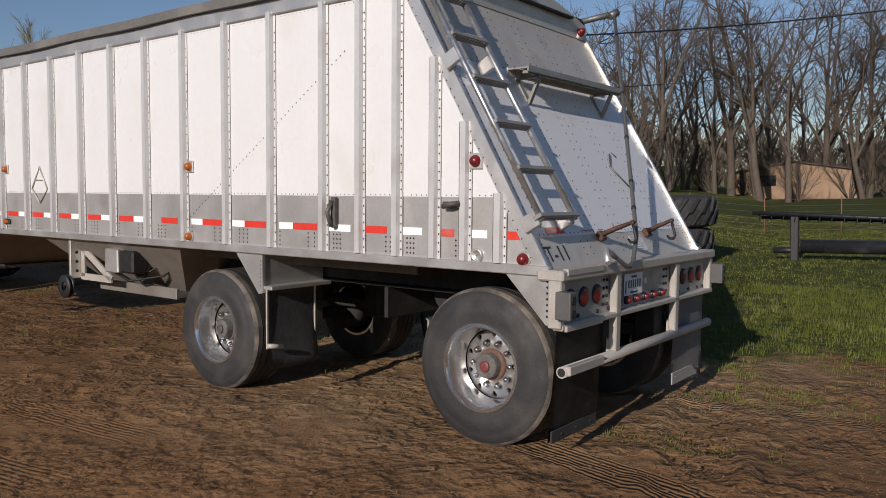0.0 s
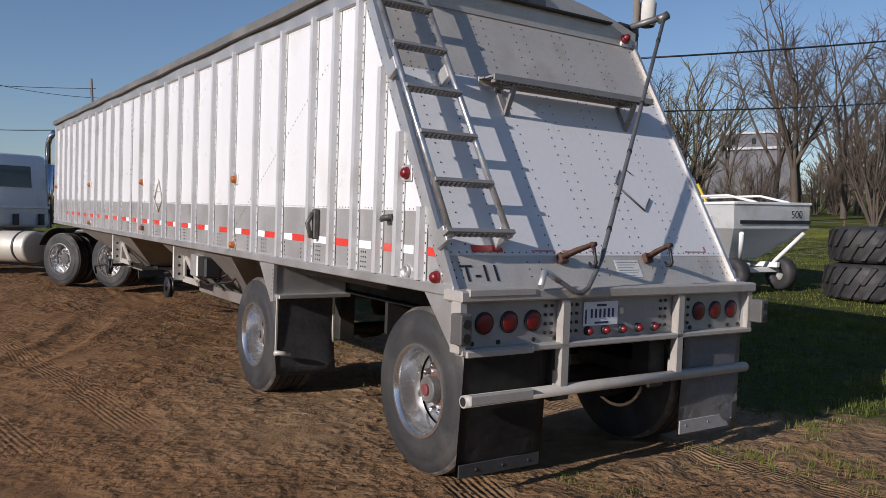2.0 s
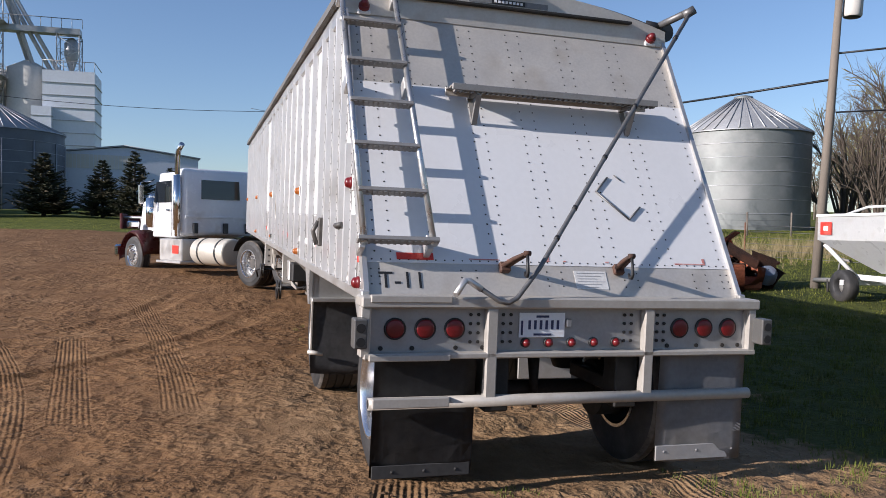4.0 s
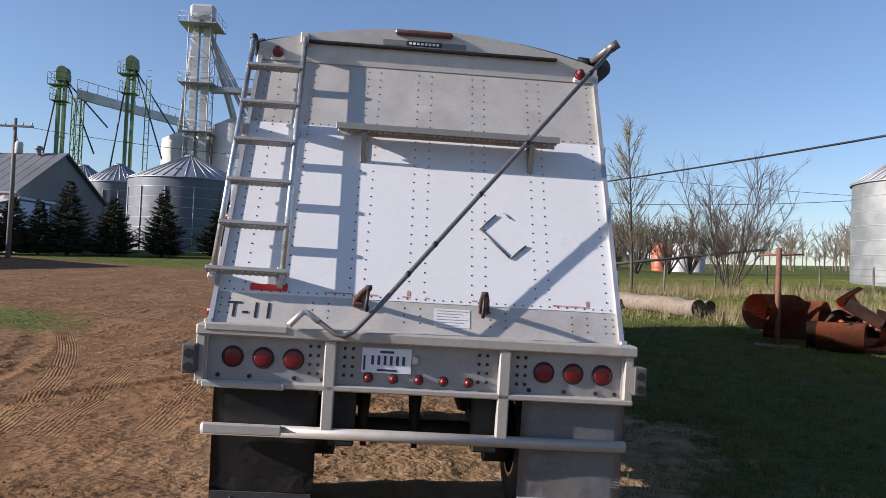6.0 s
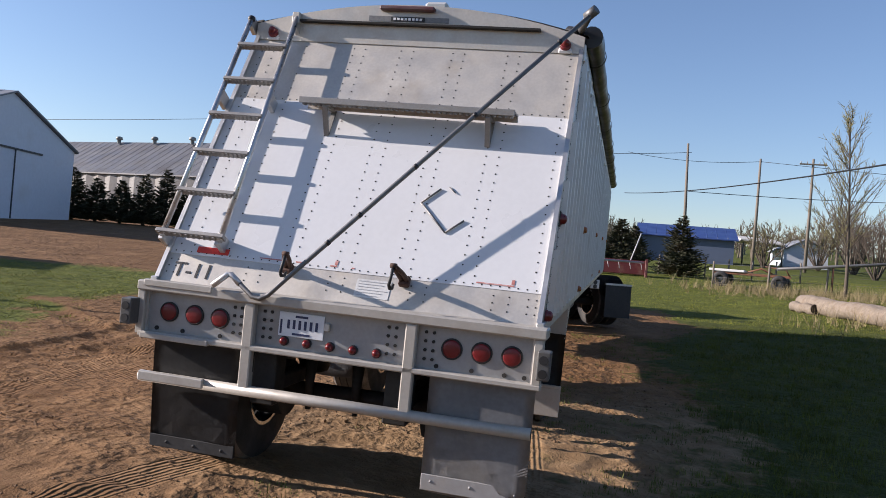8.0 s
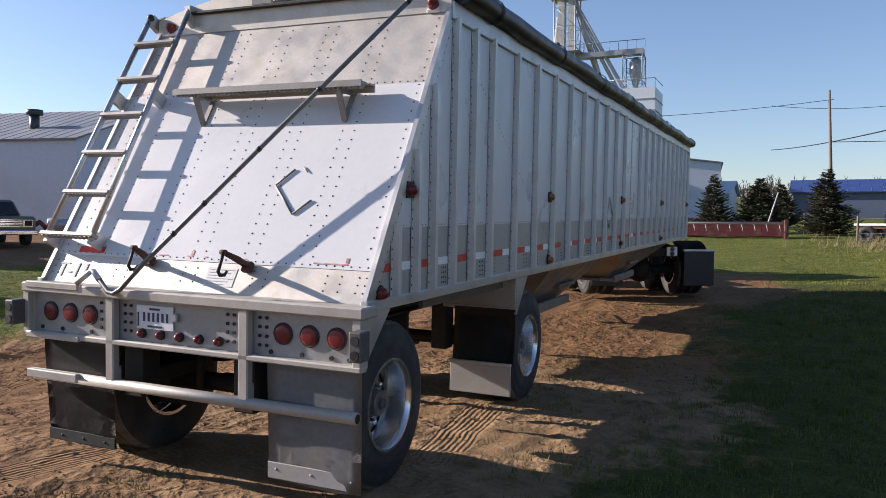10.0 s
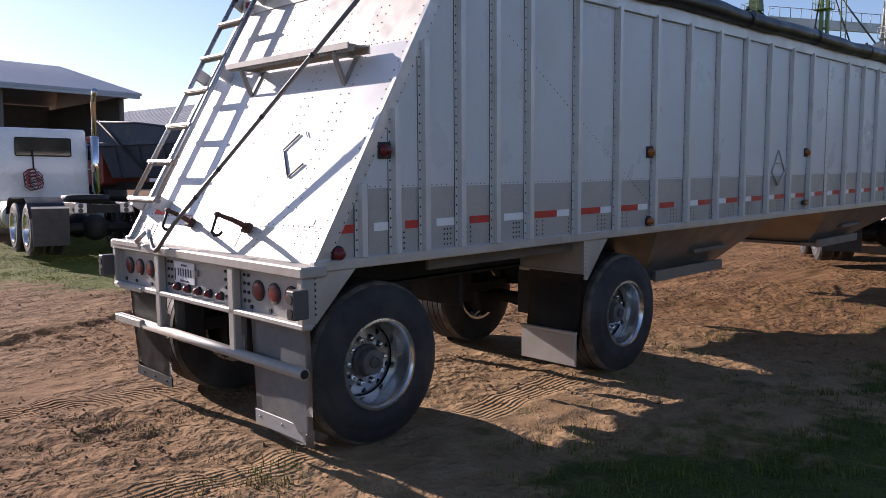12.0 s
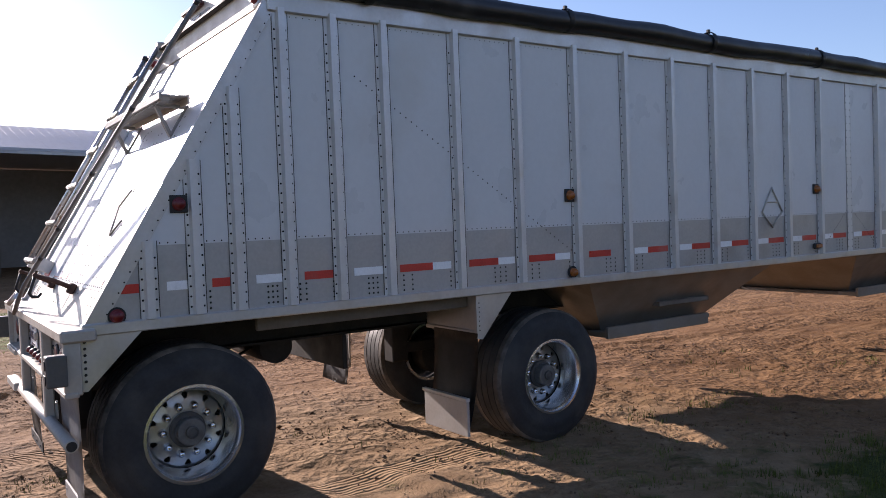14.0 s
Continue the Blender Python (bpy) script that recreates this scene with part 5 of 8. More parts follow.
# air lines sagging below
for k in range(3):
    bm = B()
    tube(bm, [(-0.25 + 0.2 * k, 0.5, 0.95), (-0.22 + 0.2 * k, 1.0, 0.78 - 0.05 * k), (-0.25 + 0.22 * k, 1.6, 0.95)], 0.012, 6)
    part("air_line", bm, BLACK, trailer, "black sagging air line")
    bm = B()
    tube(bm, [(-0.95, 4.55 + 0.1 * k, 1.0), (-1.1, 4.75, 0.86 - 0.03 * k), (-1.05, 5.1, 0.95)], 0.009, 6)
    part("air_line", bm, BLACK, trailer, "black sagging air line")
for x in (-0.33, 0.02):
    bm = B()
    tube(bm, [(x, 0.55, 0.80), (x, 0.53, 0.60), (x + 0.01, 0.52, 0.40)], [0.05, 0.035, 0.02], 8)
    part("brake_lever", bm, FRAME, trailer)
bm = B()
tube(bm, [(-0.36, 1.5, 0.86), (0.36, 1.5, 0.86)], 0.13, 20)
part("air_tank", bm, FRAME, trailer, "dirty air tank")

# ---- road tractor under the trailer's nose, turned to its left ----
def ground_pose(x, y, az=0.0, up=0.0):
    """Stands at (x, y) on the ground; its own +y looks along the azimuth az, in degrees towards +x."""
    return Matrix.Translation((x, y, height(x, y) + up)) @ Matrix.Rotation(-radians(az), 4, "Z")


CAB_WHITE = mat("white_cab_paint", (0.74, 0.75, 0.76), 0.25, var=0.03, scale=2, fine=20, dirt=(0.5, 0.46, 0.4), dirt_amount=0.1, coat=0.4, rough_var=0.06)
MAROON = mat("maroon_fender_paint", (0.10, 0.022, 0.022), 0.3, var=0.12, scale=3, fine=20, dirt=(0.2, 0.13, 0.1), dirt_amount=0.25, coat=0.3)
CHROME = mat("chrome", (0.75, 0.75, 0.75), 0.12, metal=1.0, var=0.05, scale=8, rough_var=0.05)
GLASS_DARK = mat("dark_tinted_glass", (0.012, 0.014, 0.016), 0.05, var=0.1, scale=2, rough_var=0.02, spec=0.6)
FENDER_BLACK = mat("black_plastic_fender", (0.03, 0.032, 0.036), 0.4, var=0.15, scale=3, fine=20, dirt=(0.12, 0.11, 0.1), dirt_amount=0.25)
SILVER = mat("pale_fuel_tank", (0.58, 0.545, 0.47), 0.45, metal=0.35, var=0.05, scale=3, fine=30, dirt=(0.4, 0.34, 0.28), dirt_amount=0.3)


def taper(bm, x, y0, y1, z0, z1, x1=None, ya=0.0, yb=0.0, b=0.05):
    """A cab-like block, narrower at its top by x1 and leaning in at its rear and front by ya and yb."""
    x1 = x if x1 is None else x1
    v = hexa(bm, [(-x, y0, z0), (x, y0, z0), (x, y1, z0), (-x, y1, z0), (-x1, y0 + ya, z1), (x1, y0 + ya, z1), (x1, y1 - yb, z1), (-x1, y1 - yb, z1)])
    es = list({e for q in v for e in q.link_edges})
    bmesh.ops.bevel(bm, geom=es, offset=b, segments=3, affect="EDGES", profile=0.5)


def build_tractor(m, label, deep_cab=True, fender=MAROON, white=CAB_WHITE):
    dy = 0.45 if deep_cab else 0.0
    roof = 2.66 if deep_cab else 2.72
    stack = 3.30 if deep_cab else 3.66
    t = thing("road_tractor", m, label, "truck")
    R = 0.503
    bm = B()
    for sd in (-1, 1):
        box(bm, sd * 0.40, sd * 0.48, -1.3, 7.0, 0.78, 1.0, 0.01)
    for y in (-1.25, 0.0, 1.2, 3.4, 6.9):
        box(bm, -0.40, 0.40, y - 0.05, y + 0.05, 0.80, 0.96)
    part("frame", bm, FRAME, t)
    bm = B()
    lathe(bm, [(0.45, 0.0), (0.45, 0.08), (0.30, 0.10), (0.08, 0.09)], "z", 24, (0, 0, 1.05))
    box(bm, -0.4, 0.4, -0.2, 0.2, 0.98, 1.06, 0.01)
    part("fifth_wheel", bm, FRAME, t)
    for y in (-0.66, 0.66):
        for sd in (-1, 1):
            turn = Matrix.Rotation(0 if sd > 0 else math.pi, 4, "Z")
            wheel(t, Matrix.Translation((sd * 1.08, y, R)) @ turn @ Matrix.Rotation(y + sd, 4, "X"), True)
            wheel(t, Matrix.Translation((sd * 0.76, y, R)) @ turn, False)
        bm = B()
        tube(bm, [(-0.9, y, R), (0.9, y, R)], 0.09, 12)
        bmesh.ops.create_uvsphere(bm, u_segments=12, v_segments=8, radius=0.26, matrix=Matrix.Translation((0, y, R)))
        part("drive_axle", bm, FRAME, t, "", True)
    for sd in (-1, 1):
        turn = Matrix.Rotation(0 if sd > 0 else math.pi, 4, "Z")
        wheel(t, Matrix.Translation((sd * 1.03, 6.1, R)) @ turn, True, dish=0.09)
    for sd in (-1, 1):
        # half fenders over the drive wheels, and mud flaps
        for y, a0, a1 in ((-0.66, 0.35, 1.9), (0.66, 1.25, 2.7)):
            bm = B()
            prev = None
            for k in range(13):
                a = a0 + (a1 - a0) * k / 12
                p, q = (sd * 0.62, y - 0.58 * math.cos(a), R + 0.60 * math.sin(a)), (sd * 1.26, y - 0.58 * math.cos(a), R + 0.60 * math.sin(a))
                row = (bm.verts.new(p), bm.verts.new(q))
                if prev:
                    bm.faces.new((prev[0], prev[1], row[1], row[0])).smooth = True
                prev = row
            bmesh.ops.solidify(bm, geom=bm.faces[:], thickness=0.03)
            part("drive_fender", bm, FENDER_BLACK, t, "black plastic fender")
        bm = B()
        box(bm, sd * 0.63, sd * 1.25, -1.42, -1.40, 0.22, 0.92, 0.003)
        part("mud_flap", bm, RUBBER, t)
        bm = B()
        box(bm, sd * 0.62, sd * 1.26, -1.43, -1.38, 0.90, 0.94, 0.004)
        part("flap_bar", bm, ALU, t)
        bm = B()
        box(bm, sd * 0.30, sd * 0.52, -1.34, -1.30, 0.80, 0.99, 0.01)
        tl = part("tail_lamp_box", bm, ALU, t)
        bm = B()
        tube(bm, [(sd * 0.41, -1.345, 0.94), (sd * 0.41, -1.355, 0.94)], 0.045, 12)
        tube(bm, [(sd * 0.41, -1.345, 0.85), (sd * 0.41, -1.355, 0.85)], 0.045, 12)
        part("lens", bm, HUB_DARK, tl)
        # tanks and steps
        bm = B()
        rr = lathe(bm, [(0.28, 0.0), (0.315, 0.02), (0.325, 0.06), (0.325, 1.34), (0.315, 1.38), (0.28, 1.40)], "y", 24, (sd * 0.92, 1.7, 0.70))
        disc(bm, rr[0]), disc(bm, rr[-1], True)
        bmesh.ops.recalc_face_normals(bm, faces=bm.faces[:])
        tk = part("fuel_tank", bm, SILVER, t, "pale cylindrical fuel tank")
        for y in (2.0, 2.75):
            bm = B()
            lathe(bm, [(0.327, -0.03), (0.333, -0.03), (0.333, 0.03), (0.327, 0.03)], "y", 24, (sd * 0.92, y, 0.70))
            part("tank_strap", bm, FENDER_BLACK, tk)
        bm = B()
        box(bm, sd * 0.70, sd * 1.22, 3.55, 4.75, 0.38, 0.44, 0.01)
        box(bm, sd * 0.70, sd * 1.15, 3.6, 4.7, 0.44, 0.98, 0.02)
        part("step_box", bm, ALU, t)
        bm = B()
        box(bm, sd * 1.15, sd * 1.158, 3.75, 4.05, 0.62, 0.82)
        part("step_sign", bm, RED_TAPE, t)
        # front fender
        bm = B()
        prev = None
        for k in range(15):
            a = -0.15 + (math.pi + 0.1) * k / 14
            rad = 0.66
            row = [bm.verts.new((sd * xx, 6.1 + rad * math.cos(a) * 1.02, R + 0.02 + rad * math.sin(a) - dz)) for xx, dz in ((0.70, 0.0), (1.10, 0.0), (1.19, 0.03), (1.215, 0.09))]
            if prev:
                for i in range(3):
                    bm.faces.new((prev[i], prev[i + 1], row[i + 1], row[i])).smooth = True
            prev = row
        bmesh.ops.solidify(bm, geom=bm.faces[:], thickness=0.025)
        part("front_fender", bm, fender, t)
        # headlamp, air cleaner, exhaust, mirror
        bm = B()
        box(bm, sd * 0.74, sd * 1.02, 6.55, 6.78, 1.22, 1.42, 0.04)
        hl = part("headlight", bm, CHROME, t)
        bm = B()
        box(bm, sd * 0.76, sd * 1.0, 6.78, 6.80, 1.25, 1.39, 0.01)
        part("lens", bm, GLASS_DARK, hl)
        bm = B()
        tube(bm, [(sd * 0.93, 5.05 + dy, 1.25), (sd * 0.93, 5.05 + dy, 2.02)], 0.16, 18)
        tube(bm, [(sd * 0.93, 5.05 + dy, 2.02), (sd * 0.93, 5.05 + dy, 2.12)], [0.13, 0.06], 18)
        part("air_cleaner", bm, CHROME, t)
        bm = B()
        if not deep_cab and sd < 0:
            bm.free()
            continue
        ys = 3.88 if deep_cab else 3.55
        tube(bm, [(sd * 1.12, ys, 1.05), (sd * 1.12, ys, stack - 0.30), (sd * 1.12, ys - 0.06, stack - 0.13), (sd * 1.12, ys - 0.22, stack)], 0.065, 14)
        tube(bm, [(sd * 1.12, ys, 1.2), (sd * 1.12, ys, 2.55)], 0.095, 14)
        part("exhaust_pipe", bm, CHROME, t)
        bm = B()
        tube(bm, [(sd * 1.05, 4.75 + dy, 2.45), (sd * 1.38, 4.80 + dy, 2.4), (sd * 1.38, 4.80 + dy, 1.8), (sd * 1.05, 4.75 + dy, 1.75)], 0.014, 6)
        box(bm, sd * 1.31, sd * 1.45, 4.76 + dy, 4.80 + dy, 1.85, 2.34, 0.015)
        part("mirror", bm, CHROME, t)
    # cab and hood
    bm = B()
    taper(bm, 1.02, 3.72 + dy, 5.0 + dy * 0.8, 1.0, roof, 0.96, 0.0, 0.28, 0.07)
    cab = part("cab", bm, white, t, "white painted cab", True)
    for sd in (-1, 1):
        bm = B()
        prism(bm, [(3.95 + dy, 1.9), (4.80 + dy, 1.9), (4.66 + dy, 2.42), (3.95 + dy, 2.44)], "x", sd * 1.00, sd * 1.03)
        bmesh.ops.translate(bm, verts=bm.verts[:], vec=(sd * -0.012, 0, 0))
        part("side_window", bm, GLASS_DARK, cab)
        bm = B()
        box(bm, sd * 1.005, sd * 1.028, 3.86 + dy, 3.88 + dy, 1.05, 2.45)
        box(bm, sd * 1.005, sd * 1.045, 3.95 + dy, 4.12 + dy, 1.68, 1.72, 0.005)
        part("door_trim", bm, CHROME, cab)
    bm = B()
    e = dy * 0.8
    hexa(bm, [(-0.86, 4.925 + e, 2.0), (0.86, 4.925 + e, 2.0), (0.86, 4.95 + e, 2.0), (-0.86, 4.95 + e, 2.0), (-0.82, 4.80 + e, 2.5), (0.82, 4.80 + e, 2.5), (0.82, 4.83 + e, 2.5), (-0.82, 4.83 + e, 2.5)])
    part("windscreen", bm, GLASS_DARK, cab)
    if deep_cab:
        bm = B()
        taper(bm, 1.05, 3.70, 4.22, 1.06, 2.74, 1.00, 0.06, 0.0, 0.12)
        back = part("cab_back", bm, white, t, "deep white rear of the cab", True)
        bm = B()
        hexa(bm, [(-0.55, 3.715, 1.98), (0.55, 3.715, 1.98), (0.55, 3.80, 1.98), (-0.55, 3.80, 1.98), (-0.54, 3.735, 2.46), (0.54, 3.735, 2.46), (0.54, 3.82, 2.46), (-0.54, 3.82, 2.46)])
        part("rear_window", bm, GLASS_DARK, back)
        bm = B()
        box(bm, -1.0, 1.0, 3.685, 3.71, 1.50, 1.56, 0.006)
        part("back_moulding", bm, white, back)
        for x in (-0.75, 0.1, 0.75):
            bm = B()
            box(bm, x - 0.06, x + 0.06, 3.62, 3.70, 1.12, 1.38, 0.01)
            part("bracket", bm, FENDER_BLACK, back)
    else:
        bm = B()
        box(bm, -0.62, 0.62, 3.70, 3.735, 2.05, 2.5, 0.03)
        part("rear_window", bm, GLASS_DARK, cab)
        for k, m_ in enumerate((BLACK, RED_TAPE, BLACK)):
            bm = B()
            loop = [(-0.32 + 0.16 * math.cos(a * 0.9 + k) + 0.05 * k, 3.62 - 0.006 * a, 1.62 + 0.15 * math.sin(a * 0.9 + k) - 0.012 * a) for a in range(22)]
            tube(bm, loop, 0.014, 6)
            part("air_line", bm, m_, cab, "coiled air line")
        bm = B()
        tube(bm, [(-0.25, 3.66, 2.18), (-0.25, 3.60, 1.75)], 0.02, 6)
        part("line_hook", bm, BLACK, cab)
    bm = B()
    taper(bm, 0.60, 4.98 + dy * 0.8, 6.95, 1.0, 1.98, 0.50, 0.0, 0.06, 0.09)
    hood = part("hood", bm, white, t, "white hood", True)
    bm = B()
    box(bm, -0.46, 0.46, 6.93, 6.99, 1.02, 1.86, 0.03)
    part("grille", bm, CHROME, hood)
    bm = B()
    box(bm, -1.2, 1.2, 7.0, 7.14, 0.45, 0.78, 0.05)
    part("front_bumper", bm, CHROME, t)
    return t


KING = (0.15, 13.9)
build_tractor(ground_pose(*KING, -31, 0.06) @ Matrix.Scale(1.04, 4), "white road tractor with maroon fenders and chrome stacks, hitched")

# ---- buildings and farm structures ----
STEEL_BIN = mat("galvanised_bin_steel", (0.20, 0.215, 0.21), 0.6, metal=0.4, var=0.08, scale=0.6, fine=6, dirt=(0.38, 0.38, 0.37), dirt_amount=0.35, dirt_scale=0.5)
ROOF_STEEL = mat("grey_roof_steel", (0.36, 0.37, 0.38), 0.45, metal=0.4, var=0.1, scale=0.5, fine=5, dirt=(0.28, 0.26, 0.24), dirt_amount=0.3, dirt_scale=0.4)
SHED_WHITE = mat("white_shed_steel", (0.62, 0.66, 0.72), 0.5, var=0.05, scale=0.3, fine=4, dirt=(0.5, 0.5, 0.5), dirt_amount=0.2, dirt_scale=0.3)
CONC = mat("pale_concrete", (0.55, 0.53, 0.49), 0.85, var=0.08, scale=0.3, fine=4, dirt=(0.42, 0.40, 0.37), dirt_amount=0.3, dirt_scale=0.3)
BARN_GREY = mat("old_grey_barn_steel", (0.19, 0.185, 0.18), 0.6, metal=0.2, var=0.15, scale=0.4, fine=5, dirt=(0.16, 0.13, 0.11), dirt_amount=0.45, dirt_scale=0.4)
LEG_GREEN = mat("green_leg_paint", (0.10, 0.17, 0.05), 0.5, var=0.15, scale=1, fine=6)
LEG_WHITE = mat("white_leg_paint", (0.44, 0.445, 0.45), 0.5, var=0.08, scale=1, fine=6)
DARK_STEEL = mat("dark_spout_steel", (0.05, 0.055, 0.06), 0.5, var=0.15, scale=1)
WOOD_POLE = mat("weathered_pole_wood", (0.19, 0.16, 0.13), 0.9, var=0.2, scale=3, fine=40, stretch=(4, 4, 0.6), bump=0.004, bump_scale=20)
BLUE_ROOF = mat("blue_roof_steel", (0.03, 0.06, 0.20), 0.4, var=0.1, scale=0.4, fine=5)
BRICK_TAN = mat("tan_brick", (0.30, 0.20, 0.13), 0.85, var=0.15, scale=1, fine=14)


# darker copy of the bin steel, with the far bins' shade in its colour
BIN_SHADED = mat("shaded_bin_steel", (0.125, 0.14, 0.16), 0.6, metal=0.25, var=0.1, scale=0.5, fine=5, dirt=(0.16, 0.16, 0.16), dirt_amount=0.3, dirt_scale=0.4)


def grain_bin(x, y, r, eave, peak, label, roof_ribs=36, rings=7, steel=BIN_SHADED):
    t = thing("grain_bin", ground_pose(x, y), label, "grain bin", "grain bins")
    bm = B()
    prof = [(r, -0.3)]
    n = rings * 3
    for k in range(n * 3):
        z = eave * k / (n * 3)
        prof.append((r + 0.012 * (1 if k % 2 else -1), z))
    prof.append((r, eave))
    lathe(bm, prof, "z", 56)
    part("bin_wall", bm, steel, t)
    for k in range(1, rings):
        bm = B()
        lathe(bm, [(r + 0.014, -0.02), (r + 0.03, 0.0), (r + 0.014, 0.02)], "z", 56, (0, 0, eave * k / rings))
        part("seam_ring", bm, ROOF_STEEL, t)
    bm = B()
    lathe(bm, [(r + 0.12, eave - 0.06), (r + 0.12, eave), (0.55, peak - 0.15)], "z", 56)
    rf = part("bin_roof", bm, ROOF_STEEL, t, "grey steel cone roof")
    for k in range(roof_ribs):
        a = 2 * math.pi * k / roof_ribs
        bm = B()
        c, s = math.cos(a), math.sin(a)
        tube(bm, [((r + 0.13) * c, (r + 0.13) * s, eave + 0.03), (0.56 * c, 0.56 * s, peak - 0.12)], 0.045, 4)
        part("roof_rib", bm, ROOF_STEEL, rf)
    bm = B()
    rr = lathe(bm, [(0.6, peak - 0.18), (0.6, peak), (0.35, peak + 0.08)], "z", 16)
    disc(bm, rr[-1])
    part("roof_cap", bm, STEEL_BIN, rf)
    bm = B()
    box(bm, -0.3, 0.3, -r * 0.72, -r * 0.72 + 0.5, eave + (peak - eave) * 0.25, eave + (peak - eave) * 0.25 + 0.25, 0.05)
    part("roof_hatch", bm, BLACK, rf)
    for k in range(14 if steel is BIN_SHADED else 0):
        a = 2 * math.pi * k / 14 + 0.1
        bm = B()
        tube(bm, [((r + 0.05) * math.cos(a), (r + 0.05) * math.sin(a), -0.2), ((r + 0.05) * math.cos(a), (r + 0.05) * math.sin(a), eave * 0.86)], 0.05, 4)
        part("stiffener", bm, ROOF_STEEL, t)
    return t


grain_bin(31.2, 39.5, 4.15, 6.0, 8.5, "shining galvanised grain bin with a ribbed cone roof", steel=STEEL_BIN)
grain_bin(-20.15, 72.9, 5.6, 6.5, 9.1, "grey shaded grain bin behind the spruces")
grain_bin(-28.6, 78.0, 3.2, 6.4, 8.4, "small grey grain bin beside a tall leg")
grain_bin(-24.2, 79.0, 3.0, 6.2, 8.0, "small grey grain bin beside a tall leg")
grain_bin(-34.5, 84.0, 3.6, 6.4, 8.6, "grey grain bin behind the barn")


def lattice(bm, x, y, z0, z1, w, step=2.0, r=0.05):
    for dx in (-w, w):
        for dy in (-w, w):
            tube(bm, [(x + dx, y + dy, z0), (x + dx, y + dy, z1)], r, 4)
    z, k = z0, 0
    while z < z1 - 0.1:
        zz = min(z + step, z1)
        for (ax, ay), (bx, by) in (((-w, -w), (w, -w)), ((w, -w), (w, w)), ((w, w), (-w, w)), ((-w, w), (-w, -w))):
            p, q = ((x + ax, y + ay, z), (x + bx, y + by, zz)) if k % 2 else ((x + bx, y + by, z), (x + ax, y + ay, zz))
            tube(bm, [p, q], r * 0.6, 3)
            tube(bm, [(x + ax, y + ay, zz), (x + bx, y + by, zz)], r * 0.6, 3)
        z += step
        k += 1


def platform(bm, x, y, z, w):
    box(bm, x - w, x + w, y - w, y + w, z - 0.06, z)
    for dx in (-w, 0, w):
        for dy in (-w, 0, w):
            if dx or dy:
                tube(bm, [(x + dx, y + dy, z), (x + dx, y + dy, z + 1.1)], 0.03, 3)
    for h in (0.55, 1.1):
        tube(bm, [(x - w, y - w, z + h), (x + w, y - w, z + h), (x + w, y + w, z + h), (x - w, y + w, z + h), (x - w, y - w, z + h)], 0.03, 3)


def far_pose(ob, x, y, z, k, turn=0.0):
    """Stands a thing k times as far from the yard's rear, k times as large."""
    ob.matrix_basis = Matrix.Translation((k * x, -4.8 + k * (y + 4.8), 1.72 + k * (z - 1.72))) @ Matrix.Rotation(turn, 4, "Z") @ Matrix.Diagonal((k, k, k, 1))


def green_leg(x, y, top, side):
    t = thing("bucket_elevator", ground_pose(x, y), "tall green bucket elevator leg with a rounded head", "grain elevator", "green legs")
    for dx in (-0.26, 0.26):
        bm = B()
        box(bm, dx - 0.12, dx + 0.12, -0.2, 0.2, -6, top - 1.2)
        part("leg_casing", bm, LEG_GREEN, t)
    bm = B()
    prof = [(-0.45, 0.0), (0.55, 0.0)] + [(0.05 + 0.5 * math.cos(a), 0.85 + 0.5 * math.sin(a)) for a in [math.pi * k / 10 for k in range(11)]]
    prism(bm, [(u, top - 1.6 + v) for u, v in prof], "y", -0.45, 0.45)
    part("leg_head", bm, mat("dark_green_head", (0.05, 0.09, 0.03), 0.5, var=0.15, scale=1), t)
    bm = B()
    for k in range(int(top / 3)):
        box(bm, -0.42, 0.42, -0.24, 0.24, 1.5 + 3 * k, 1.58 + 3 * k)
    platform(bm, -0.3, 0, top - 2.0, 0.75)
    platform(bm, -0.1, 0, top * 0.80, 0.7)
    tagged(part("platform", bm, LEG_GREEN, t), kind="stuff")
    bm = B()
    tube(bm, [(1.6, -0.5, 0), (1.6, -0.5, top - 2.5)], 0.05, 4)
    tube(bm, [(2.0, -0.5, 0), (2.0, -0.5, top - 2.5)], 0.05, 4)
    for k in range(int(top * 1.6)):
        tube(bm, [(1.6, -0.5, k * 0.6), (2.0, -0.5, k * 0.6)], 0.025, 3)
    part("ladder", bm, LEG_GREEN, t)
    for ex, ez in ((4.5, 11.5), (3.4, 9.0), (-1.6, 6.0)):
        bm = B()
        tube(bm, [(0.4 if ex > 0 else -0.3, 0, top - 1.6), (ex, -0.6, ez)], 0.075, 8)
        part("spout", bm, DARK_STEEL, t)
    return t


for lx, ly, lt in ((-31.3, 70.0, 17.3), (-25.6, 71.5, 19.0)):
    far_pose(green_leg(lx, ly, lt, 1), lx, ly, 2.44, 2.3)

# the concrete and steel elevator
EX, EY = -23.3, 87.5
elev = thing("grain_elevator", Matrix.Identity(4), "tall white grain elevator with tanks, catwalks and spouts", "grain elevator")
far_pose(elev, EX, EY, 1.3, 1.9)
for x, y, r, h in ((-2.8, 3.0, 1.9, 15.0), (0.6, 4.0, 2.0, 16.0), (3.6, 2.0, 2.1, 16.8)):
    bm = B()
    rr = lathe(bm, [(r, 0), (r, h), (r * 0.2, h + 0.9)], "z", 32, (x, y, 0))
    disc(bm, rr[-1])
    part("storage_tank", bm, CONC, elev)
for dx in (-0.5, 0.7):
    bm = B()
    box(bm, dx - 0.36, dx + 0.36, -0.5, 0.4, 0, 29.5)
    part("leg_casing", bm, LEG_WHITE, elev)
bm = B()
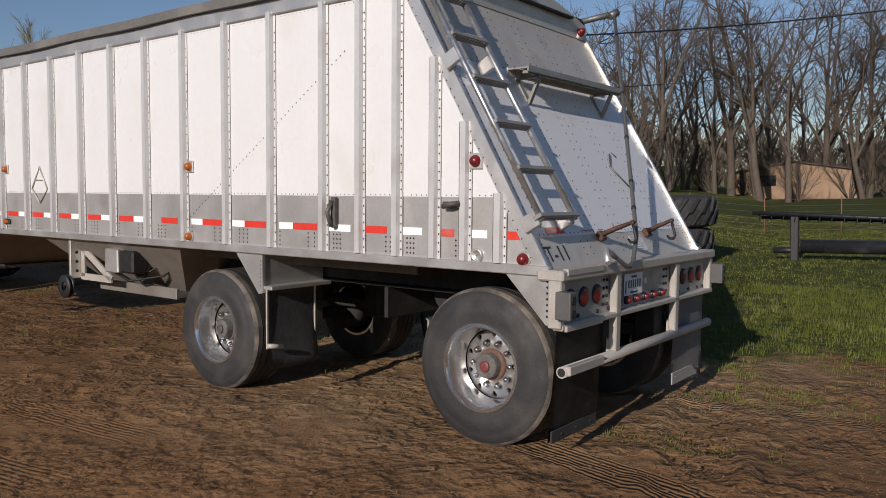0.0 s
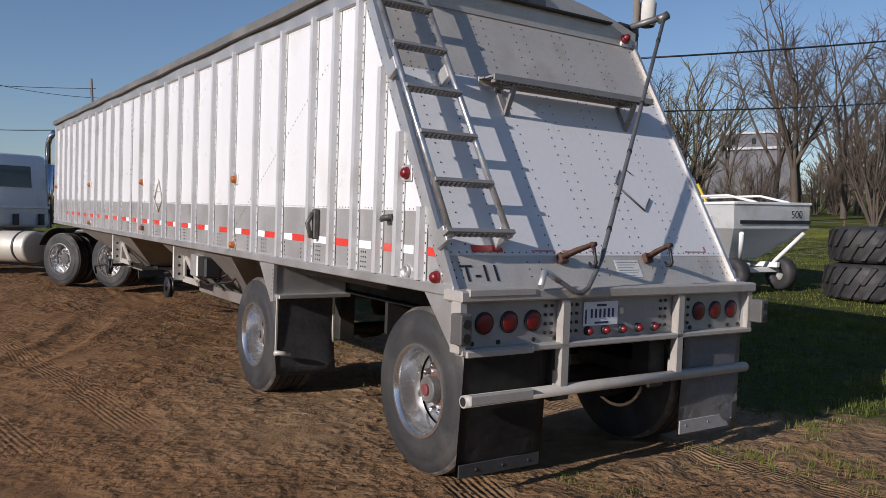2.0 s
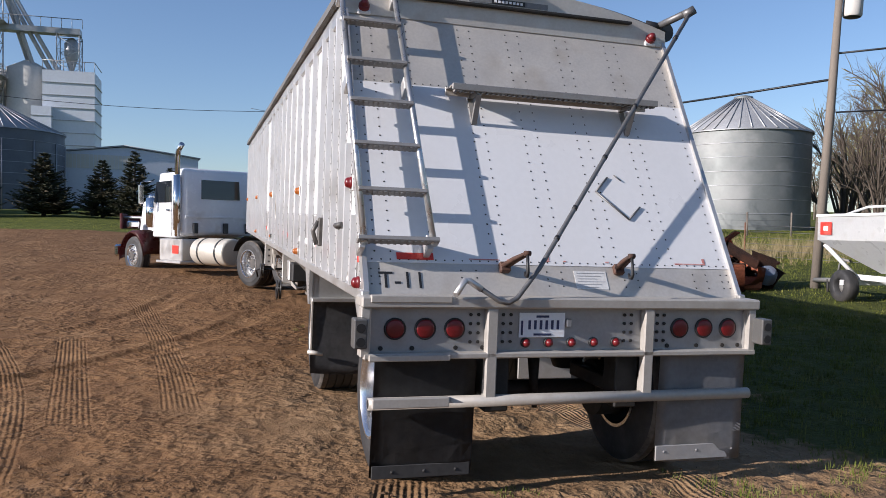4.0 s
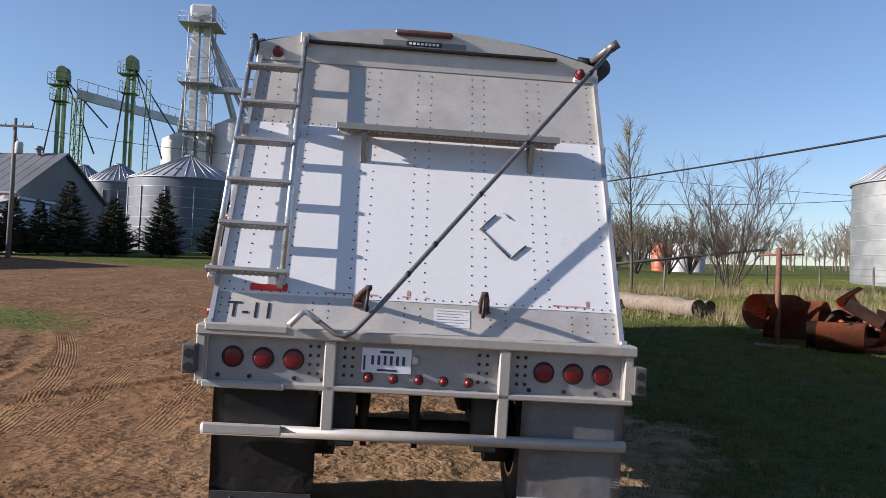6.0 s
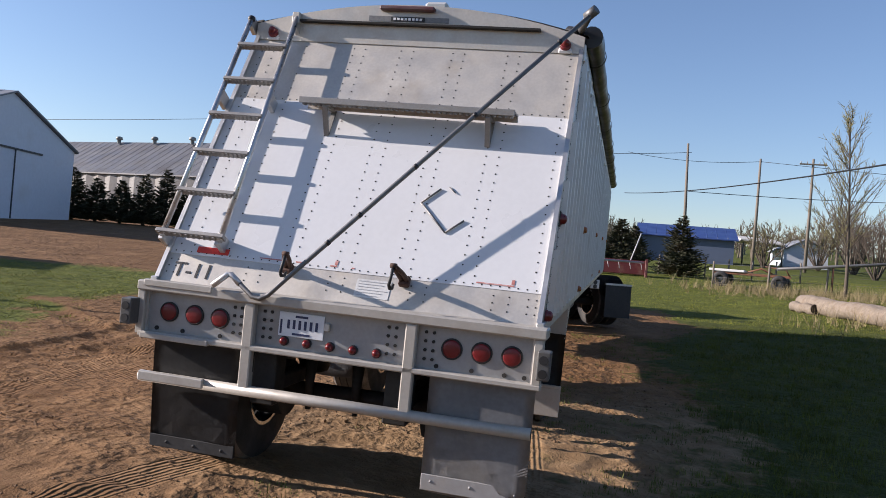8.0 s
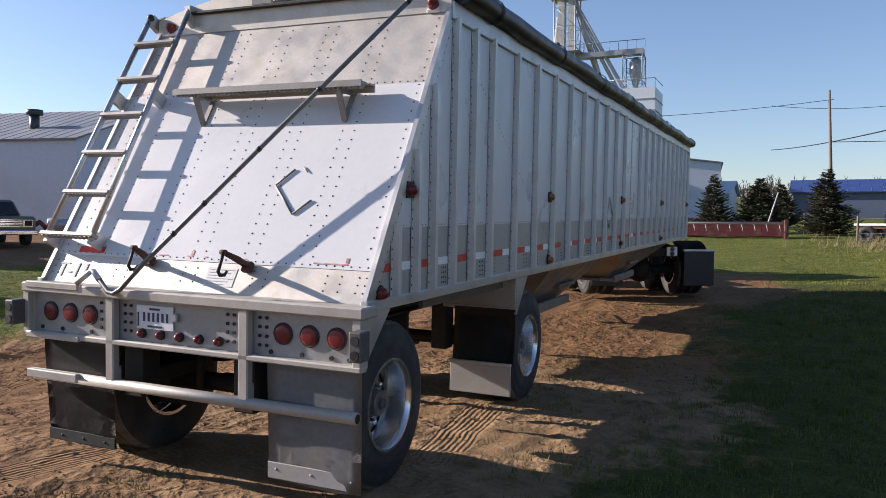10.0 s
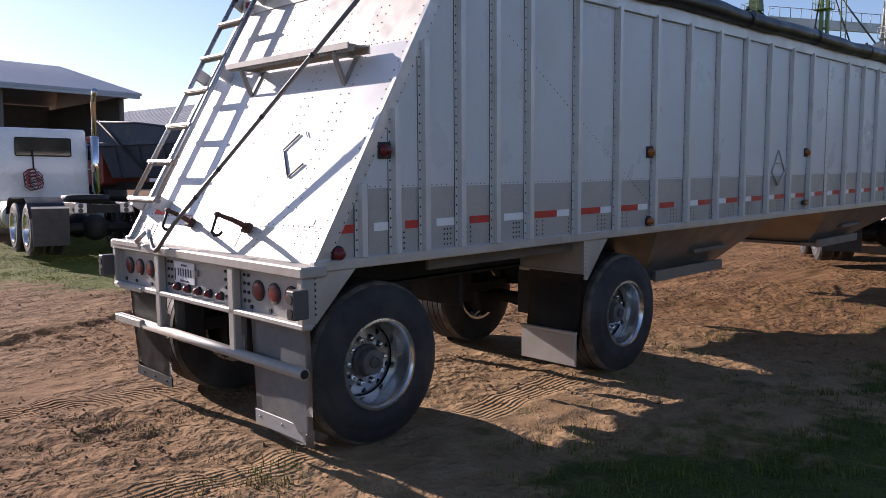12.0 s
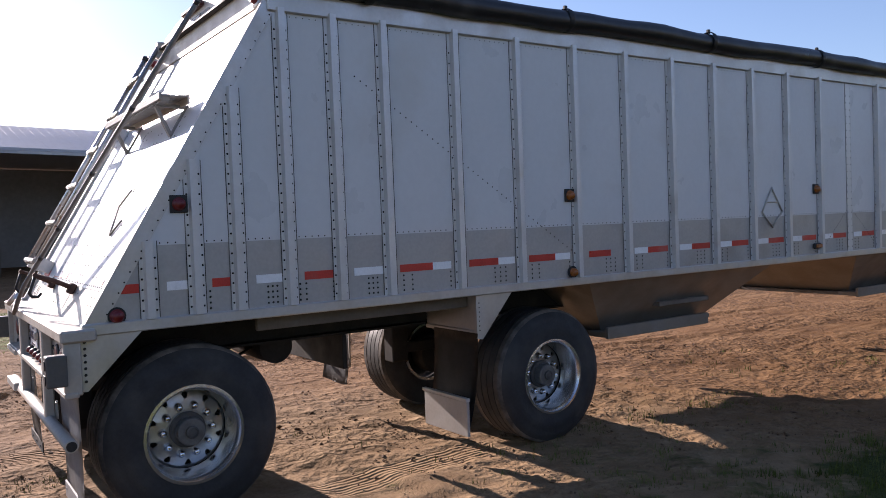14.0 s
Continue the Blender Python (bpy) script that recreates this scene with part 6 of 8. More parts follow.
lattice(bm, 0.1, 0, 0, 29.0, 1.25, 2.4, 0.07)
part("tower_frame", bm, LEG_WHITE, elev)
bm = B()
box(bm, -1.3, 1.5, -0.7, 0.7, 28.6, 30.4, 0.3)
part("leg_head", bm, LEG_WHITE, elev)
for z, w in ((27.8, 2.2), (21.0, 2.0), (15.5, 1.8)):
    bm = B()
    platform(bm, 0.1, 0, z, w)
    part("platform", bm, ROOF_STEEL, elev)
for p in (((1.0, 0, 27.5), (5.6, 1.5, 12.8)), ((1.0, 0, 27.0), (8.6, 1.0, 13.2)), ((1.2, 0, 26.0), (3.6, 2.0, 17.6)), ((-1.0, 0, 25.5), (-2.8, 3.0, 15.8)), ((0.8, 0.2, 26.5), (6.8, 1.2, 15.0))):
    bm = B()
    tube(bm, p, 0.22, 8)
    part("spout", bm, LEG_WHITE, elev)
bm = B()
box(bm, 1.2, 9.0, -0.2, 1.2, 20.4, 21.0)
for k in range(9):
    tube(bm, [(1.2 + k, -0.2, 21.0), (1.2 + k, -0.2, 22.0)], 0.04, 3)
tube(bm, [(1.2, -0.2, 22.0), (9.2, -0.2, 22.0)], 0.05, 3)
part("catwalk", bm, ROOF_STEEL, elev)
bm = B()
lattice(bm, 7.8, 1.0, 16.0, 20.4, 1.1, 1.4, 0.06)
part("cyclone_frame", bm, LEG_WHITE, elev)
bm = B()
rr = lathe(bm, [(0.2, 16.6), (0.75, 18.4), (0.75, 19.6), (0.3, 20.2)], "z", 16, (8.0, 1.0, 0))
part("cyclone", bm, ROOF_STEEL, elev)
bm = B()
box(bm, 5.6, 10.6, -1.5, 4.0, 0, 16.3)
part("dryer_tower", bm, SHED_WHITE, elev)
bm = B()
box(bm, 4.7, 6.6, -2.4, 1.5, 0, 12.4)
part("dryer_annex", bm, SHED_WHITE, elev)
for k in range(11):
    z = 2.0 + k * 1.3
    bm = B()
    box(bm, 5.52, 10.70, -1.58, 4.06, z, z + 0.07)
    part("tower_band", bm, ROOF_STEEL, elev)
    if z < 12:
        bm = B()
        box(bm, 4.63, 6.65, -2.46, 1.4, z + 0.3, z + 0.36)
        part("tower_band", bm, ROOF_STEEL, elev)
bm = B()
tube(bm, [(5.6, -1.5, 17.3), (10.6, -1.5, 17.3), (10.6, 4.0, 17.3)], 0.05, 3)
for k in range(6):
    tube(bm, [(5.6 + k, -1.5, 16.3), (5.6 + k, -1.5, 17.3)], 0.04, 3)
part("roof_rail", bm, ROOF_STEEL, elev)
# long conveyor from the green legs
conv = thing("conveyor_gallery", Matrix.Identity(4), "long enclosed grey conveyor between grain legs", "conveyor")
far_pose(conv, -30.0, 70.5, 2.44, 2.25)
bm = B()
d = Vector((6.0, 17.0, 0.6))
hexa(bm, [Vector(p) for p in ((0, -0.4, 14.2), (0, 0.4, 14.2), d + Vector((0, 0.4, 14.2)), d + Vector((0, -0.4, 14.2)), (0, -0.4, 15.1), (0, 0.4, 15.1), d + Vector((0, 0.4, 15.1)), d + Vector((0, -0.4, 15.1)))])
part("casing", bm, ROOF_STEEL, conv)
bm = B()
for k in range(14):
    q = d * (k / 13)
    tube(bm, [q + Vector((0, -0.4, 15.1)), q + Vector((0, -0.4, 16.0))], 0.04, 3)
tube(bm, [(0, -0.4, 16.0), d + Vector((0, -0.4, 16.0))], 0.04, 3)
part("rail", bm, ROOF_STEEL, conv)
bm = B()
lattice(bm, 0, 0, -0.2, 14.2, 0.4, 2.4, 0.06)
part("support", bm, LEG_GREEN, conv)


def gable_shed(name, m, length, width, eave, ridge, wall, roof, label, category="shed", overhang=0.35, corrug=0.0, extra=None, group=""):
    """A gabled shed: its gable end in the x-z plane at y = 0 from x = 0 to width, running back along +y."""
    t = thing(name, m, label, category, group)
    th = 0.12
    for x0, x1 in ((0, th), (width - th, width)):
        bm = B()
        if corrug:
            n = int(length / corrug)
            xo, xi = (x0, x1) if x0 == 0 else (x1, x0)
            sgn = -1 if x0 == 0 else 1
            prof = []
            for k in range(n + 1):
                prof.append((xo + sgn * (0.11 * (corrug > 0.5) + 0.05 if k % 2 else 0), k * length / n))
            prism(bm, prof + [(xi, length), (xi, 0)], "z", -0.6, eave)
        else:
            box(bm, x0, x1, 0, length, -0.6, eave)
        part("side_wall", bm, wall, t)
    for y0, y1 in ((0.005, th), (length - th, length - 0.005)):
        bm = B()
        prism(bm, [(th, -0.6), (width - th, -0.6), (width - th, eave), (width / 2, ridge - 0.08), (th, eave)], "y", y0, y1)
        part("gable_wall", bm, wall, t)
    for sx in (0, 1):
        bm = B()
        xe = -overhang if sx == 0 else width + overhang
        ze = eave - overhang * (ridge - eave) / (width / 2)
        hexa(bm, [(xe, -overhang, ze), (width / 2, -overhang, ridge), (width / 2, length + overhang, ridge), (xe, length + overhang, ze),
                  (xe, -overhang, ze + 0.1), (width / 2, -overhang, ridge + 0.1), (width / 2, length + overhang, ridge + 0.1), (xe, length + overhang, ze + 0.1)])
        bmesh.ops.recalc_face_normals(bm, faces=bm.faces[:])
        rf = part("roof", bm, roof, t)
        n = int(length / 0.9)
        for k in range(n + 1):
            y = -overhang + (length + 2 * overhang) * k / n
            bm = B()
            tube(bm, [(xe, y, ze + 0.10), (width / 2, y, ridge + 0.10)], 0.022, 4)
            part("roof_seam", bm, roof, rf)
    return t


def turned(x, y, dx, dy, up=0.0):
    """Pose whose own +x runs along (dx, dy) on the ground."""
    return Matrix.Translation((x, y, height(x, y) + up)) @ Matrix.Rotation(math.atan2(dy, dx), 4, "Z")


# old grey barn: gable end towards the yard
barn = gable_shed("barn", turned(-27.6, 54.0, 0.27, 0.96, -0.6), 30, 10.0, 5.0, 8.4, BARN_GREY, mat("old_barn_roof_steel", (0.17, 0.17, 0.175), 0.5, metal=0.3, var=0.15, scale=0.5, fine=5, dirt=(0.10, 0.085, 0.075), dirt_amount=0.4, dirt_scale=0.4), "long old grey steel barn with roof vents", "barn", 0.3, 0.8)
for k in range(5):
    bm = B()
    rr = lathe(bm, [(0.18, 0), (0.18, 0.35), (0.34, 0.38), (0.30, 0.62), (0.1, 0.7)], "z", 12, (4.5, 2 + k * 5.0, 8.3))
    disc(bm, rr[-1])
    part("roof_vent", bm, STEEL_BIN, barn)
lean = thing("lean_to_shed", turned(-30.8, 51.6, 0.96, -0.1) @ Matrix.Scale(1.38, 4), "small white steel lean-to beside the barn", "shed")
bm = B()
prism(bm, [(0, -0.5), (3.4, -0.5), (3.4, 2.6), (0, 1.9)], "y", 0, 3.0)
part("wall", bm, SHED_WHITE, lean)
bm = B()
hexa(bm, [(-0.2, -0.2, 1.88), (3.6, -0.2, 2.68), (3.6, 3.2, 2.68), (-0.2, 3.2, 1.88), (-0.2, -0.2, 1.98), (3.6, -0.2, 2.78), (3.6, 3.2, 2.78), (-0.2, 3.2, 1.98)])
part("roof", bm, SHED_WHITE, lean)

# long low steel building beside the elevator
low = gable_shed("steel_building", turned(-16.6, 76.0, 1.0, 0.1), 14, 13.5, 5.0, 5.9, SHED_WHITE, ROOF_STEEL, "low white steel building by the elevator", "building", 0.2)
CREAM = mat("cream_ribbed_panel", (0.66, 0.63, 0.55), 0.5, var=0.06, scale=1)
for k in range(20):
    bm = B()
    box(bm, 0.1 + k * 0.36, 0.42 + k * 0.36, -0.06, 0.0, 3.7, 5.0)
    part("siding_rib", bm, CREAM, low)

# big white shed with a sliding door
shed = gable_shed("machine_shed", turned(-32.2, 27.3, -0.19, 0.982, 0.28) @ Matrix.Scale(0.86, 4), 40, 17.5, 5.6, 8.6, SHED_WHITE, mat("pale_shed_roof", (0.22, 0.235, 0.26), 0.6, metal=0.1, var=0.1, scale=0.4, fine=5, dirt=(0.38, 0.37, 0.36), dirt_amount=0.3, dirt_scale=0.4), "large white steel machine shed with sliding door", "shed", 0.25)
bm = B()
box(bm, 4.3, 12.8, -0.10, -0.02, 4.75, 4.87)
part("door_track", bm, DARK_STEEL, shed)
bm = B()
box(bm, 9.4, 9.5, -0.06, -0.012, 0.0, 4.75)
part("door_edge", bm, DARK_STEEL, shed)
bm = B()
box(bm, 6.1, 7.5, -0.05, -0.014, 0.05, 2.35, 0.01)
wd = part("walk_door", bm, SHED_WHITE, shed, "plain white door")
bm = B()
for a, b, c, e in ((6.05, 6.1, 0, 2.42), (7.5, 7.55, 0, 2.42), (6.1, 7.5, 2.36, 2.42)):
    box(bm, a, b, -0.06, -0.015, c, e)
part("door_frame", bm, ROOF_STEEL, wd)
bm = B()
tube(bm, [(3.0, 5.6, 6.3), (3.0, 5.6, 7.6)], 0.32, 12)
tube(bm, [(3.0, 5.6, 7.6), (3.0, 5.6, 7.95)], 0.55, 12)
part("roof_flue", bm, DARK_STEEL, shed)
bm = B()
tube(bm, [(8.75, 22.4, 8.5), (8.75, 22.4, 9.5)], 0.25, 12)
tube(bm, [(8.75, 22.4, 9.5), (8.75, 22.4, 9.75)], [0.55, 0.12], 12)
part("roof_flue", bm, DARK_STEEL, shed)
# television mast behind the shed
mast = thing("antenna_mast", ground_pose(-83.0, 45.8, 20), "thin steel mast with a spindly television antenna", "antenna")
mz = 14.9 - height(-83.0, 45.8)
bm = B()
tube(bm, [(0, 0, -0.5), (0, 0, mz)], 0.06, 8)
part("mast_tube", bm, DARK_STEEL, mast)
bm = B()
tube(bm, [(-1.1, 0, mz - 0.1), (1.1, 0, mz - 0.1)], 0.035, 6)
part("antenna_boom", bm, DARK_STEEL, mast)
for k in range(6):
    bm = B()
    x = -1.0 + 0.4 * k
    tube(bm, [(x, -1.0 + 0.1 * k, mz - 0.1), (x, 1.0 - 0.1 * k, mz - 0.1)], 0.025, 5)
    part("antenna_rod", bm, DARK_STEEL, mast)
bm = B()
box(bm, -0.04, 0.0, 14.0, 15.2, 2.9, 4.2)
part("window", bm, GLASS_DARK, shed)

# open-fronted pole barn
pole_barn = thing("pole_barn", turned(-34.4, 13.8, 0.05, -1.0, 0.1), "open-fronted pole barn with a pale metal roof", "barn")
PB_L, PB_E, PB_R = 17.0, 5.4, 7.0
for k in range(4):
    bm = B()
    tube(bm, [(0.2 + k * 5.5, 0.1, -0.4), (0.2 + k * 5.5, 0.1, PB_E)], 0.12, 8)
    part("post", bm, WOOD_POLE, pole_barn)
PB_ROOF = mat("pale_barn_roof", (0.40, 0.42, 0.455), 0.6, metal=0.15, var=0.06, scale=0.4, fine=5)
bm = B()
v = [(-0.6, 0.7, PB_E - 0.15), (PB_L, 0.7, PB_E - 0.15), (PB_L, -4.8, PB_R), (1.1, -4.8, PB_R)]
prismv = [Vector(p) for p in v]
hexa(bm, prismv + [p + Vector((0, 0, 0.12)) for p in prismv])
v = [Vector(p) for p in ((-0.6, 0.7, PB_E - 0.15), (1.1, -4.8, PB_R), (-0.6, -10.0, PB_E - 0.15))]
lo_, hi_ = [bm.verts.new(p) for p in v], [bm.verts.new(p + Vector((0, 0, 0.12))) for p in v]
bm.faces.new(lo_[::-1]), bm.faces.new(hi_)
v = [Vector(p) for p in ((1.1, -4.8, PB_R), (PB_L, -4.8, PB_R), (PB_L, -10.0, PB_E - 0.15), (-0.6, -10.0, PB_E - 0.15))]
hexa(bm, v + [p + Vector((0, 0, 0.12)) for p in v])
bmesh.ops.recalc_face_normals(bm, faces=bm.faces[:])
prf = part("roof", bm, PB_ROOF, pole_barn)
for k in range(38):
    bm = B()
    x = 1.3 + k * 0.41
    tube(bm, [(x, 0.7, PB_E - 0.04), (x, -4.8, PB_R + 0.11)], 0.014, 4)
    part("roof_seam", bm, PB_ROOF, prf)
bm = B()
box(bm, 0, PB_L, -9.4, -9.3, -0.4, PB_E)
part("back_wall", bm, BARN_GREY, pole_barn)
for x in (0.0, PB_L - 0.1):
    bm = B()
    box(bm, x, x + 0.1, -9.3, 0.0, -0.4, PB_E - 0.2)
    part("end_wall", bm, BARN_GREY, pole_barn)
bm = B()
box(bm, -0.5, PB_L, 0.55, 0.72, PB_E - 0.30, PB_E - 0.16)
part("fascia", bm, ROOF_STEEL, pole_barn)

# far right: blue shed, white sheds, carport, house, tanks
gable_shed("blue_shed", turned(12.6, 79.0, 0.03, 1), 9.3, 9.0, 2.5, 3.8, mat("blue_wall_steel", (0.10, 0.13, 0.20), 0.5, var=0.08, scale=0.5), BLUE_ROOF, "low shed with a blue steel roof", "shed")
gable_shed("white_shed", turned(-2.6, 80, 0.05, 1.0), 6.2, 7.0, 2.6, 3.9, SHED_WHITE, SHED_WHITE, "low white shed behind the spruces", "shed")
carport = thing("carport", turned(14.4, 86, 1, 0.0), "open carport with a pale roof", "carport")
bm = B()
hexa(bm, [(-0.3, -0.3, 2.6), (4.2, -0.3, 2.3), (4.2, 6, 2.3), (-0.3, 6, 2.6), (-0.3, -0.3, 2.75), (4.2, -0.3, 2.45), (4.2, 6, 3.2), (-0.3, 6, 3.4)])
part("roof", bm, CONC, carport)
for x in (0, 2, 4):
    bm = B()
    tube(bm, [(x, 0, -0.3), (x, 0, 2.4)], 0.08, 6)
    part("post", bm, WOOD_POLE, carport)
gable_shed("house", turned(18.6, 86, 1, 0), 8, 4.4, 1.9, 3.1, SHED_WHITE, ROOF_STEEL, "small white house among trees", "house")
TANK_RED = mat("orange_tank_paint", (0.45, 0.10, 0.04), 0.5, var=0.1, scale=1)
for az, m_, r, h in ((18.7, TANK_RED, 1.1, 3.3), (20.1, LEG_WHITE, 1.3, 3.2), (21.0, LEG_WHITE, 1.3, 3.9)):
    x, y = 0.34 + 105 * math.sin(radians(az)), -4.95 + 105 * math.cos(radians(az))
    t = thing("storage_tank", ground_pose(x, y), "upright orange storage tank" if m_ is TANK_RED else "upright white storage tank", "tank", "storage tanks")
    bm = B()
    rr = lathe(bm, [(r, -0.3), (r, h), (r * 0.85, h + 0.25), (0.2, h + 0.4)], "z", 24)
    disc(bm, rr[-1])
    part("tank_shell", bm, m_, t)
# tan brick house in the grove
HOUSE_ROOF = mat("brown_shingle_roof", (0.085, 0.065, 0.052), 0.9, var=0.2, scale=1.2, fine=9)
tan = gable_shed("brick_house", turned(73.5, 22.5, 0.13, -0.99), 9, 11.0, 2.0, 2.9, BRICK_TAN, HOUSE_ROOF, "low tan brick house behind bare trees", "house")
bm = B()
box(bm, 2.0, 4.0, -0.05, 0.0, 0.7, 1.7)
part("window", bm, GLASS_DARK, tan)
# grey two-tier mill
MILL = mat("grey_mill_wall", (0.12, 0.125, 0.14), 0.7, var=0.12, scale=0.4, fine=4, dirt=(0.15, 0.14, 0.14), dirt_amount=0.35, dirt_scale=0.4)
mill = thing("grey_mill", turned(83.4, 62.0, 0.5, -0.86), "tall grey concrete mill with a stepped roof", "building")
bm = B()
box(bm, 0, 9.4, 0, 12, -1, 8.2)
part("lower_block", bm, MILL, mill)
bm = B()
box(bm, 0.4, 8.2, 1, 10, 8.2, 10.2)
part("upper_block", bm, MILL, mill)
bm = B()
box(bm, -0.5, 9.8, -0.3, 12.3, 8.1, 8.4)
box(bm, 0.2, 8.4, 0.8, 10.2, 10.2, 10.45)
part("roof_edge", bm, ROOF_STEEL, mill)
for k in range(2):
    bm = B()
    box(bm, 2.0 + k * 2.4, 2.5 + k * 2.4, 0.9, 1.0, 8.9, 9.6)
    part("window", bm, GLASS_DARK, mill)
bm = B()
box(bm, -3.5, 0, 2, 8, -1, 6.5)
part("side_block", bm, MILL, mill)


# power poles and wires
def power_pole(x, y, h, label="weathered wooden power pole", arm=True, can=False, lean=0.0, r=0.15):
    t = thing("power_pole", ground_pose(x, y) @ Matrix.Rotation(lean, 4, "Y"), label, "power pole", "power poles")
    bm = B()
    tube(bm, [(0, 0, -0.5), (0.02, 0, h * 0.5), (0, 0, h)], [r, r * 0.85, r * 0.62], 12)
    part("shaft", bm, WOOD_POLE, t)
    if arm:
        bm = B()
        box(bm, -1.1, 1.1, -0.16, -0.06, h - 0.55, h - 0.43, 0.01)
        ca = part("cross_arm", bm, WOOD_POLE, t)
        for k in (-1.0, -0.5, 0.5, 1.0):
            bm = B()
            tube(bm, [(k, -0.11, h - 0.43), (k, -0.11, h - 0.25)], 0.04, 6)
            part("insulator", bm, ROOF_STEEL, ca)
    if can:
        bm = B()
        rr = lathe(bm, [(0.19, 0.0), (0.22, 0.04), (0.22, 0.62), (0.16, 0.7)], "z", 14, (0.33, -0.1, h - 2.1))
        disc(bm, rr[-1])
        part("transformer", bm, CONC, t)
        bm = B()
        for k in range(3):
            tube(bm, [(0.3, -0.15 + 0.1 * k, h - 1.4), (0.15, -0.1, h - 1.0 - 0.2 * k), (0.0, -0.12, h - 0.6)], 0.012, 4)
        part("leads", bm, BLACK, t)
    return t


power_pole(11.72, 10.95, 8.6, "stout weathered power pole with a transformer", False, True, 0.07, 0.12)
power_pole(12.9, 69.0, 9.75, arm=False)
power_pole(17.0, 68.0, 9.75)
power_pole(5.4, 46.0, 8.15, arm=False, lean=-0.03, r=0.11)
power_pole(-22.5, 42.5, 8.2, can=True)


def wire(a, b, sag, r=0.012, label="dark overhead wire slung between poles"):
    bm = B()
    a, b = Vector(a), Vector(b)
    pts = []
    for k in range(17):
        u = k / 16
        p = a.lerp(b, u)
        p.z -= sag * 4 * u * (1 - u)
        pts.append(p)
    tube(bm, pts, r, 4)
    w = part("overhead_wire", bm, BLACK)
    tagged(w, label, "wire", "overhead wires")


PC = Vector((12.2, 10.95, height(11.86, 10.95)))
wire(PC + Vector((0, 0, 5.0)), (1.5, 70.0, 8.6), 0.5, 0.03)
wire(PC + Vector((0, 0, 5.6)), (32.0, 0.0, 8.9), 0.3, 0.025)
wire(PC + Vector((0, 0, 4.2)), (40.0, 8.0, 8.0), 0.3, 0.02)
wire((1.5, 70.0, 12.4), (12.9, 69.0, height(12.9, 69) + 9.5), 0.4, 0.02)
wire((12.9, 69.0, height(12.9, 69) + 9.5), (90.0, 66.0, 11.0), 1.0, 0.02)
wire((-22.5, 42.5, height(-22.5, 42.5) + 7.8), (5.4, 46.0, height(5.4, 46) + 7.6), 0.8, 0.015)
wire((-22.5, 42.5, height(-22.5, 42.5) + 7.8), (-80.0, 44.0, 9.0), 0.8, 0.015)
wire((5.4, 46.0, height(5.4, 46) + 5.2), (40.0, 52.0, 9.0), 0.6, 0.02)

# ---- trees ----
BARK = mat("grey_brown_bark", (0.095, 0.075, 0.058), 0.95, var=0.25, scale=3, fine=30, bump=0.01, bump_scale=14)
TWIG = mat("bare_twigs", (0.100, 0.074, 0.054), 0.95, var=0.2, scale=2, fine=12)
TWIG_GREEN = mat("budding_twigs", (0.20, 0.18, 0.075), 0.95, var=0.2, scale=2, fine=12)
NEEDLE = mat("dark_spruce_needles", (0.050, 0.056, 0.026), 0.85, var=0.35, scale=1.5, fine=9, dirt=(0.10, 0.06, 0.03), dirt_amount=0.45, dirt_scale=1.2)


def tree_thing(name, meshes, mats, m, label, category, group):
    t = thing(name, m, label, category, group)
    for me, nm, mt in zip(meshes, ("trunk", "crown"), mats):
        part_of(nm, me, mt, t)
    return t


def meshes_of(wood, twigs):
    out = []
    for nm, b in (("trunk", wood), ("crown", twigs)):
        me = bpy.data.meshes.new(nm)
        b.to_mesh(me)
        b.free()
        out.append(me)
    return out


def bent(rnd, p, d, length, n, wander, lift=0.0):
    """Points of a wandering branch."""
    pts, q, dd = [p.copy()], p.copy(), d.normalized()
    for k in range(n):
        dd = (dd + Vector((rnd.uniform(-1, 1), rnd.uniform(-1, 1), rnd.uniform(-1, 1))) * wander + Vector((0, 0, lift))).normalized()
        q = q + dd * length / n
        pts.append(q.copy())
    return pts


def along(pts, u):
    k = min(len(pts) - 2, int(u * (len(pts) - 1)))
    return pts[k].lerp(pts[k + 1], u * (len(pts) - 1) - k), (pts[k + 1] - pts[k]).normalized()


def away(rnd, d, ang):
    ax = d.cross(Vector((rnd.uniform(-1, 1), rnd.uniform(-1, 1), rnd.uniform(-1, 1)))).normalized()
    return Matrix.Rotation(ang, 3, ax) @ d


def taper_to(r0, r1, n):
    return [r0 + (r1 - r0) * k / n for k in range(n + 1)]


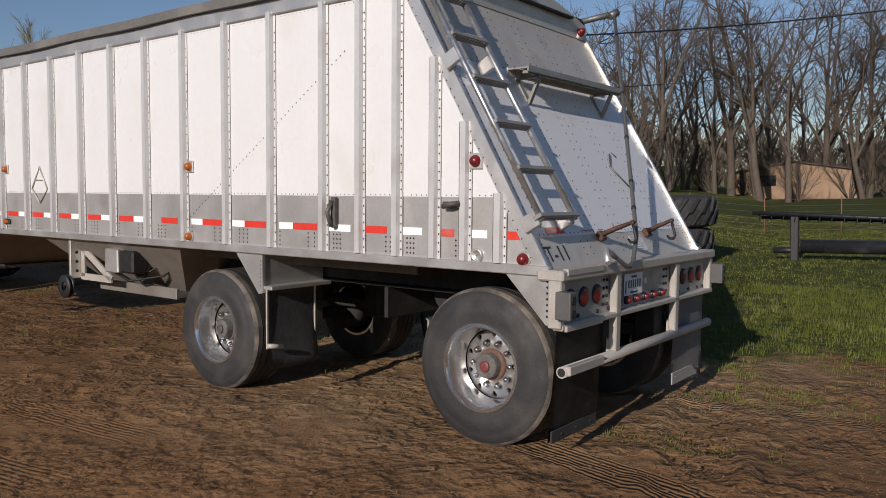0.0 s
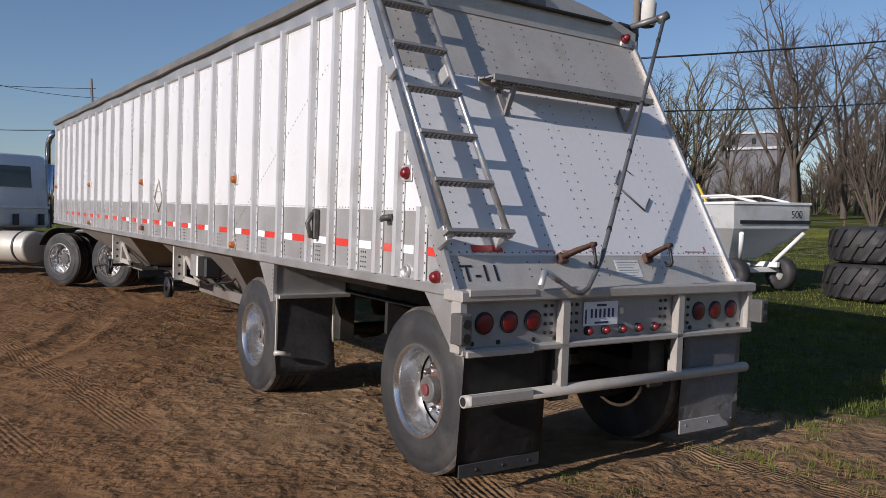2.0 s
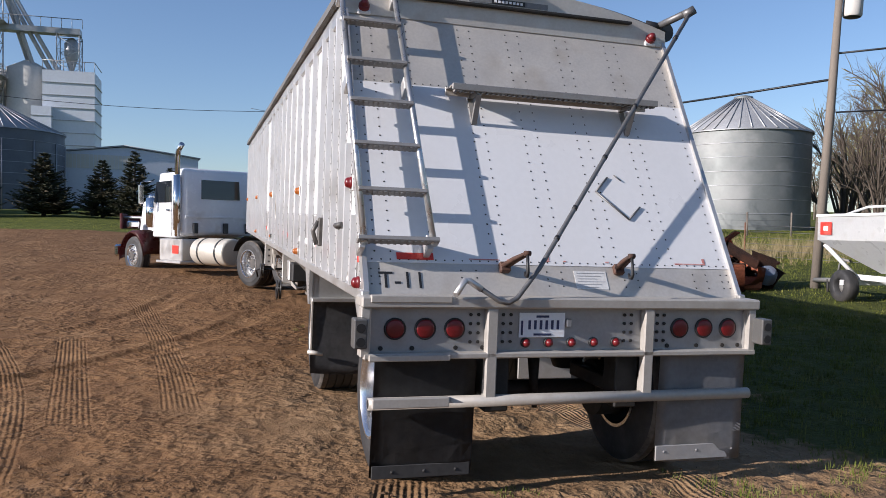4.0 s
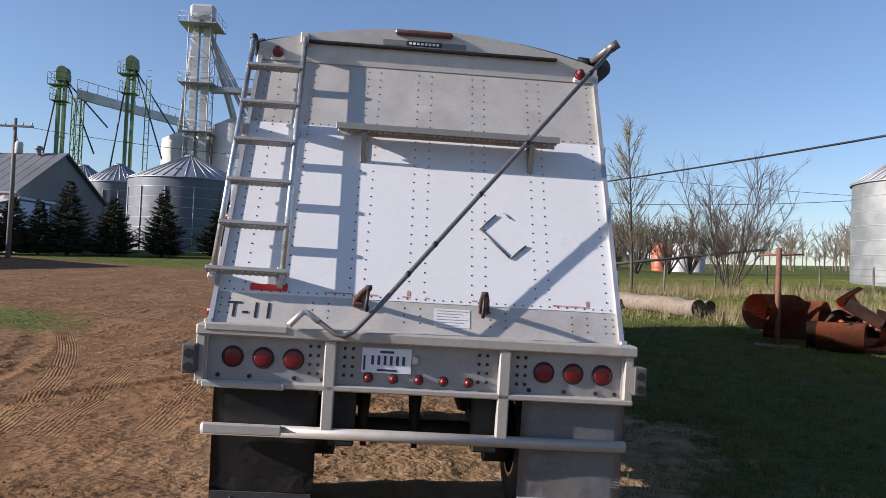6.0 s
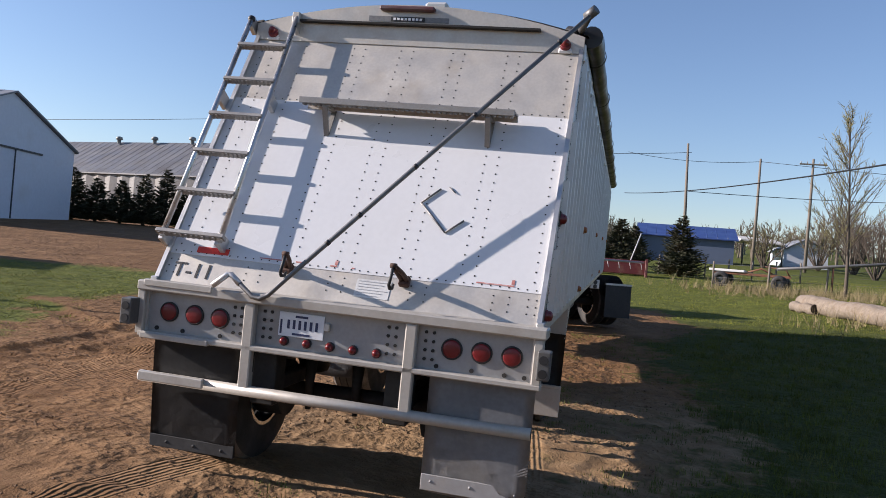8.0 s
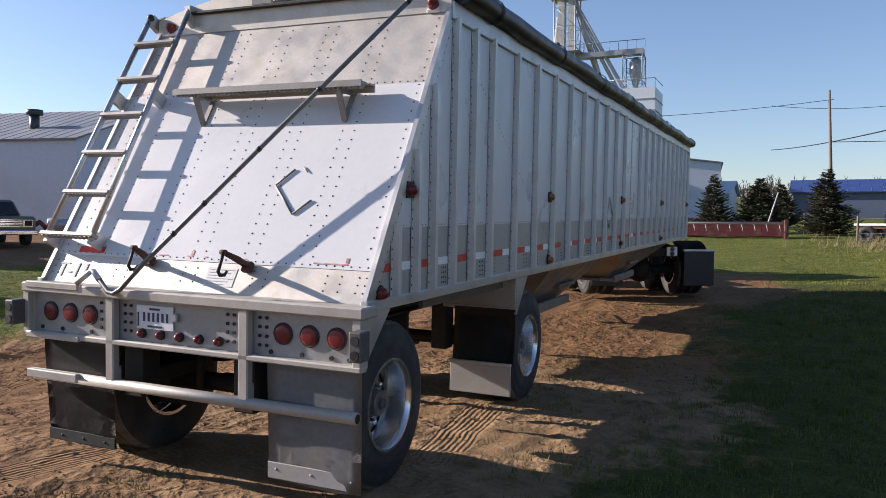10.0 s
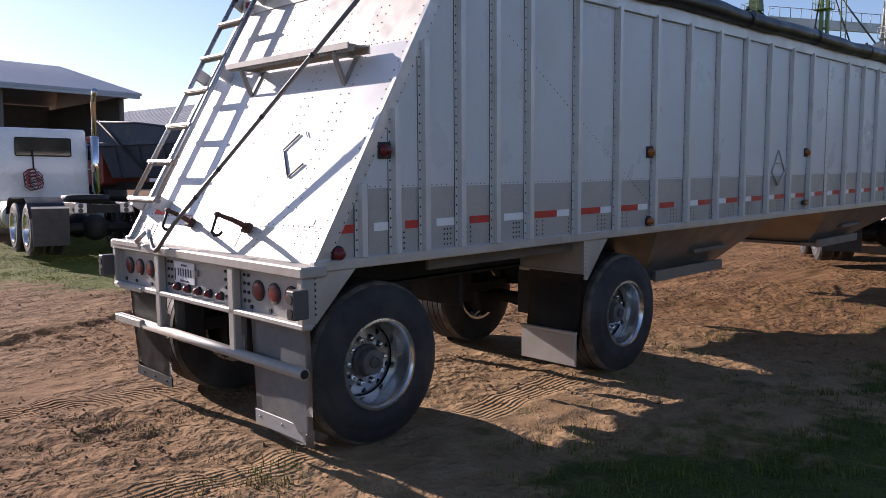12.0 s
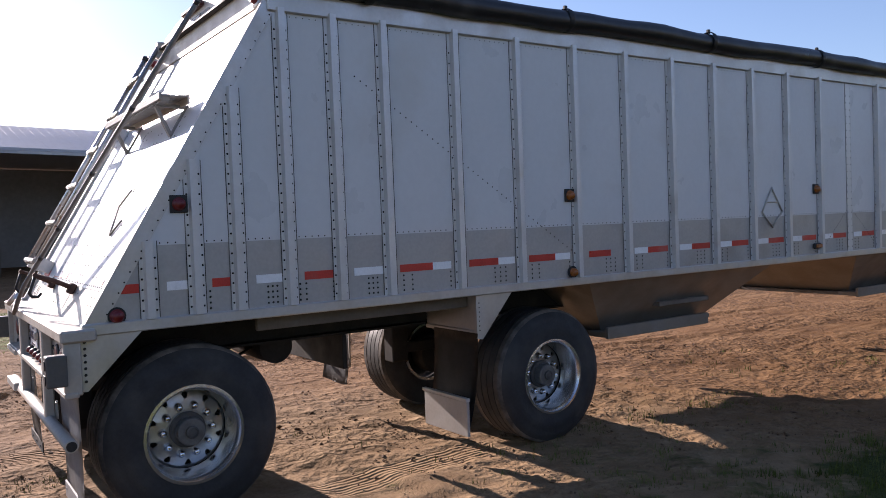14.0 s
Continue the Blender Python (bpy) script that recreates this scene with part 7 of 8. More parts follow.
def shrub_tree(seed, h, stems, thick=1.0, boughs=9, sprigs=6):
    """Many stems from one foot, spreading, with fine side twigs."""
    rnd = random.Random(seed)
    wood, twigs = B(), B()
    for s in range(stems):
        a, e = 6.283 * s / stems + rnd.uniform(-0.3, 0.3), rnd.uniform(0.1, 0.75)
        d = Vector((math.cos(a) * math.sin(e), math.sin(a) * math.sin(e), math.cos(e)))
        L_ = h * rnd.uniform(0.75, 1.05) / (0.55 + 0.45 * math.cos(e))
        st = bent(rnd, Vector((0.1 * math.cos(a), 0.1 * math.sin(a), -0.1)), d, L_ * 0.9, 6, 0.10, 0.03)
        tube(wood, st, taper_to(0.042 * thick, 0.009 * thick, 6), 5, False)
        for b in range(boughs):
            p, dd = along(st, rnd.uniform(0.25, 0.97))
            br = bent(rnd, p, away(rnd, dd, rnd.uniform(0.35, 0.8)) + Vector((0, 0, 0.15)), h * rnd.uniform(0.14, 0.30), 3, 0.15)
            tube(wood, br, taper_to(0.016 * thick, 0.006 * thick, 3), 4, False)
            for c in range(sprigs):
                p2, d2 = along(br, rnd.uniform(0.2, 1.0))
                tw = bent(rnd, p2, away(rnd, d2, rnd.uniform(0.3, 0.8)), h * rnd.uniform(0.06, 0.13), 2, 0.15)
                tube(twigs, tw, taper_to(0.007 * thick, 0.004 * thick, 2), 3, False)
    return meshes_of(wood, twigs)


def slim_tree(seed, h):
    """A straight leader with short rising branches all the way up."""
    rnd = random.Random(seed)
    wood, twigs = B(), B()
    st = bent(rnd, Vector((0, 0, -0.1)), Vector((0.01, 0, 1)), h, 10, 0.03, 0.05)
    tube(wood, st, taper_to(0.085, 0.010, 10), 7, False)
    for b in range(58):
        u = rnd.uniform(0.22, 0.97)
        p, dd = along(st, u)
        br = bent(rnd, p, away(rnd, dd, rnd.uniform(0.45, 0.85)), h * (0.10 + 0.30 * (1 - u)) * rnd.uniform(0.7, 1.2), 4, 0.10, 0.08)
        tube(wood, br, taper_to(0.018, 0.006, 4), 4, False)
        for c in range(16):
            p2, d2 = along(br, rnd.uniform(0.15, 1.0))
            tw = bent(rnd, p2, away(rnd, d2, rnd.uniform(0.3, 0.8)), h * rnd.uniform(0.025, 0.06), 2, 0.15, 0.05)
            tube(twigs, tw, taper_to(0.010, 0.006, 2), 3, False)
    return meshes_of(wood, twigs)


def grove_tree(seed, h):
    """A tall forest tree: clear bole, several rising limbs, broad twiggy crown."""
    rnd = random.Random(seed)
    wood, twigs = B(), B()
    bole = h * rnd.uniform(0.22, 0.34)
    st = bent(rnd, Vector((0, 0, -0.2)), Vector((rnd.uniform(-0.1, 0.1), rnd.uniform(-0.1, 0.1), 1)), bole, 4, 0.06)
    r0 = h * 0.017
    tube(wood, st, taper_to(r0, r0 * 0.75, 4), 8, False)
    top_, d0 = st[-1], (st[-1] - st[-2]).normalized()
    limbs = rnd.randint(3, 4)
    for l in range(limbs):
        a = 6.283 * l / limbs + rnd.uniform(-0.5, 0.5)
        d = Vector((math.cos(a) * 0.42, math.sin(a) * 0.42, 1)).normalized() if l else Vector((0.05, 0.05, 1))
        lm = bent(rnd, top_ - d0 * rnd.uniform(0, 0.25) * bole, d, (h - bole) * rnd.uniform(0.8, 1.0), 7, 0.13, 0.03)
        tube(wood, lm, taper_to(r0 * 0.58, r0 * 0.07, 7), 6, False)
        for b in range(13):
            u = rnd.uniform(0.12, 0.96)
            p, dd = along(lm, u)
            br = bent(rnd, p, away(rnd, dd, rnd.uniform(0.5, 1.05)), h * (0.10 + 0.17 * (1 - u)) * rnd.uniform(0.7, 1.2), 4, 0.18, 0.04)
            tube(wood, br, taper_to(r0 * 0.20, r0 * 0.05, 4), 4, False)
            for c in range(7):
                p2, d2 = along(br, rnd.uniform(0.15, 1.0))
                tw = bent(rnd, p2, away(rnd, d2, rnd.uniform(0.4, 0.95)), h * rnd.uniform(0.045, 0.10), 3, 0.18, 0.04)
                tube(twigs, tw, taper_to(r0 * 0.07, r0 * 0.035, 3), 3, False)
                for e in range(2):
                    p3, d3 = along(tw, rnd.uniform(0.2, 1.0))
                    t3 = bent(rnd, p3, away(rnd, d3, rnd.uniform(0.4, 0.9)), h * rnd.uniform(0.02, 0.05), 1, 0.1)
                    tube(twigs, t3, [r0 * 0.032, r0 * 0.02], 3, False)
    return meshes_of(wood, twigs)


GROVE = [grove_tree(s, 19.0) for s in (3, 8, 15, 21)]
SHRUB = [shrub_tree(52, 5.4, 15, 1.7), shrub_tree(57, 5.0, 16, 1.7)]
BRUSH = [shrub_tree(77, 6.0, 16, 1.0, 8, 4), shrub_tree(83, 5.2, 16, 1.0, 8, 4)]
rnd = random.Random(5)
for k in range(58):
    az = radians(46 + k * 0.84 + rnd.uniform(-0.6, 0.6))
    d = rnd.uniform(60, 92)
    s = rnd.uniform(0.85, 1.2)
    if k < 14:
        s *= 0.6
    elif k < 32:
        s *= 0.82
    if 5 < k < 16 and k % 3:
        continue
    x, y = -5 + d * math.sin(az), -2 + d * math.cos(az)
    m = ground_pose(x, y, rnd.uniform(0, 360)) @ Matrix.Diagonal((s, s, s, 1))
    tree_thing("bare_tree", GROVE[k % 4], (BARK, TWIG), m, "tall bare grey-brown deciduous tree", "tree", "bare grove trees")
for k in range(40):
    az = radians(50 + k * 1.15 + rnd.uniform(-0.5, 0.5))
    d = rnd.uniform(70, 90)
    x, y = -5 + d * math.sin(az), -2 + d * math.cos(az)
    s = rnd.uniform(0.7, 1.2)
    if 66 < math.degrees(az) < 75:
        s *= 0.9
    if 50 < math.degrees(az) < 60:
        s *= 0.5
    tree_thing("brush", BRUSH[k % 2], (BARK, TWIG), ground_pose(x, y, rnd.uniform(0, 360)) @ Matrix.Diagonal((s * 1.3, s * 1.3, s, 1)), "tangled bare brush under tall trees", "bush", "brush under the grove")
# nearer trees
tree_thing("slim_tree", slim_tree(44, 8.0), (BARK, TWIG_GREEN), ground_pose(11.1, 31.8, 40), "slim young tree with pale opening buds", "tree", "young trees")
tree_thing("shrub_tree", shrub_tree(61, 6.4, 14, 0.95, 14, 9), (BARK, TWIG), ground_pose(15.9, 32.0, 10), "spreading bare shrub tree with many stems", "tree", "young trees")
for x, y, s, i in ((37.0, 34.0, 1.5, 0), (40.0, 40.0, 1.7, 1), (34.0, 22.4, 0.8, 0), (46.5, 37.3, 2.4, 1), (35, 47, 1.2, 1), (22, 66, 1.0, 0), (15, 76, 0.9, 1), (27, 72, 1.1, 0), (20.5, 79, 1.0, 1), (24, 80, 1.1, 0), (47, 22.5, 1.5, 0), (30, 74, 1.2, 1)):
    tree_thing("bare_tree", SHRUB[i], (BARK, TWIG_GREEN if i else TWIG), ground_pose(x, y, x * 37) @ Matrix.Diagonal((s, s, s, 1)), "bare branching tree by the fence", "tree", "fence trees")
# far woods all round: one thick belt of trunks and twigs
bm = B()
for k in range(760):
    az = radians(-14 + 118 * rnd.random())
    d = rnd.uniform(120, 210)
    if k > 620:
        az = radians(rnd.uniform(44, 86))
        d = rnd.uniform(84, 120)
    x, y = d * math.sin(az), d * math.cos(az)
    z = height(x, y)
    h = rnd.uniform(5.0, 9.5)
    if math.degrees(az) < 14:
        h *= 0.75
    elif math.degrees(az) < 46:
        h *= 1.5
    if math.degrees(az) > 48:
        h *= 0.6 if 49 < math.degrees(az) < 60 else 1.25
    tube(bm, [(x, y, z - 0.5), (x + rnd.uniform(-0.4, 0.4), y, z + h * 0.55)], [0.16, 0.07], 4, False)
    for j in range(9):
        a, e = rnd.uniform(0, 6.28), rnd.uniform(0.45, 1.4)
        b0 = Vector((x, y, z + h * rnd.uniform(0.15, 0.5)))
        d_ = Vector((math.cos(a) * math.cos(e), math.sin(a) * math.cos(e), math.sin(e)))
        e1 = b0 + d_ * h * rnd.uniform(0.28, 0.5)
        side = Vector((-y, x, 0)).normalized()
        bm.faces.new([bm.verts.new(b0 - side * 0.06), bm.verts.new(b0 + side * 0.06), bm.verts.new(e1)])
        for q in range(9):
            p = b0.lerp(e1, rnd.uniform(0.25, 1.0))
            f_ = (d_ + Vector((rnd.uniform(-1, 1), rnd.uniform(-1, 1), rnd.uniform(-0.4, 1))) * 0.8).normalized()
            tip = p + f_ * h * rnd.uniform(0.07, 0.16)
            wd = side.cross(f_).cross(f_).normalized() * rnd.uniform(0.04, 0.08)
            bm.faces.new([bm.verts.new(p - wd), bm.verts.new(p + wd), bm.verts.new(tip)])
FAR_TWIG = mat("hazy_far_twigs", (0.15, 0.125, 0.092), 0.95, var=0.2, scale=0.2, fine=1.5)
tagged(part("far_woods", bm, FAR_TWIG), "distant belt of bare brown woods", "woods", kind="stuff")


def spruce_meshes(seed, h, w):
    rnd = random.Random(seed)
    tr, cr = B(), B()
    tube(tr, [(0, 0, -0.2), (0.03, 0, h * 0.5), (0, 0.02, h * 0.97)], [0.10, 0.06, 0.012], 7)
    z = h * 0.04
    while z < h * 0.985:
        u = z / h
        r = w * min(1.0, 0.75 + 2.2 * u) * (1 - u) ** 0.85 + 0.05
        for k in range(max(4, int(11 * (1 - u) + 4))):
            a = rnd.uniform(0, 6.283)
            reach = r * rnd.uniform(0.55, 1.2)
            out_ = Vector((math.cos(a), math.sin(a), 0))
            side = Vector((-math.sin(a), math.cos(a), 0))
            rise = rnd.uniform(0.1, 0.55)
            n = 5 + int(9 * reach / w)
            for j in range(n):
                v = (j + 0.6) / n
                if v < 0.22:
                    continue
                c = Vector((0, 0, z)) + out_ * reach * v + Vector((0, 0, reach * (rise * v - 0.35 * v * (1 - v))))
                fan = (0.13 + 0.27 * (1 - v)) * (0.6 + 0.5 * (1 - u))
                for q in (-1, 1, 0):
                    e = c + side * q * fan * rnd.uniform(0.5, 1.2) + out_ * fan * rnd.uniform(0.5, 1.1) + Vector((0, 0, rnd.uniform(-0.06, 0.10)))
                    t_ = Vector((rnd.uniform(-1, 1), rnd.uniform(-1, 1), rnd.uniform(-1, 1))).normalized() * 0.048
                    cr.faces.new([cr.verts.new(c - t_), cr.verts.new(c + t_), cr.verts.new(e)])
        z += h * 0.024 * rnd.uniform(0.8, 1.2)
    out = []
    for nm, b in (("trunk", tr), ("crown", cr)):
        me = bpy.data.meshes.new(nm)
        b.to_mesh(me)
        b.free()
        out.append(me)
    return out


SPRUCE = [spruce_meshes(61, 4.4, 1.35), spruce_meshes(67, 5.0, 1.25), spruce_meshes(71, 3.9, 1.35)]
for i, (x, y, s) in enumerate(((-20.0, 52.3, 0.95), (-16.8, 53.2, 0.98), (-12.8, 54.2, 1.1), (-9.2, 54.8, 0.92), (-30.6, 46.5, 0.85), (-28.2, 47.8, 0.92), (-25.5, 49.2, 0.9), (-22.4, 50.6, 1.02), (-33.2, 45.0, 0.8),
                               (-4.6, 52.0, 0.85), (-1.0, 46.5, 0.72), (1.6, 47.0, 0.86), (5.1, 44.0, 0.84), (-7.0, 53.5, 0.95), (2.6, 58.0, 0.8), (-36.0, 43.5, 0.85), (-31.9, 45.8, 0.75), (-29.4, 47.1, 0.7), (-26.8, 48.4, 0.8), (-24.0, 49.8, 0.75), (-34.6, 44.2, 0.8), (-38.5, 42.0, 0.9))):
    m = ground_pose(x, y, i * 67) @ Matrix.Diagonal((s * 1.5, s * 1.5, s * 1.0, 1))
    tree_thing("spruce", SPRUCE[i % 3], (BARK, NEEDLE), m, "dark green young spruce with drooping boughs", "tree", "row of spruces")

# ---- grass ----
# blade colours carry the light: a darker one by the trailer, a brighter copy in sun
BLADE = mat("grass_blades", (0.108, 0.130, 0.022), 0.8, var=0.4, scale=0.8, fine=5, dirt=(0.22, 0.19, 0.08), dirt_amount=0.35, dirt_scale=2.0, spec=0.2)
SUNLIT_BLADE = mat("sunlit_grass_blades", (0.21, 0.225, 0.034), 0.8, var=0.4, scale=0.5, fine=4, dirt=(0.26, 0.22, 0.09), dirt_amount=0.35, dirt_scale=1.5, spec=0.2)
STRAW = mat("dry_straw_grass", (0.30, 0.24, 0.13), 0.9, var=0.3, scale=1.5, fine=8, spec=0.2)


def blades(name, label, material, spots, wide=1.0):
    verts, faces = [], []
    r = random.Random(hash_seed(name))
    for x, y, hgt, n in spots:
        z = height(x, y)
        for k in range(n):
            a = r.uniform(0, 6.283)
            bx, by = x + r.gauss(0, 0.035 * wide), y + r.gauss(0, 0.035 * wide)
            ln = hgt * r.uniform(0.5, 1.3)
            lean_ = r.uniform(0.15, 0.8)
            w = (0.0035 + 0.006 * ln) * min(wide, 1.8)
            ca, sa = math.cos(a), math.sin(a)
            i = len(verts)
            verts += [(bx - sa * w, by + ca * w, z - 0.01), (bx + sa * w, by - ca * w, z - 0.01), (bx + ca * ln * lean_, by + sa * ln * lean_, z + ln)]
            faces.append((i, i + 1, i + 2))
    me = bpy.data.meshes.new(name)
    me.from_pydata(verts, [], faces)
    ob = part_of(name, me, material)
    return tagged(ob, label, "grass", kind="stuff")


def hash_seed(s):
    return sum(ord(c) * (i + 7) for i, c in enumerate(s))


rnd = random.Random(11)
spots, island = [], []
for k in range(60000):
    if k % 3 == 0:
        x, y = rnd.uniform(1.5, 9), rnd.uniform(-4, 16)
    elif k % 3 == 1:
        x, y = rnd.uniform(3, 26), rnd.uniform(-6, 34)
    else:
        x, y = -12.0 + rnd.gauss(0, 4.5), 6.5 + rnd.gauss(0, 4.5)
    g = grass_amount(x, y)
    # blades halved beside the trailer to keep its painted shade dark
    if g > 0.18 and rnd.random() < g * (0.5 if y > 0.8 and 0 < x < 8 else 1):
        (island if x < -4 else spots).append((x, y, rnd.uniform(0.03, 0.085) * (0.45 if x < -4 else 0.6 + 0.5 * g), 10 if k % 3 == 0 else 7))
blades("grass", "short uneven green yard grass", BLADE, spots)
blades("yard_grass", "cropped sunlit yellow-green grass on the yard's islands", SUNLIT_BLADE, island, 1.3)
spots = []
for k in range(46000):
    if k % 5 < 3:
        x = rnd.uniform(-3, 40)
        y = 17 + 34 * rnd.random() ** 1.4
    elif k % 5 == 3:
        x, y = rnd.uniform(9, 34), rnd.uniform(-10, 18)
    else:
        x, y = rnd.uniform(-45, 2), 28 + 22 * rnd.random()
    g = grass_amount(x, y)
    if g > 0.3 and rnd.random() < g:
        spots.append((x, y, rnd.uniform(0.018, 0.045), 7))
blades("field_grass", "short sunlit yellow-green field grass beyond the yard", SUNLIT_BLADE, spots, 3.2)
spots = []
for k in range(2400):
    x, y = rnd.uniform(0.9, 4.5), rnd.uniform(-1.5, 12)
    if noise.noise(Vector((x * 0.7, y * 0.7, 5.0))) > 0.12:
        spots.append((x, y, rnd.uniform(0.025, 0.07), 10))
for k in range(60):
    spots.append((rnd.uniform(-1.0, 3.2), rnd.uniform(1.5, 9), rnd.uniform(0.03, 0.07), 8))
for k in range(900):
    x, y = rnd.uniform(-0.8, 3.0), rnd.uniform(-2.4, 0.4)
    if noise.noise(Vector((x * 1.6, y * 1.6, 8.0))) > 0.22:
        spots.append((x, y, rnd.uniform(0.012, 0.035), 9))
blades("weed_tufts", "scattered green weed tufts on dirt", BLADE, spots)
spots = []
for k in range(2600):
    u = rnd.random()
    x, y = 8.0 + u * 16 + rnd.gauss(0, 1.2), 17.5 + u * 4 + rnd.gauss(0, 1.5)
    if k % 2:
        x, y = 6.0 + u * 14 + rnd.gauss(0, 1.5), 33 - u * 5 + rnd.gauss(0, 1.8)
    spots.append((x, y, rnd.uniform(0.2, 0.6), 7))
blades("dry_grass", "tall dry straw-coloured grass along the fence", STRAW, spots)
# clods and small stones on the dirt
verts, faces = [], []
for k in range(52000):
    x, y = (rnd.gauss(-3.5, 3.6), rnd.gauss(0.5, 4.5)) if k % 3 else (rnd.uniform(-2, 6), rnd.uniform(-4, 10))
    if 0.5 + 1.7 * noise.noise(Vector((x * 0.55, y * 0.55, 6.1))) + 0.5 * noise.noise(Vector((x * 2.6, y * 2.6, 3.3))) < rnd.uniform(0.0, 1.3) or grass_amount(x, y) > 0.3:
        continue
    s = 0.003 + min(0.020, rnd.expovariate(1 / 0.0040))
    z = height(x, y) + 0.012 + s * 0.2
    i = len(verts)
    w, c, n = rnd.uniform(0.7, 1.7), rnd.uniform(0, 3.14), rnd.uniform(0.45, 0.8)
    ca, sa = math.cos(c), math.sin(c)
    for dx, dy, dz in ((1, 0, 0), (-1, 0, 0), (0, 1, 0), (0, -1, 0), (0, 0, n), (0, 0, -n)):
        q = rnd.uniform(0.6, 1.3) * s
        verts.append((x + (dx * ca * w - dy * sa) * q, y + (dx * sa * w + dy * ca) * q, z + dz * q))
    faces += [(i + a, i + b, i + c) for a, b, c in ((0, 2, 4), (2, 1, 4), (1, 3, 4), (3, 0, 4), (2, 0, 5), (1, 2, 5), (3, 1, 5), (0, 3, 5))]
me = bpy.data.meshes.new("dirt_clods")
me.from_pydata(verts, [], faces)
CLOD = mat("dirt_clod", (0.150, 0.083, 0.040), 0.95, var=0.25, scale=9, fine=40)
tagged(part_of("dirt_clods", me, CLOD), "loose brown dirt clods and grit", "dirt", kind="stuff")

# ---- farm clutter ----
# two tractor tyres lying in a stack
def tractor_tyre(m, label):
    t = thing("tractor_tyre", m, label, "tyre", "stacked tractor tyres")
    bm = B()
    R, h = 0.90, 0.36
    prof = [(0.52, -h + 0.10), (0.54, -h + 0.02), (0.66, -h), (0.80, -h + 0.03), (R - 0.03, -h + 0.12), (R - 0.03, h - 0.12), (0.80, h - 0.03), (0.66, h), (0.54, h - 0.02), (0.52, h - 0.10)]
    lathe(bm, prof, "z", 48, closed=True)
    bmesh.ops.recalc_face_normals(bm, faces=bm.faces[:])
    part("carcass", bm, TYRE, t)
    bm = B()
    hexa(bm, [(R - 0.05, -0.05, -h + 0.05), (R + 0.015, -0.05, -h + 0.07), (R + 0.015, 0.03, -h + 0.07), (R - 0.05, 0.03, -h + 0.05),
              (R - 0.03, 0.16, 0.02), (R + 0.02, 0.16, 0.02), (R + 0.02, 0.23, 0.02), (R - 0.03, 0.23, 0.02)])
    me = bpy.data.meshes.new("lug")
    bm.normal_update(), bm.to_mesh(me), bm.free()
    for k in range(20):
        a = 2 * math.pi * k / 20
        part_of("lug", me, TYRE, t).matrix_basis = Matrix.Rotation(a, 4, "Z")
        part_of("lug", me, TYRE, t).matrix_basis = Matrix.Rotation(a + 0.16, 4, "Z") @ Matrix.Rotation(math.pi, 4, "X")
    return t


TS = ground_pose(11.97, 4.42)
tractor_tyre(TS @ Matrix.Translation((0, 0, 0.36)) @ Matrix.Rotation(0.3, 4, "Z"), "large worn tractor tyre lying under another")
tractor_tyre(TS @ Matrix.Translation((0.08, -0.05, 1.085)) @ Matrix.Rotation(1.1, 4, "Z"), "large worn tractor tyre lying on another")

# white gravity wagon
RIM_GREY = mat("grey_painted_rim", (0.22, 0.22, 0.21), 0.5, var=0.15, scale=8, dirt=(0.2, 0.15, 0.1), dirt_amount=0.3)
WAG_WHITE = mat("white_wagon_paint", (0.76, 0.76, 0.74), 0.35, var=0.04, scale=2, fine=20, dirt=(0.5, 0.46, 0.4), dirt_amount=0.15)
wagon = thing("gravity_wagon", turned(11.05, 7.5, -0.148, -0.989) @ Matrix.Scale(0.93, 4), "white gravity grain wagon on four wheels with a tongue", "wagon")
bm = B()
L2, W2 = 1.72, 1.15
zt, zm, zb = 1.92, 1.30, 0.70
ring = lambda l0, l1, w, z: [bm.verts.new(p) for p in ((-l0, -w, z), (l1, -w, z), (l1, w, z), (-l0, w, z))]
r0, r1, r2 = ring(0.5, 0.9, 0.45, zb), ring(L2, L2, W2, zm + 0.1), ring(L2, L2, W2, zt)
for a, b in ((r0, r1), (r1, r2)):
    for k in range(4):
        bm.faces.new((a[k], a[(k + 1) % 4], b[(k + 1) % 4], b[k]))
bm.faces.new(r0[::-1])
bmesh.ops.solidify(bm, geom=bm.faces[:], thickness=0.03)
part("hopper_box", bm, WAG_WHITE, wagon)
bm = B()
for a, b in (((-L2 - 0.03, -W2 - 0.03), (L2 + 0.03, -W2 + 0.03)), ((-L2 - 0.03, W2 - 0.03), (L2 + 0.03, W2 + 0.03)), ((-L2 - 0.03, -W2 + 0.03), (-L2 + 0.03, W2 - 0.03)), ((L2 - 0.03, -W2 + 0.03), (L2 + 0.03, W2 - 0.03))):
    box(bm, a[0], b[0], a[1], b[1], zt, zt + 0.06, 0.008)
part("top_rim", bm, WAG_WHITE, wagon)
bm = B()
box(bm, L2 + 0.031, L2 + 0.035, -W2 + 0.15, W2, zm + 0.20, zm + 0.28)
part("stripe", bm, BLACK, wagon, "black stripe")
bm = B()
box(bm, -L2 + 0.15, -L2 + 0.55, -W2 - 0.036, -W2 - 0.031, zm + 0.22, zm + 0.50)
badge = part("badge", bm, RED_TAPE, wagon, "red square badge")
bm = B()
box(bm, -L2 + 0.27, -L2 + 0.43, -W2 - 0.040, -W2 - 0.037, zm + 0.31, zm + 0.41)
part("badge_mark", bm, WAG_WHITE, badge)
lettering("500", 0.24, wagon, Matrix.Translation((L2 + 0.036, W2 - 0.62, zm + 0.33)) @ Matrix.Rotation(math.pi / 2, 4, "Z") @ Matrix.Rotation(math.pi / 2, 4, "X"), BLACK)
bm = B()
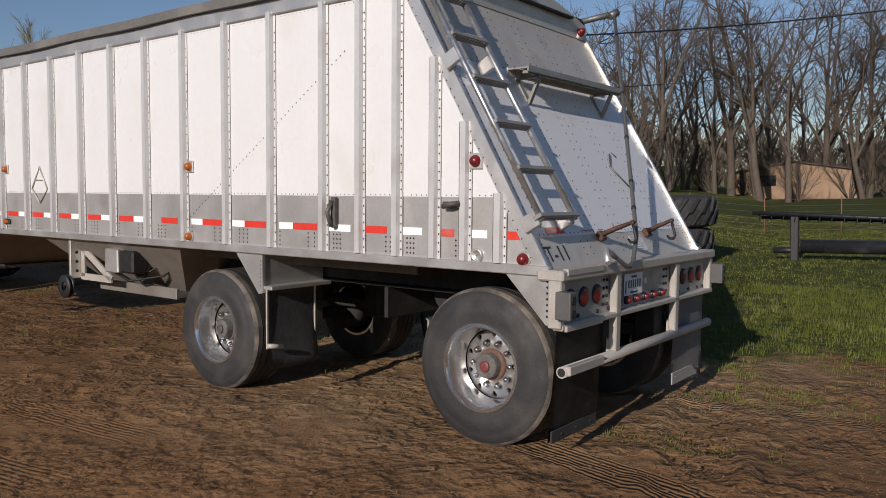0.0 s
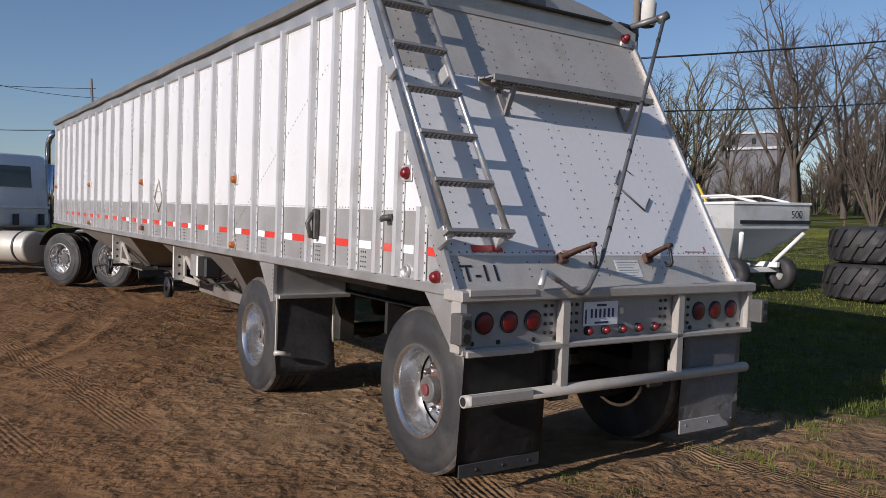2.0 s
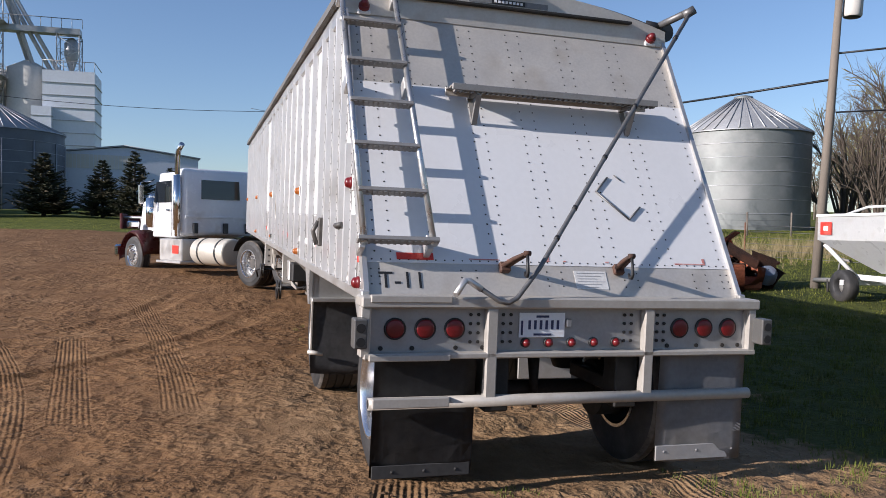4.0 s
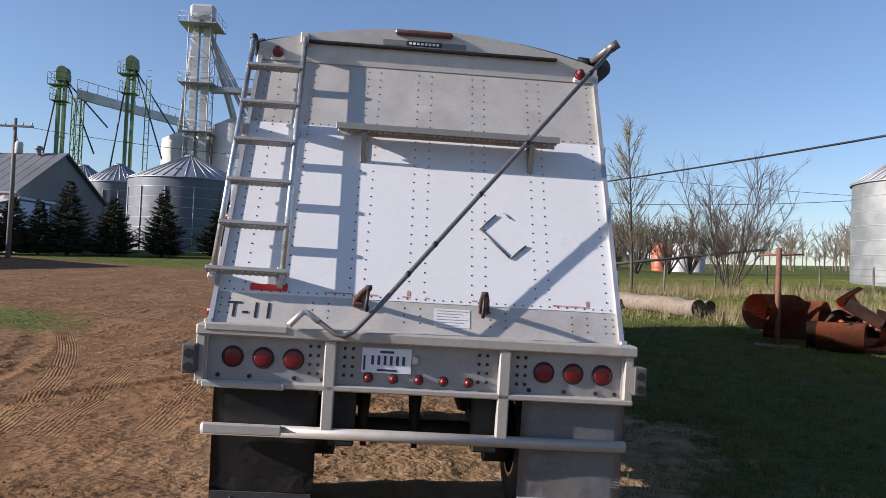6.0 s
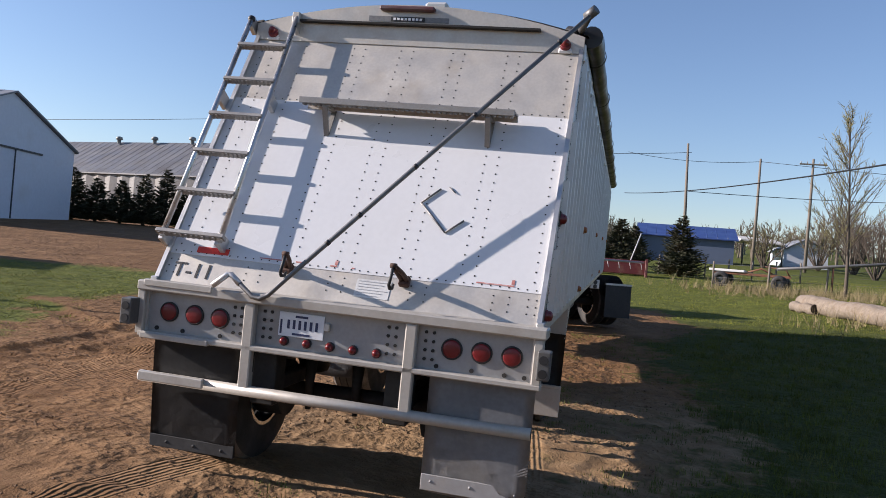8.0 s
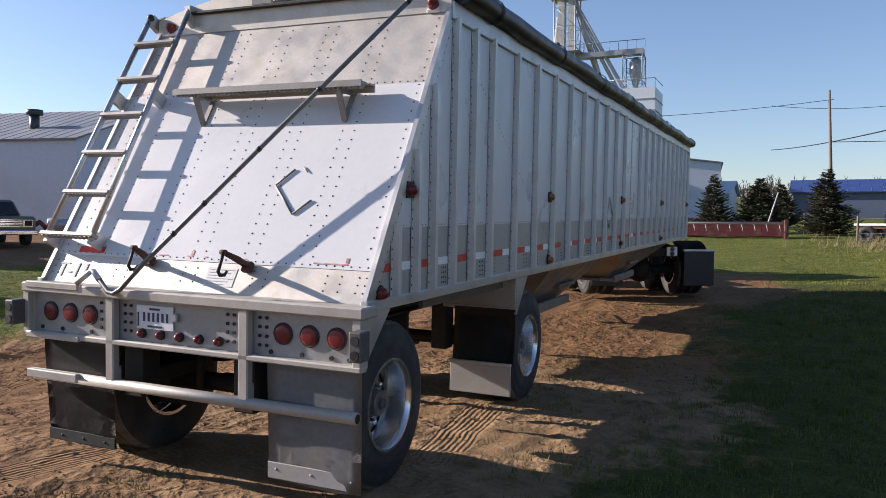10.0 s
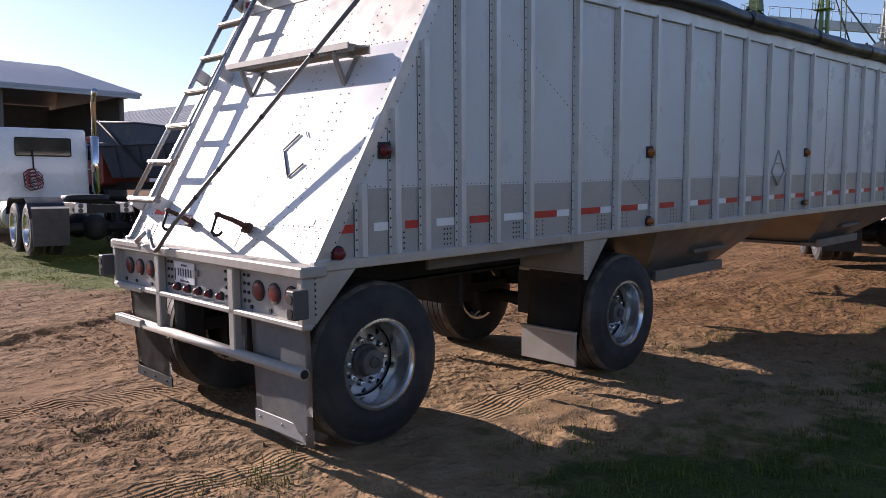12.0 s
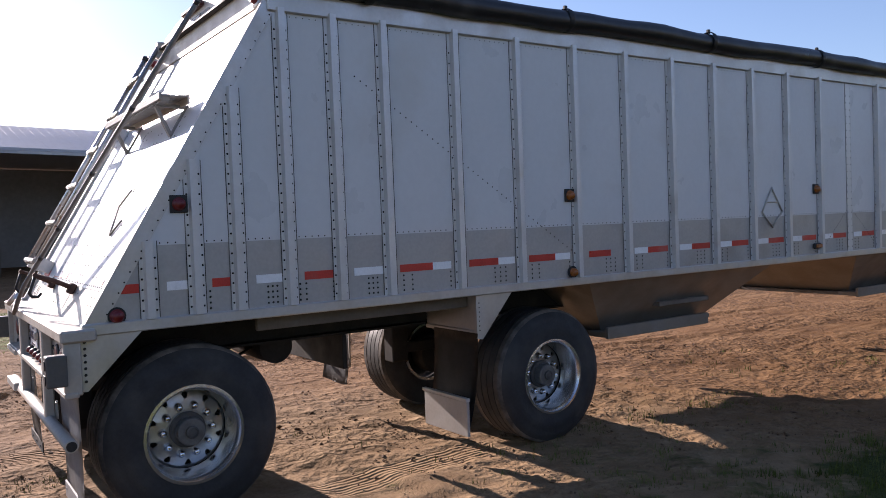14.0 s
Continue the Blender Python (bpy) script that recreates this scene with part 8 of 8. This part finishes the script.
box(bm, L2 - 1.2, L2 - 0.6, -W2 - 0.036, -W2 - 0.031, zm + 0.28, zm + 0.36)
part("faded_sign", bm, mat("faded_print", (0.5, 0.5, 0.48), 0.5), wagon)
bm = B()
for a, b in (((-1.3, -0.5, 0.62), (-1.75, -0.95, zm)), ((-1.3, 0.5, 0.62), (-1.75, 0.95, zm)), ((1.3, -0.5, 0.62), (1.75, -0.95, zm)), ((1.3, 0.5, 0.62), (1.75, 0.95, zm))):
    tube(bm, [a, b], 0.05, 6)
box(bm, -1.5, 1.5, -0.5, -0.4, 0.52, 0.64, 0.01)
box(bm, -1.5, 1.5, 0.4, 0.5, 0.52, 0.64, 0.01)
for x in (-1.2, 1.2):
    box(bm, x - 0.06, x + 0.06, -0.9, 0.9, 0.40, 0.52, 0.01)
part("running_gear", bm, WAG_WHITE, wagon)
bm = B()
tube(bm, [(-1.4, 0, 0.5), (-2.6, 0, 0.42), (-3.7, 0.1, 0.36)], 0.06, 8)
tube(bm, [(-1.4, -0.4, 0.5), (-2.6, 0, 0.42)], 0.04, 6)
tube(bm, [(-1.4, 0.4, 0.5), (-2.6, 0, 0.42)], 0.04, 6)
tube(bm, [(-2.5, -0.1, 0.45), (-2.3, -0.15, 0.95), (-2.0, -0.1, 0.9)], 0.035, 6)
part("tongue", bm, RIM_GREY, wagon)
bm = B()
tube(bm, [(-3.0, 0, 0.42), (-3.0, 0, -0.02)], 0.035, 8)
part("jack", bm, FRAME, wagon)
bm = B()
tube(bm, [(-0.3, 0.2, zt - 0.2), (-0.7, 0.1, zt + 0.55)], 0.035, 6)
part("yellow_handle", bm, mat("yellow_paint", (0.6, 0.42, 0.04), 0.4), wagon)
bm = B()
for s_ in (-1, 1):
    tube(bm, [(-L2, s_ * 0.5, zt + 0.05), (-0.9, s_ * 0.5, zt + 0.22), (0.9, s_ * 0.5, zt + 0.22), (L2, s_ * 0.5, zt + 0.05)], 0.03, 6)
part("roof_bow", bm, WAG_WHITE, wagon)
bm = B()
lathe(bm, [(0.16, -0.13), (0.20, -0.15), (0.33, -0.14), (0.37, -0.09), (0.37, 0.09), (0.33, 0.14), (0.20, 0.15), (0.16, 0.13)], "y", 28, closed=True)
bmesh.ops.recalc_face_normals(bm, faces=bm.faces[:])
tyre_small = bpy.data.meshes.new("tyre")
bm.to_mesh(tyre_small), bm.free()
bm = B()
rr = lathe(bm, [(0.19, -0.12), (0.18, 0.0), (0.10, 0.03), (0.05, 0.06)], "y", 20)
disc(bm, rr[-1])
rim_small = bpy.data.meshes.new("rim")
bm.to_mesh(rim_small), bm.free()


def small_wheel(parent, p, s=1.0):
    w = new("wheel")
    w.parent = parent
    w.matrix_basis = Matrix.Translation(p) @ Matrix.Diagonal((s, s, s, 1)) @ (Matrix.Rotation(math.pi, 4, "Z") if p[1] < 0 else Matrix.Identity(4))
    part_of("tyre", tyre_small, TYRE, w)
    part_of("rim", rim_small, RIM_GREY, w)


for x in (-1.35, 1.35):
    for y in (-0.72, 0.72):
        small_wheel(wagon, (x, y, 0.37))

# running gear without a box, out on the grass
gear = thing("wagon_running_gear", turned(7.9, 35.6, 0.97, -0.25), "bare farm wagon running gear on four tyres", "wagon")
bm = B()
box(bm, -1.7, 1.7, -0.55, -0.45, 0.62, 0.74, 0.01)
box(bm, -1.7, 1.7, 0.45, 0.55, 0.62, 0.74, 0.01)
for x in (-1.3, 1.3):
    box(bm, x - 0.07, x + 0.07, -0.85, 0.85, 0.40, 0.62, 0.01)
tube(bm, [(1.3, 0, 0.6), (0.4, 0, 1.0), (-0.3, 0, 0.75)], 0.05, 6)
tube(bm, [(1.0, -0.5, 0.7), (0.6, -0.5, 1.1), (1.5, -0.5, 1.05), (1.7, -0.5, 0.7)], 0.04, 6)
part("frame", bm, RUST, gear)
bm = B()
box(bm, -1.9, -0.3, -0.62, 0.62, 0.75, 0.86, 0.01)
part("deck_board", bm, WAG_WHITE, gear)
for x in (-1.3, 1.3):
    for y in (-0.95, 0.95):
        small_wheel(gear, (x, y, 0.37))

# felled logs
LOG = mat("pale_weathered_log", (0.235, 0.19, 0.145), 0.9, var=0.32, scale=2.5, fine=18, stretch=(0.5, 3, 3), dirt=(0.16, 0.11, 0.07), dirt_amount=0.35, bump=0.02, bump_scale=5)
LOG_END = mat("dark_cut_end", (0.05, 0.035, 0.025), 0.95, var=0.3, scale=6, fine=30)
for p, q, r, lb in (((7.65, 23.2), (9.1, 18.4), 0.27, "thick pale weathered log on grass"), ((8.05, 23.6), (9.65, 18.9), 0.24, "pale weathered log beside a thicker one"), ((7.3, 22.9), (7.75, 21.9), 0.16, "short pale log stub on grass")):
    a, b = Vector((*p, height(*p) + r)), Vector((*q, height(*q) + r))
    t = thing("log", Matrix.Translation(a), lb, "log", "felled logs")
    bm = B()
    pts = [(b - a) * (k / 10) + Vector((0, 0, 0.03 * math.sin(k * 1.3))) for k in range(11)]
    tube(bm, pts, [r * (1 + 0.06 * math.sin(k * 2.1)) for k in range(11)], 16, False)
    part("trunk", bm, LOG, t)
    for e, s_ in ((pts[0], -1), (pts[-1], 1)):
        bm = B()
        d = (b - a).normalized() * s_
        tube(bm, [e - d * 0.02, e + d * 0.01], r * 0.97, 16)
        part("cut_end", bm, LOG_END, t)

# rusty culvert pieces, drums and scrap
RUST_RED = mat("rust_red_steel", (0.34, 0.095, 0.040), 0.75, var=0.3, scale=2.5, fine=25, dirt=(0.10, 0.045, 0.03), dirt_amount=0.5, dirt_scale=2)
RUST_DARK = mat("dark_rusted_scrap", (0.06, 0.032, 0.024), 0.85, var=0.35, scale=3, fine=30, dirt=(0.18, 0.07, 0.04), dirt_amount=0.4)


def shell(name, m, r, length, sweep, start, material, label, category="scrap pipe"):
    bm = B()
    lathe(bm, [(r, -length / 2), (r, length / 2)], "x", 28, start=start, sweep=sweep)
    bmesh.ops.solidify(bm, geom=bm.faces[:], thickness=0.03)
    ob = part(name, bm, material)
    ob.matrix_basis = m
    tagged(ob, label, category, "rusty scrap heap")
    return ob


shell("culvert_pipe", turned(8.35, 12.15, 0.93, 0.36, 0.72), 0.39, 1.15, 2 * math.pi, 0, RUST_RED, "short rust-red steel culvert pipe")
shell("culvert_half", turned(9.15, 12.6, 0.75, -0.66, 0.12), 0.84, 1.1, math.pi * 1.02, -0.05, RUST_RED, "large curved rust-red half pipe")
shell("drum", turned(9.25, 11.05, 0.8, -0.6, 0.30), 0.32, 0.9, 2 * math.pi, 0, RUST_RED, "rust-brown steel drum on grass", "drum")
shell("drum", turned(10.2, 11.6, 0.4, 0.9, 0.36), 0.36, 0.9, 2 * math.pi, 0, RUST_DARK, "dark rusted drum lying on scrap", "drum")
rs_ = random.Random(23)
for k, (x, y, up, r, ln, sw) in enumerate(((9.75, 11.3, 0.62, 0.34, 0.8, 3.6), (9.95, 11.0, 0.40, 0.30, 0.7, 4.2), (9.5, 11.4, 0.35, 0.42, 0.6, 3.0), (10.3, 11.2, 0.55, 0.30, 0.6, 4.6), (9.75, 11.45, 1.02, 0.24, 0.5, 4.0),
                                           (9.3, 11.6, 0.30, 0.36, 0.9, 2.6), (10.5, 11.3, 0.28, 0.34, 0.8, 3.4), (8.15, 11.9, 0.12, 0.5, 1.2, 1.6), (8.6, 11.75, 0.10, 0.6, 1.3, 1.4))):
    m = Matrix.Translation((x, y, height(x, y) + up)) @ Matrix.Rotation(rs_.uniform(0, 6.28), 4, "Z") @ Matrix.Rotation(rs_.uniform(-0.6, 0.6), 4, "Y")
    shell("scrap_sheet", m, r, ln, sw, rs_.uniform(0, 6.28) if k < 7 else 4.0, RUST_DARK if k % 3 != 1 else RUST_RED, "curved rusty sheet-iron scrap on the heap", "scrap")
for k in range(7):
    x, y = 9.1 + rs_.uniform(0, 1.5), 10.9 + rs_.uniform(0, 0.8)
    t = thing("scrap_iron", ground_pose(x, y, rs_.uniform(0, 360)), "rusty bent scrap iron piece on the heap", "scrap", "rusty scrap heap")
    bm = B()
    pts = [Vector((rs_.uniform(-0.35, 0.35), rs_.uniform(-0.35, 0.35), max(0.05, 0.08 + 0.2 * j + rs_.uniform(-0.1, 0.1)))) for j in range(4)]
    tube(bm, pts, [0.05, 0.10, 0.08, 0.04], 7)
    box(bm, -0.3, 0.25, -0.2, 0.2, 0.0, rs_.uniform(0.2, 0.45), 0.06)
    part("bar", bm, RUST_DARK if k % 3 else RUST_RED, t)
bm = B()
lathe(bm, [(0.02, 0.40), (0.22, 0.37), (0.32, 0.26), (0.36, 0.0)], "z", 18)
bmesh.ops.solidify(bm, geom=bm.faces[:], thickness=0.015)
ob = part("enamel_tub", bm, mat("pale_blue_enamel", (0.26, 0.31, 0.40), 0.35, var=0.15, scale=3, dirt=(0.2, 0.1, 0.06), dirt_amount=0.4), None, "", True)
ob.matrix_basis = ground_pose(10.35, 11.0, 20) @ Matrix.Translation((0, 0, 0.30)) @ Matrix.Rotation(0.9, 4, "X") @ Matrix.Scale(0.7, 4)
tagged(ob, "pale blue upturned tub on the scrap heap", "tub", "rusty scrap heap")
stand = thing("pipe_stand", turned(8.2, 11.72, 0.9, -0.4), "rusty steel post on a flat base with cross arm", "stand")
bm = B()
tube(bm, [(0, 0, 0), (0, 0, 2.15)], 0.06, 10)
part("post", bm, RUST, stand)
bm = B()
tube(bm, [(-0.4, 0, 1.98), (0.5, 0, 2.02)], 0.025, 6)
part("arm", bm, RUST, stand)
bm = B()
box(bm, -0.45, 0.45, -0.35, 0.35, 0.0, 0.05, 0.01)
part("base", bm, RUST, stand)
# long pipe rail beyond
irr = thing("irrigation_pipe", turned(10.5, 33.5, 0.97, 0.22), "long grey irrigation pipe on low supports", "pipe")
bm = B()
tube(bm, [(-2, 0, 1.0), (9, 0, 2.4)], 0.07, 8)
part("pipe", bm, GALV, irr)
for x, z in ((0.5, 1.3), (7.5, 2.2)):
    bm = B()
    tube(bm, [(x, 0, -0.1), (x, 0, z)], 0.05, 6)
    part("support", bm, RUST, irr)

# black implement with a boom and a roller
impl = thing("tillage_implement", turned(13.7, 2.30, 0.1, -0.995, -0.05) @ Matrix.Scale(0.9, 4), "black rusty farm implement with long boom and roller", "implement")
bm = B()
tube(bm, [(-0.9, 0, 1.28), (2.2, 0.1, 1.12), (6.5, 0.2, 0.98)], 0.06, 6)
tube(bm, [(-0.7, 0.25, 1.15), (6.5, 0.4, 0.92)], 0.05, 6)
for k in range(26):
    x = -0.8 + k * 0.28
    tube(bm, [(x, 0.0, 1.24 - 0.04 * x), (x + 0.1, 0.3, 1.08 - 0.04 * x)], 0.022, 4)
    tube(bm, [(x + 0.1, 0, 1.2 - 0.04 * x), (x + 0.06, -0.02, 1.06 - 0.04 * x)], 0.014, 4)
part("boom", bm, BLACK, impl)
bm = B()
tube(bm, [(0.25, 0.1, 0.42), (6.8, 0.1, 0.40)], 0.17, 16)
part("roller", bm, TARP, impl, "black roller")
for x in (0.1, 4.8):
    bm = B()
    box(bm, x - 0.1, x + 0.1, 0.02, 0.2, -0.05, 1.2, 0.02)
    tube(bm, [(x - 0.5, 0.1, 0.3), (x + 0.2, 0.1, 0.32)], 0.08, 8)
    part("leg", bm, BLACK, impl)

# red combine header beyond the grass
HEAD_RED = mat("dull_red_header_paint", (0.11, 0.016, 0.018), 0.5, var=0.15, scale=2, fine=12, dirt=(0.2, 0.14, 0.1), dirt_amount=0.25)
header = thing("combine_header", turned(-6.5, 41.0, 1.0, -0.03, -0.38), "long dull red combine header on the grass", "implement")
bm = B()
box(bm, 0, 9.6, 0, 0.9, 0.25, 1.05, 0.04)
part("body", bm, HEAD_RED, header)
bm = B()
box(bm, -0.1, 0.05, -0.9, 1.0, 0.1, 1.15, 0.03)
part("end_panel", bm, HEAD_RED, header)
bm = B()
box(bm, 9.55, 9.7, -0.9, 1.0, 0.1, 1.15, 0.03)
part("end_panel", bm, HEAD_RED, header)
bm = B()
tube(bm, [(0.1, -0.7, 0.95), (9.5, -0.7, 0.95)], 0.06, 8)
for k in range(16):
    tube(bm, [(0.3 + k * 0.6, -0.7, 0.95), (0.4 + k * 0.6, -0.95, 0.55)], 0.02, 4)
part("reel", bm, ROOF_STEEL, header)
bm = B()
box(bm, 1.4, 3.4, -0.06, 0.0, 0.35, 0.8)
part("opening", bm, FRAME, header)
bm = B()
tube(bm, [(8.6, 0.4, 0.6), (9.2, 0.3, 2.6)], 0.035, 5)
part("stick", bm, LEG_WHITE, header)

# fences
def fence(p, q, n, h, post_mat, label, wires=4):
    t = thing("wire_fence", Matrix.Identity(4), label, "fence", "fences")
    a, b = Vector((*p, 0)), Vector((*q, 0))
    tops = []
    for k in range(n + 1):
        u = a.lerp(b, k / n)
        z = height(u.x, u.y)
        tops.append(Vector((u.x, u.y, z)))
        bm = B()
        tube(bm, [(u.x, u.y, z - 0.2), (u.x + 0.03 * math.sin(k * 7), u.y, z + h)], 0.05 if post_mat is WOOD_POLE else 0.025, 5)
        part("fence_post", bm, post_mat, t)
    for j in range(wires):
        bm = B()
        tube(bm, [v + Vector((0, 0, h * (j + 0.6) / wires)) for v in tops], 0.007, 3)
        part("fence_wire", bm, GALV, t)
    return t


fence((6.0, 34.5), (44.0, 27.0), 16, 1.25, WOOD_POLE, "old wire fence on wooden posts through dry grass")
fence((15.5, 18.5), (33.0, -12.0), 14, 1.25, RUST, "sagging wire fence on thin steel posts", 6)
fence((4.0, 45.5), (12.0, 45.0), 6, 1.2, WOOD_POLE, "short run of weathered fence posts", 2)

# parked trucks on the far side of the yard
build_tractor(turned(-13.1, 3.98, 0.0, 1.0, 0.1) @ Matrix.Rotation(radians(-6.5), 4, "Z") @ Matrix.Scale(1.1, 4), "parked white day-cab road tractor seen from behind", False, CAB_WHITE)
RED_TRUCK = mat("orange_red_truck_paint", (0.30, 0.05, 0.03), 0.4, var=0.12, scale=2, fine=15, dirt=(0.2, 0.12, 0.08), dirt_amount=0.25)
DUMP_GREY = mat("grey_blue_dump_steel", (0.055, 0.065, 0.085), 0.55, var=0.12, scale=1.5, fine=12, dirt=(0.12, 0.11, 0.10), dirt_amount=0.2)
dump = thing("dump_truck", turned(-27.9, 9.9, 0.951, 0.309, 0.1) @ Matrix.Scale(1.15, 4), "parked orange-red truck with grey dump body", "truck")
bm = B()
hexa(bm, [(1.9, -0.95, 1.15), (5.9, -0.95, 1.15), (5.9, 0.95, 1.15), (1.9, 0.95, 1.15), (1.6, -1.2, 2.2), (6.1, -1.2, 2.2), (6.1, 1.2, 2.2), (1.6, 1.2, 2.2)])
body = part("dump_body", bm, DUMP_GREY, dump)
for s_ in (-1, 1):
    for k in range(4):
        bm = B()
        x = 2.3 + k * 1.1
        hexa(bm, [(x, s_ * 0.95, 1.15), (x + 0.1, s_ * 0.95, 1.15), (x + 0.1, s_ * 1.02, 1.15), (x, s_ * 1.02, 1.15), (x, s_ * 1.15, 2.2), (x + 0.1, s_ * 1.15, 2.2), (x + 0.1, s_ * 1.26, 2.2), (x, s_ * 1.26, 2.2)])
        part("body_stake", bm, DUMP_GREY, body)
    bm = B()
    box(bm, 1.55, 6.15, s_ * 1.14, s_ * 1.27, 2.16, 2.30, 0.02)
    part("body_rail", bm, DUMP_GREY, body)
    # raised side boards, falling towards the tailgate
    bm = B()
    prism(bm, [(1.6, 2.30), (6.0, 2.30), (6.0, 2.52), (3.4, 2.86), (1.6, 2.96)], "y", s_ * 1.15, s_ * 1.21)
    part("side_board", bm, DUMP_GREY, body)
    bm = B()
    tube(bm, [(1.6, s_ * 1.22, 2.98), (3.4, s_ * 1.22, 2.88), (6.0, s_ * 1.22, 2.54)], 0.035, 6)
    part("board_rail", bm, DUMP_GREY, body)
bm = B()
box(bm, 1.5, 1.62, -1.2, 1.2, 2.2, 3.05, 0.01)
part("headboard", bm, DUMP_GREY, body)
bm = B()
box(bm, 6.06, 6.16, -1.12, 1.12, 1.2, 2.5, 0.01)
tg = part("tailgate", bm, DUMP_GREY, body)
for k in range(4):
    bm = B()
    box(bm, 6.165, 6.22, -1.05 + k * 0.66, -0.93 + k * 0.66, 1.22, 2.46, 0.01)
    part("tailgate_rib", bm, DUMP_GREY, tg)
bm = B()
box(bm, -0.2, 1.5, -1.05, 1.05, 0.9, 2.55, 0.08)
part("cab", bm, RED_TRUCK, dump)
bm = B()
box(bm, -1.9, -0.2, -0.75, 0.75, 0.8, 1.75, 0.12)
part("hood", bm, RED_TRUCK, dump)
bm = B()
box(bm, 0.1, 1.1, -1.07, 1.07, 1.75, 2.35, 0.02)
part("side_window", bm, GLASS_DARK, dump)
bm = B()
box(bm, -1.8, 6.6, -0.45, 0.45, 0.75, 1.0, 0.01)
part("frame", bm, FRAME, dump)
bm = B()
tube(bm, [(1.7, -1.28, 3.0), (3.9, -1.3, 1.3)], 0.04, 6)
part("tarp_arm", bm, FRAME, dump)
for x in (-1.2, 4.6, 5.8):
    for sd in (-1, 1):
        wheel(dump, Matrix.Translation((x, sd * 0.98, 0.503)) @ Matrix.Rotation(sd * math.pi / 2, 4, "Z"), True)
# old pickup by the shed
pick = thing("pickup_truck", turned(-25.6, 17.3, 0.93, -0.36), "old tan pickup truck parked by the shed", "pickup")
PICK = mat("old_tan_paint", (0.15, 0.135, 0.10), 0.4, var=0.1, scale=2, fine=12, dirt=(0.2, 0.15, 0.1), dirt_amount=0.3)
bm = B()
box(bm, -2.6, 2.6, -0.98, 0.98, 0.55, 1.12, 0.08)
part("body", bm, PICK, pick)
bm = B()
v = hexa(bm, [(-0.6, -0.9, 1.12), (1.2, -0.9, 1.12), (1.2, 0.9, 1.12), (-0.6, 0.9, 1.12), (-0.45, -0.75, 1.78), (0.6, -0.75, 1.78), (0.6, 0.75, 1.78), (-0.45, 0.75, 1.78)])
bmesh.ops.bevel(bm, geom=list({e for q in v for e in q.link_edges}), offset=0.06, segments=2, affect="EDGES")
pc = part("cab", bm, PICK, pick)
bm = B()
hexa(bm, [(1.14, -0.78, 1.2), (1.20, -0.78, 1.2), (1.20, 0.78, 1.2), (1.14, 0.78, 1.2), (0.62, -0.68, 1.7), (0.68, -0.68, 1.7), (0.68, 0.68, 1.7), (0.62, 0.68, 1.7)])
part("windscreen", bm, GLASS_DARK, pc)
bm = B()
box(bm, 2.58, 2.64, -0.85, 0.85, 0.72, 1.0, 0.01)
gr = part("grille", bm, CHROME, pick)
bm = B()
for k in range(4):
    box(bm, 2.64, 2.65, -0.5, 0.5, 0.75 + 0.06 * k, 0.78 + 0.06 * k)
part("grille_slot", bm, BLACK, gr)
for s_ in (-1, 1):
    bm = B()
    box(bm, 2.63, 2.66, s_ * 0.56, s_ * 0.82, 0.76, 0.96, 0.01)
    part("headlight", bm, GLASS_DARK, gr)
bm = B()
box(bm, 2.6, 2.75, -1.0, 1.0, 0.42, 0.6, 0.03)
part("bumper", bm, CHROME, pick)
for x in (-1.6, 1.6):
    for y in (-0.9, 0.9):
        small_wheel(pick, (x, y, 0.37))
tank_ = thing("water_tank", turned(-29.2, 23.7, 0.6, 0.8, 0.25) @ Matrix.Scale(0.62, 4), "small pale drum tank lying by the shed", "tank")
bm = B()
rr = lathe(bm, [(0.3, -0.9), (0.5, -0.85), (0.5, 0.85), (0.3, 0.9)], "x", 20, (0, 0, 0.5))
disc(bm, rr[0]), disc(bm, rr[-1], True)
bmesh.ops.recalc_face_normals(bm, faces=bm.faces[:])
part("shell", bm, ROOF_STEEL, tank_)
bm = B()
tube(bm, [(-2.2, 0, 0.2), (-1.4, 0.1, 0.7), (-0.9, 0, 0.2)], 0.22, 10)
part("heap", bm, HEAD_RED, tank_)
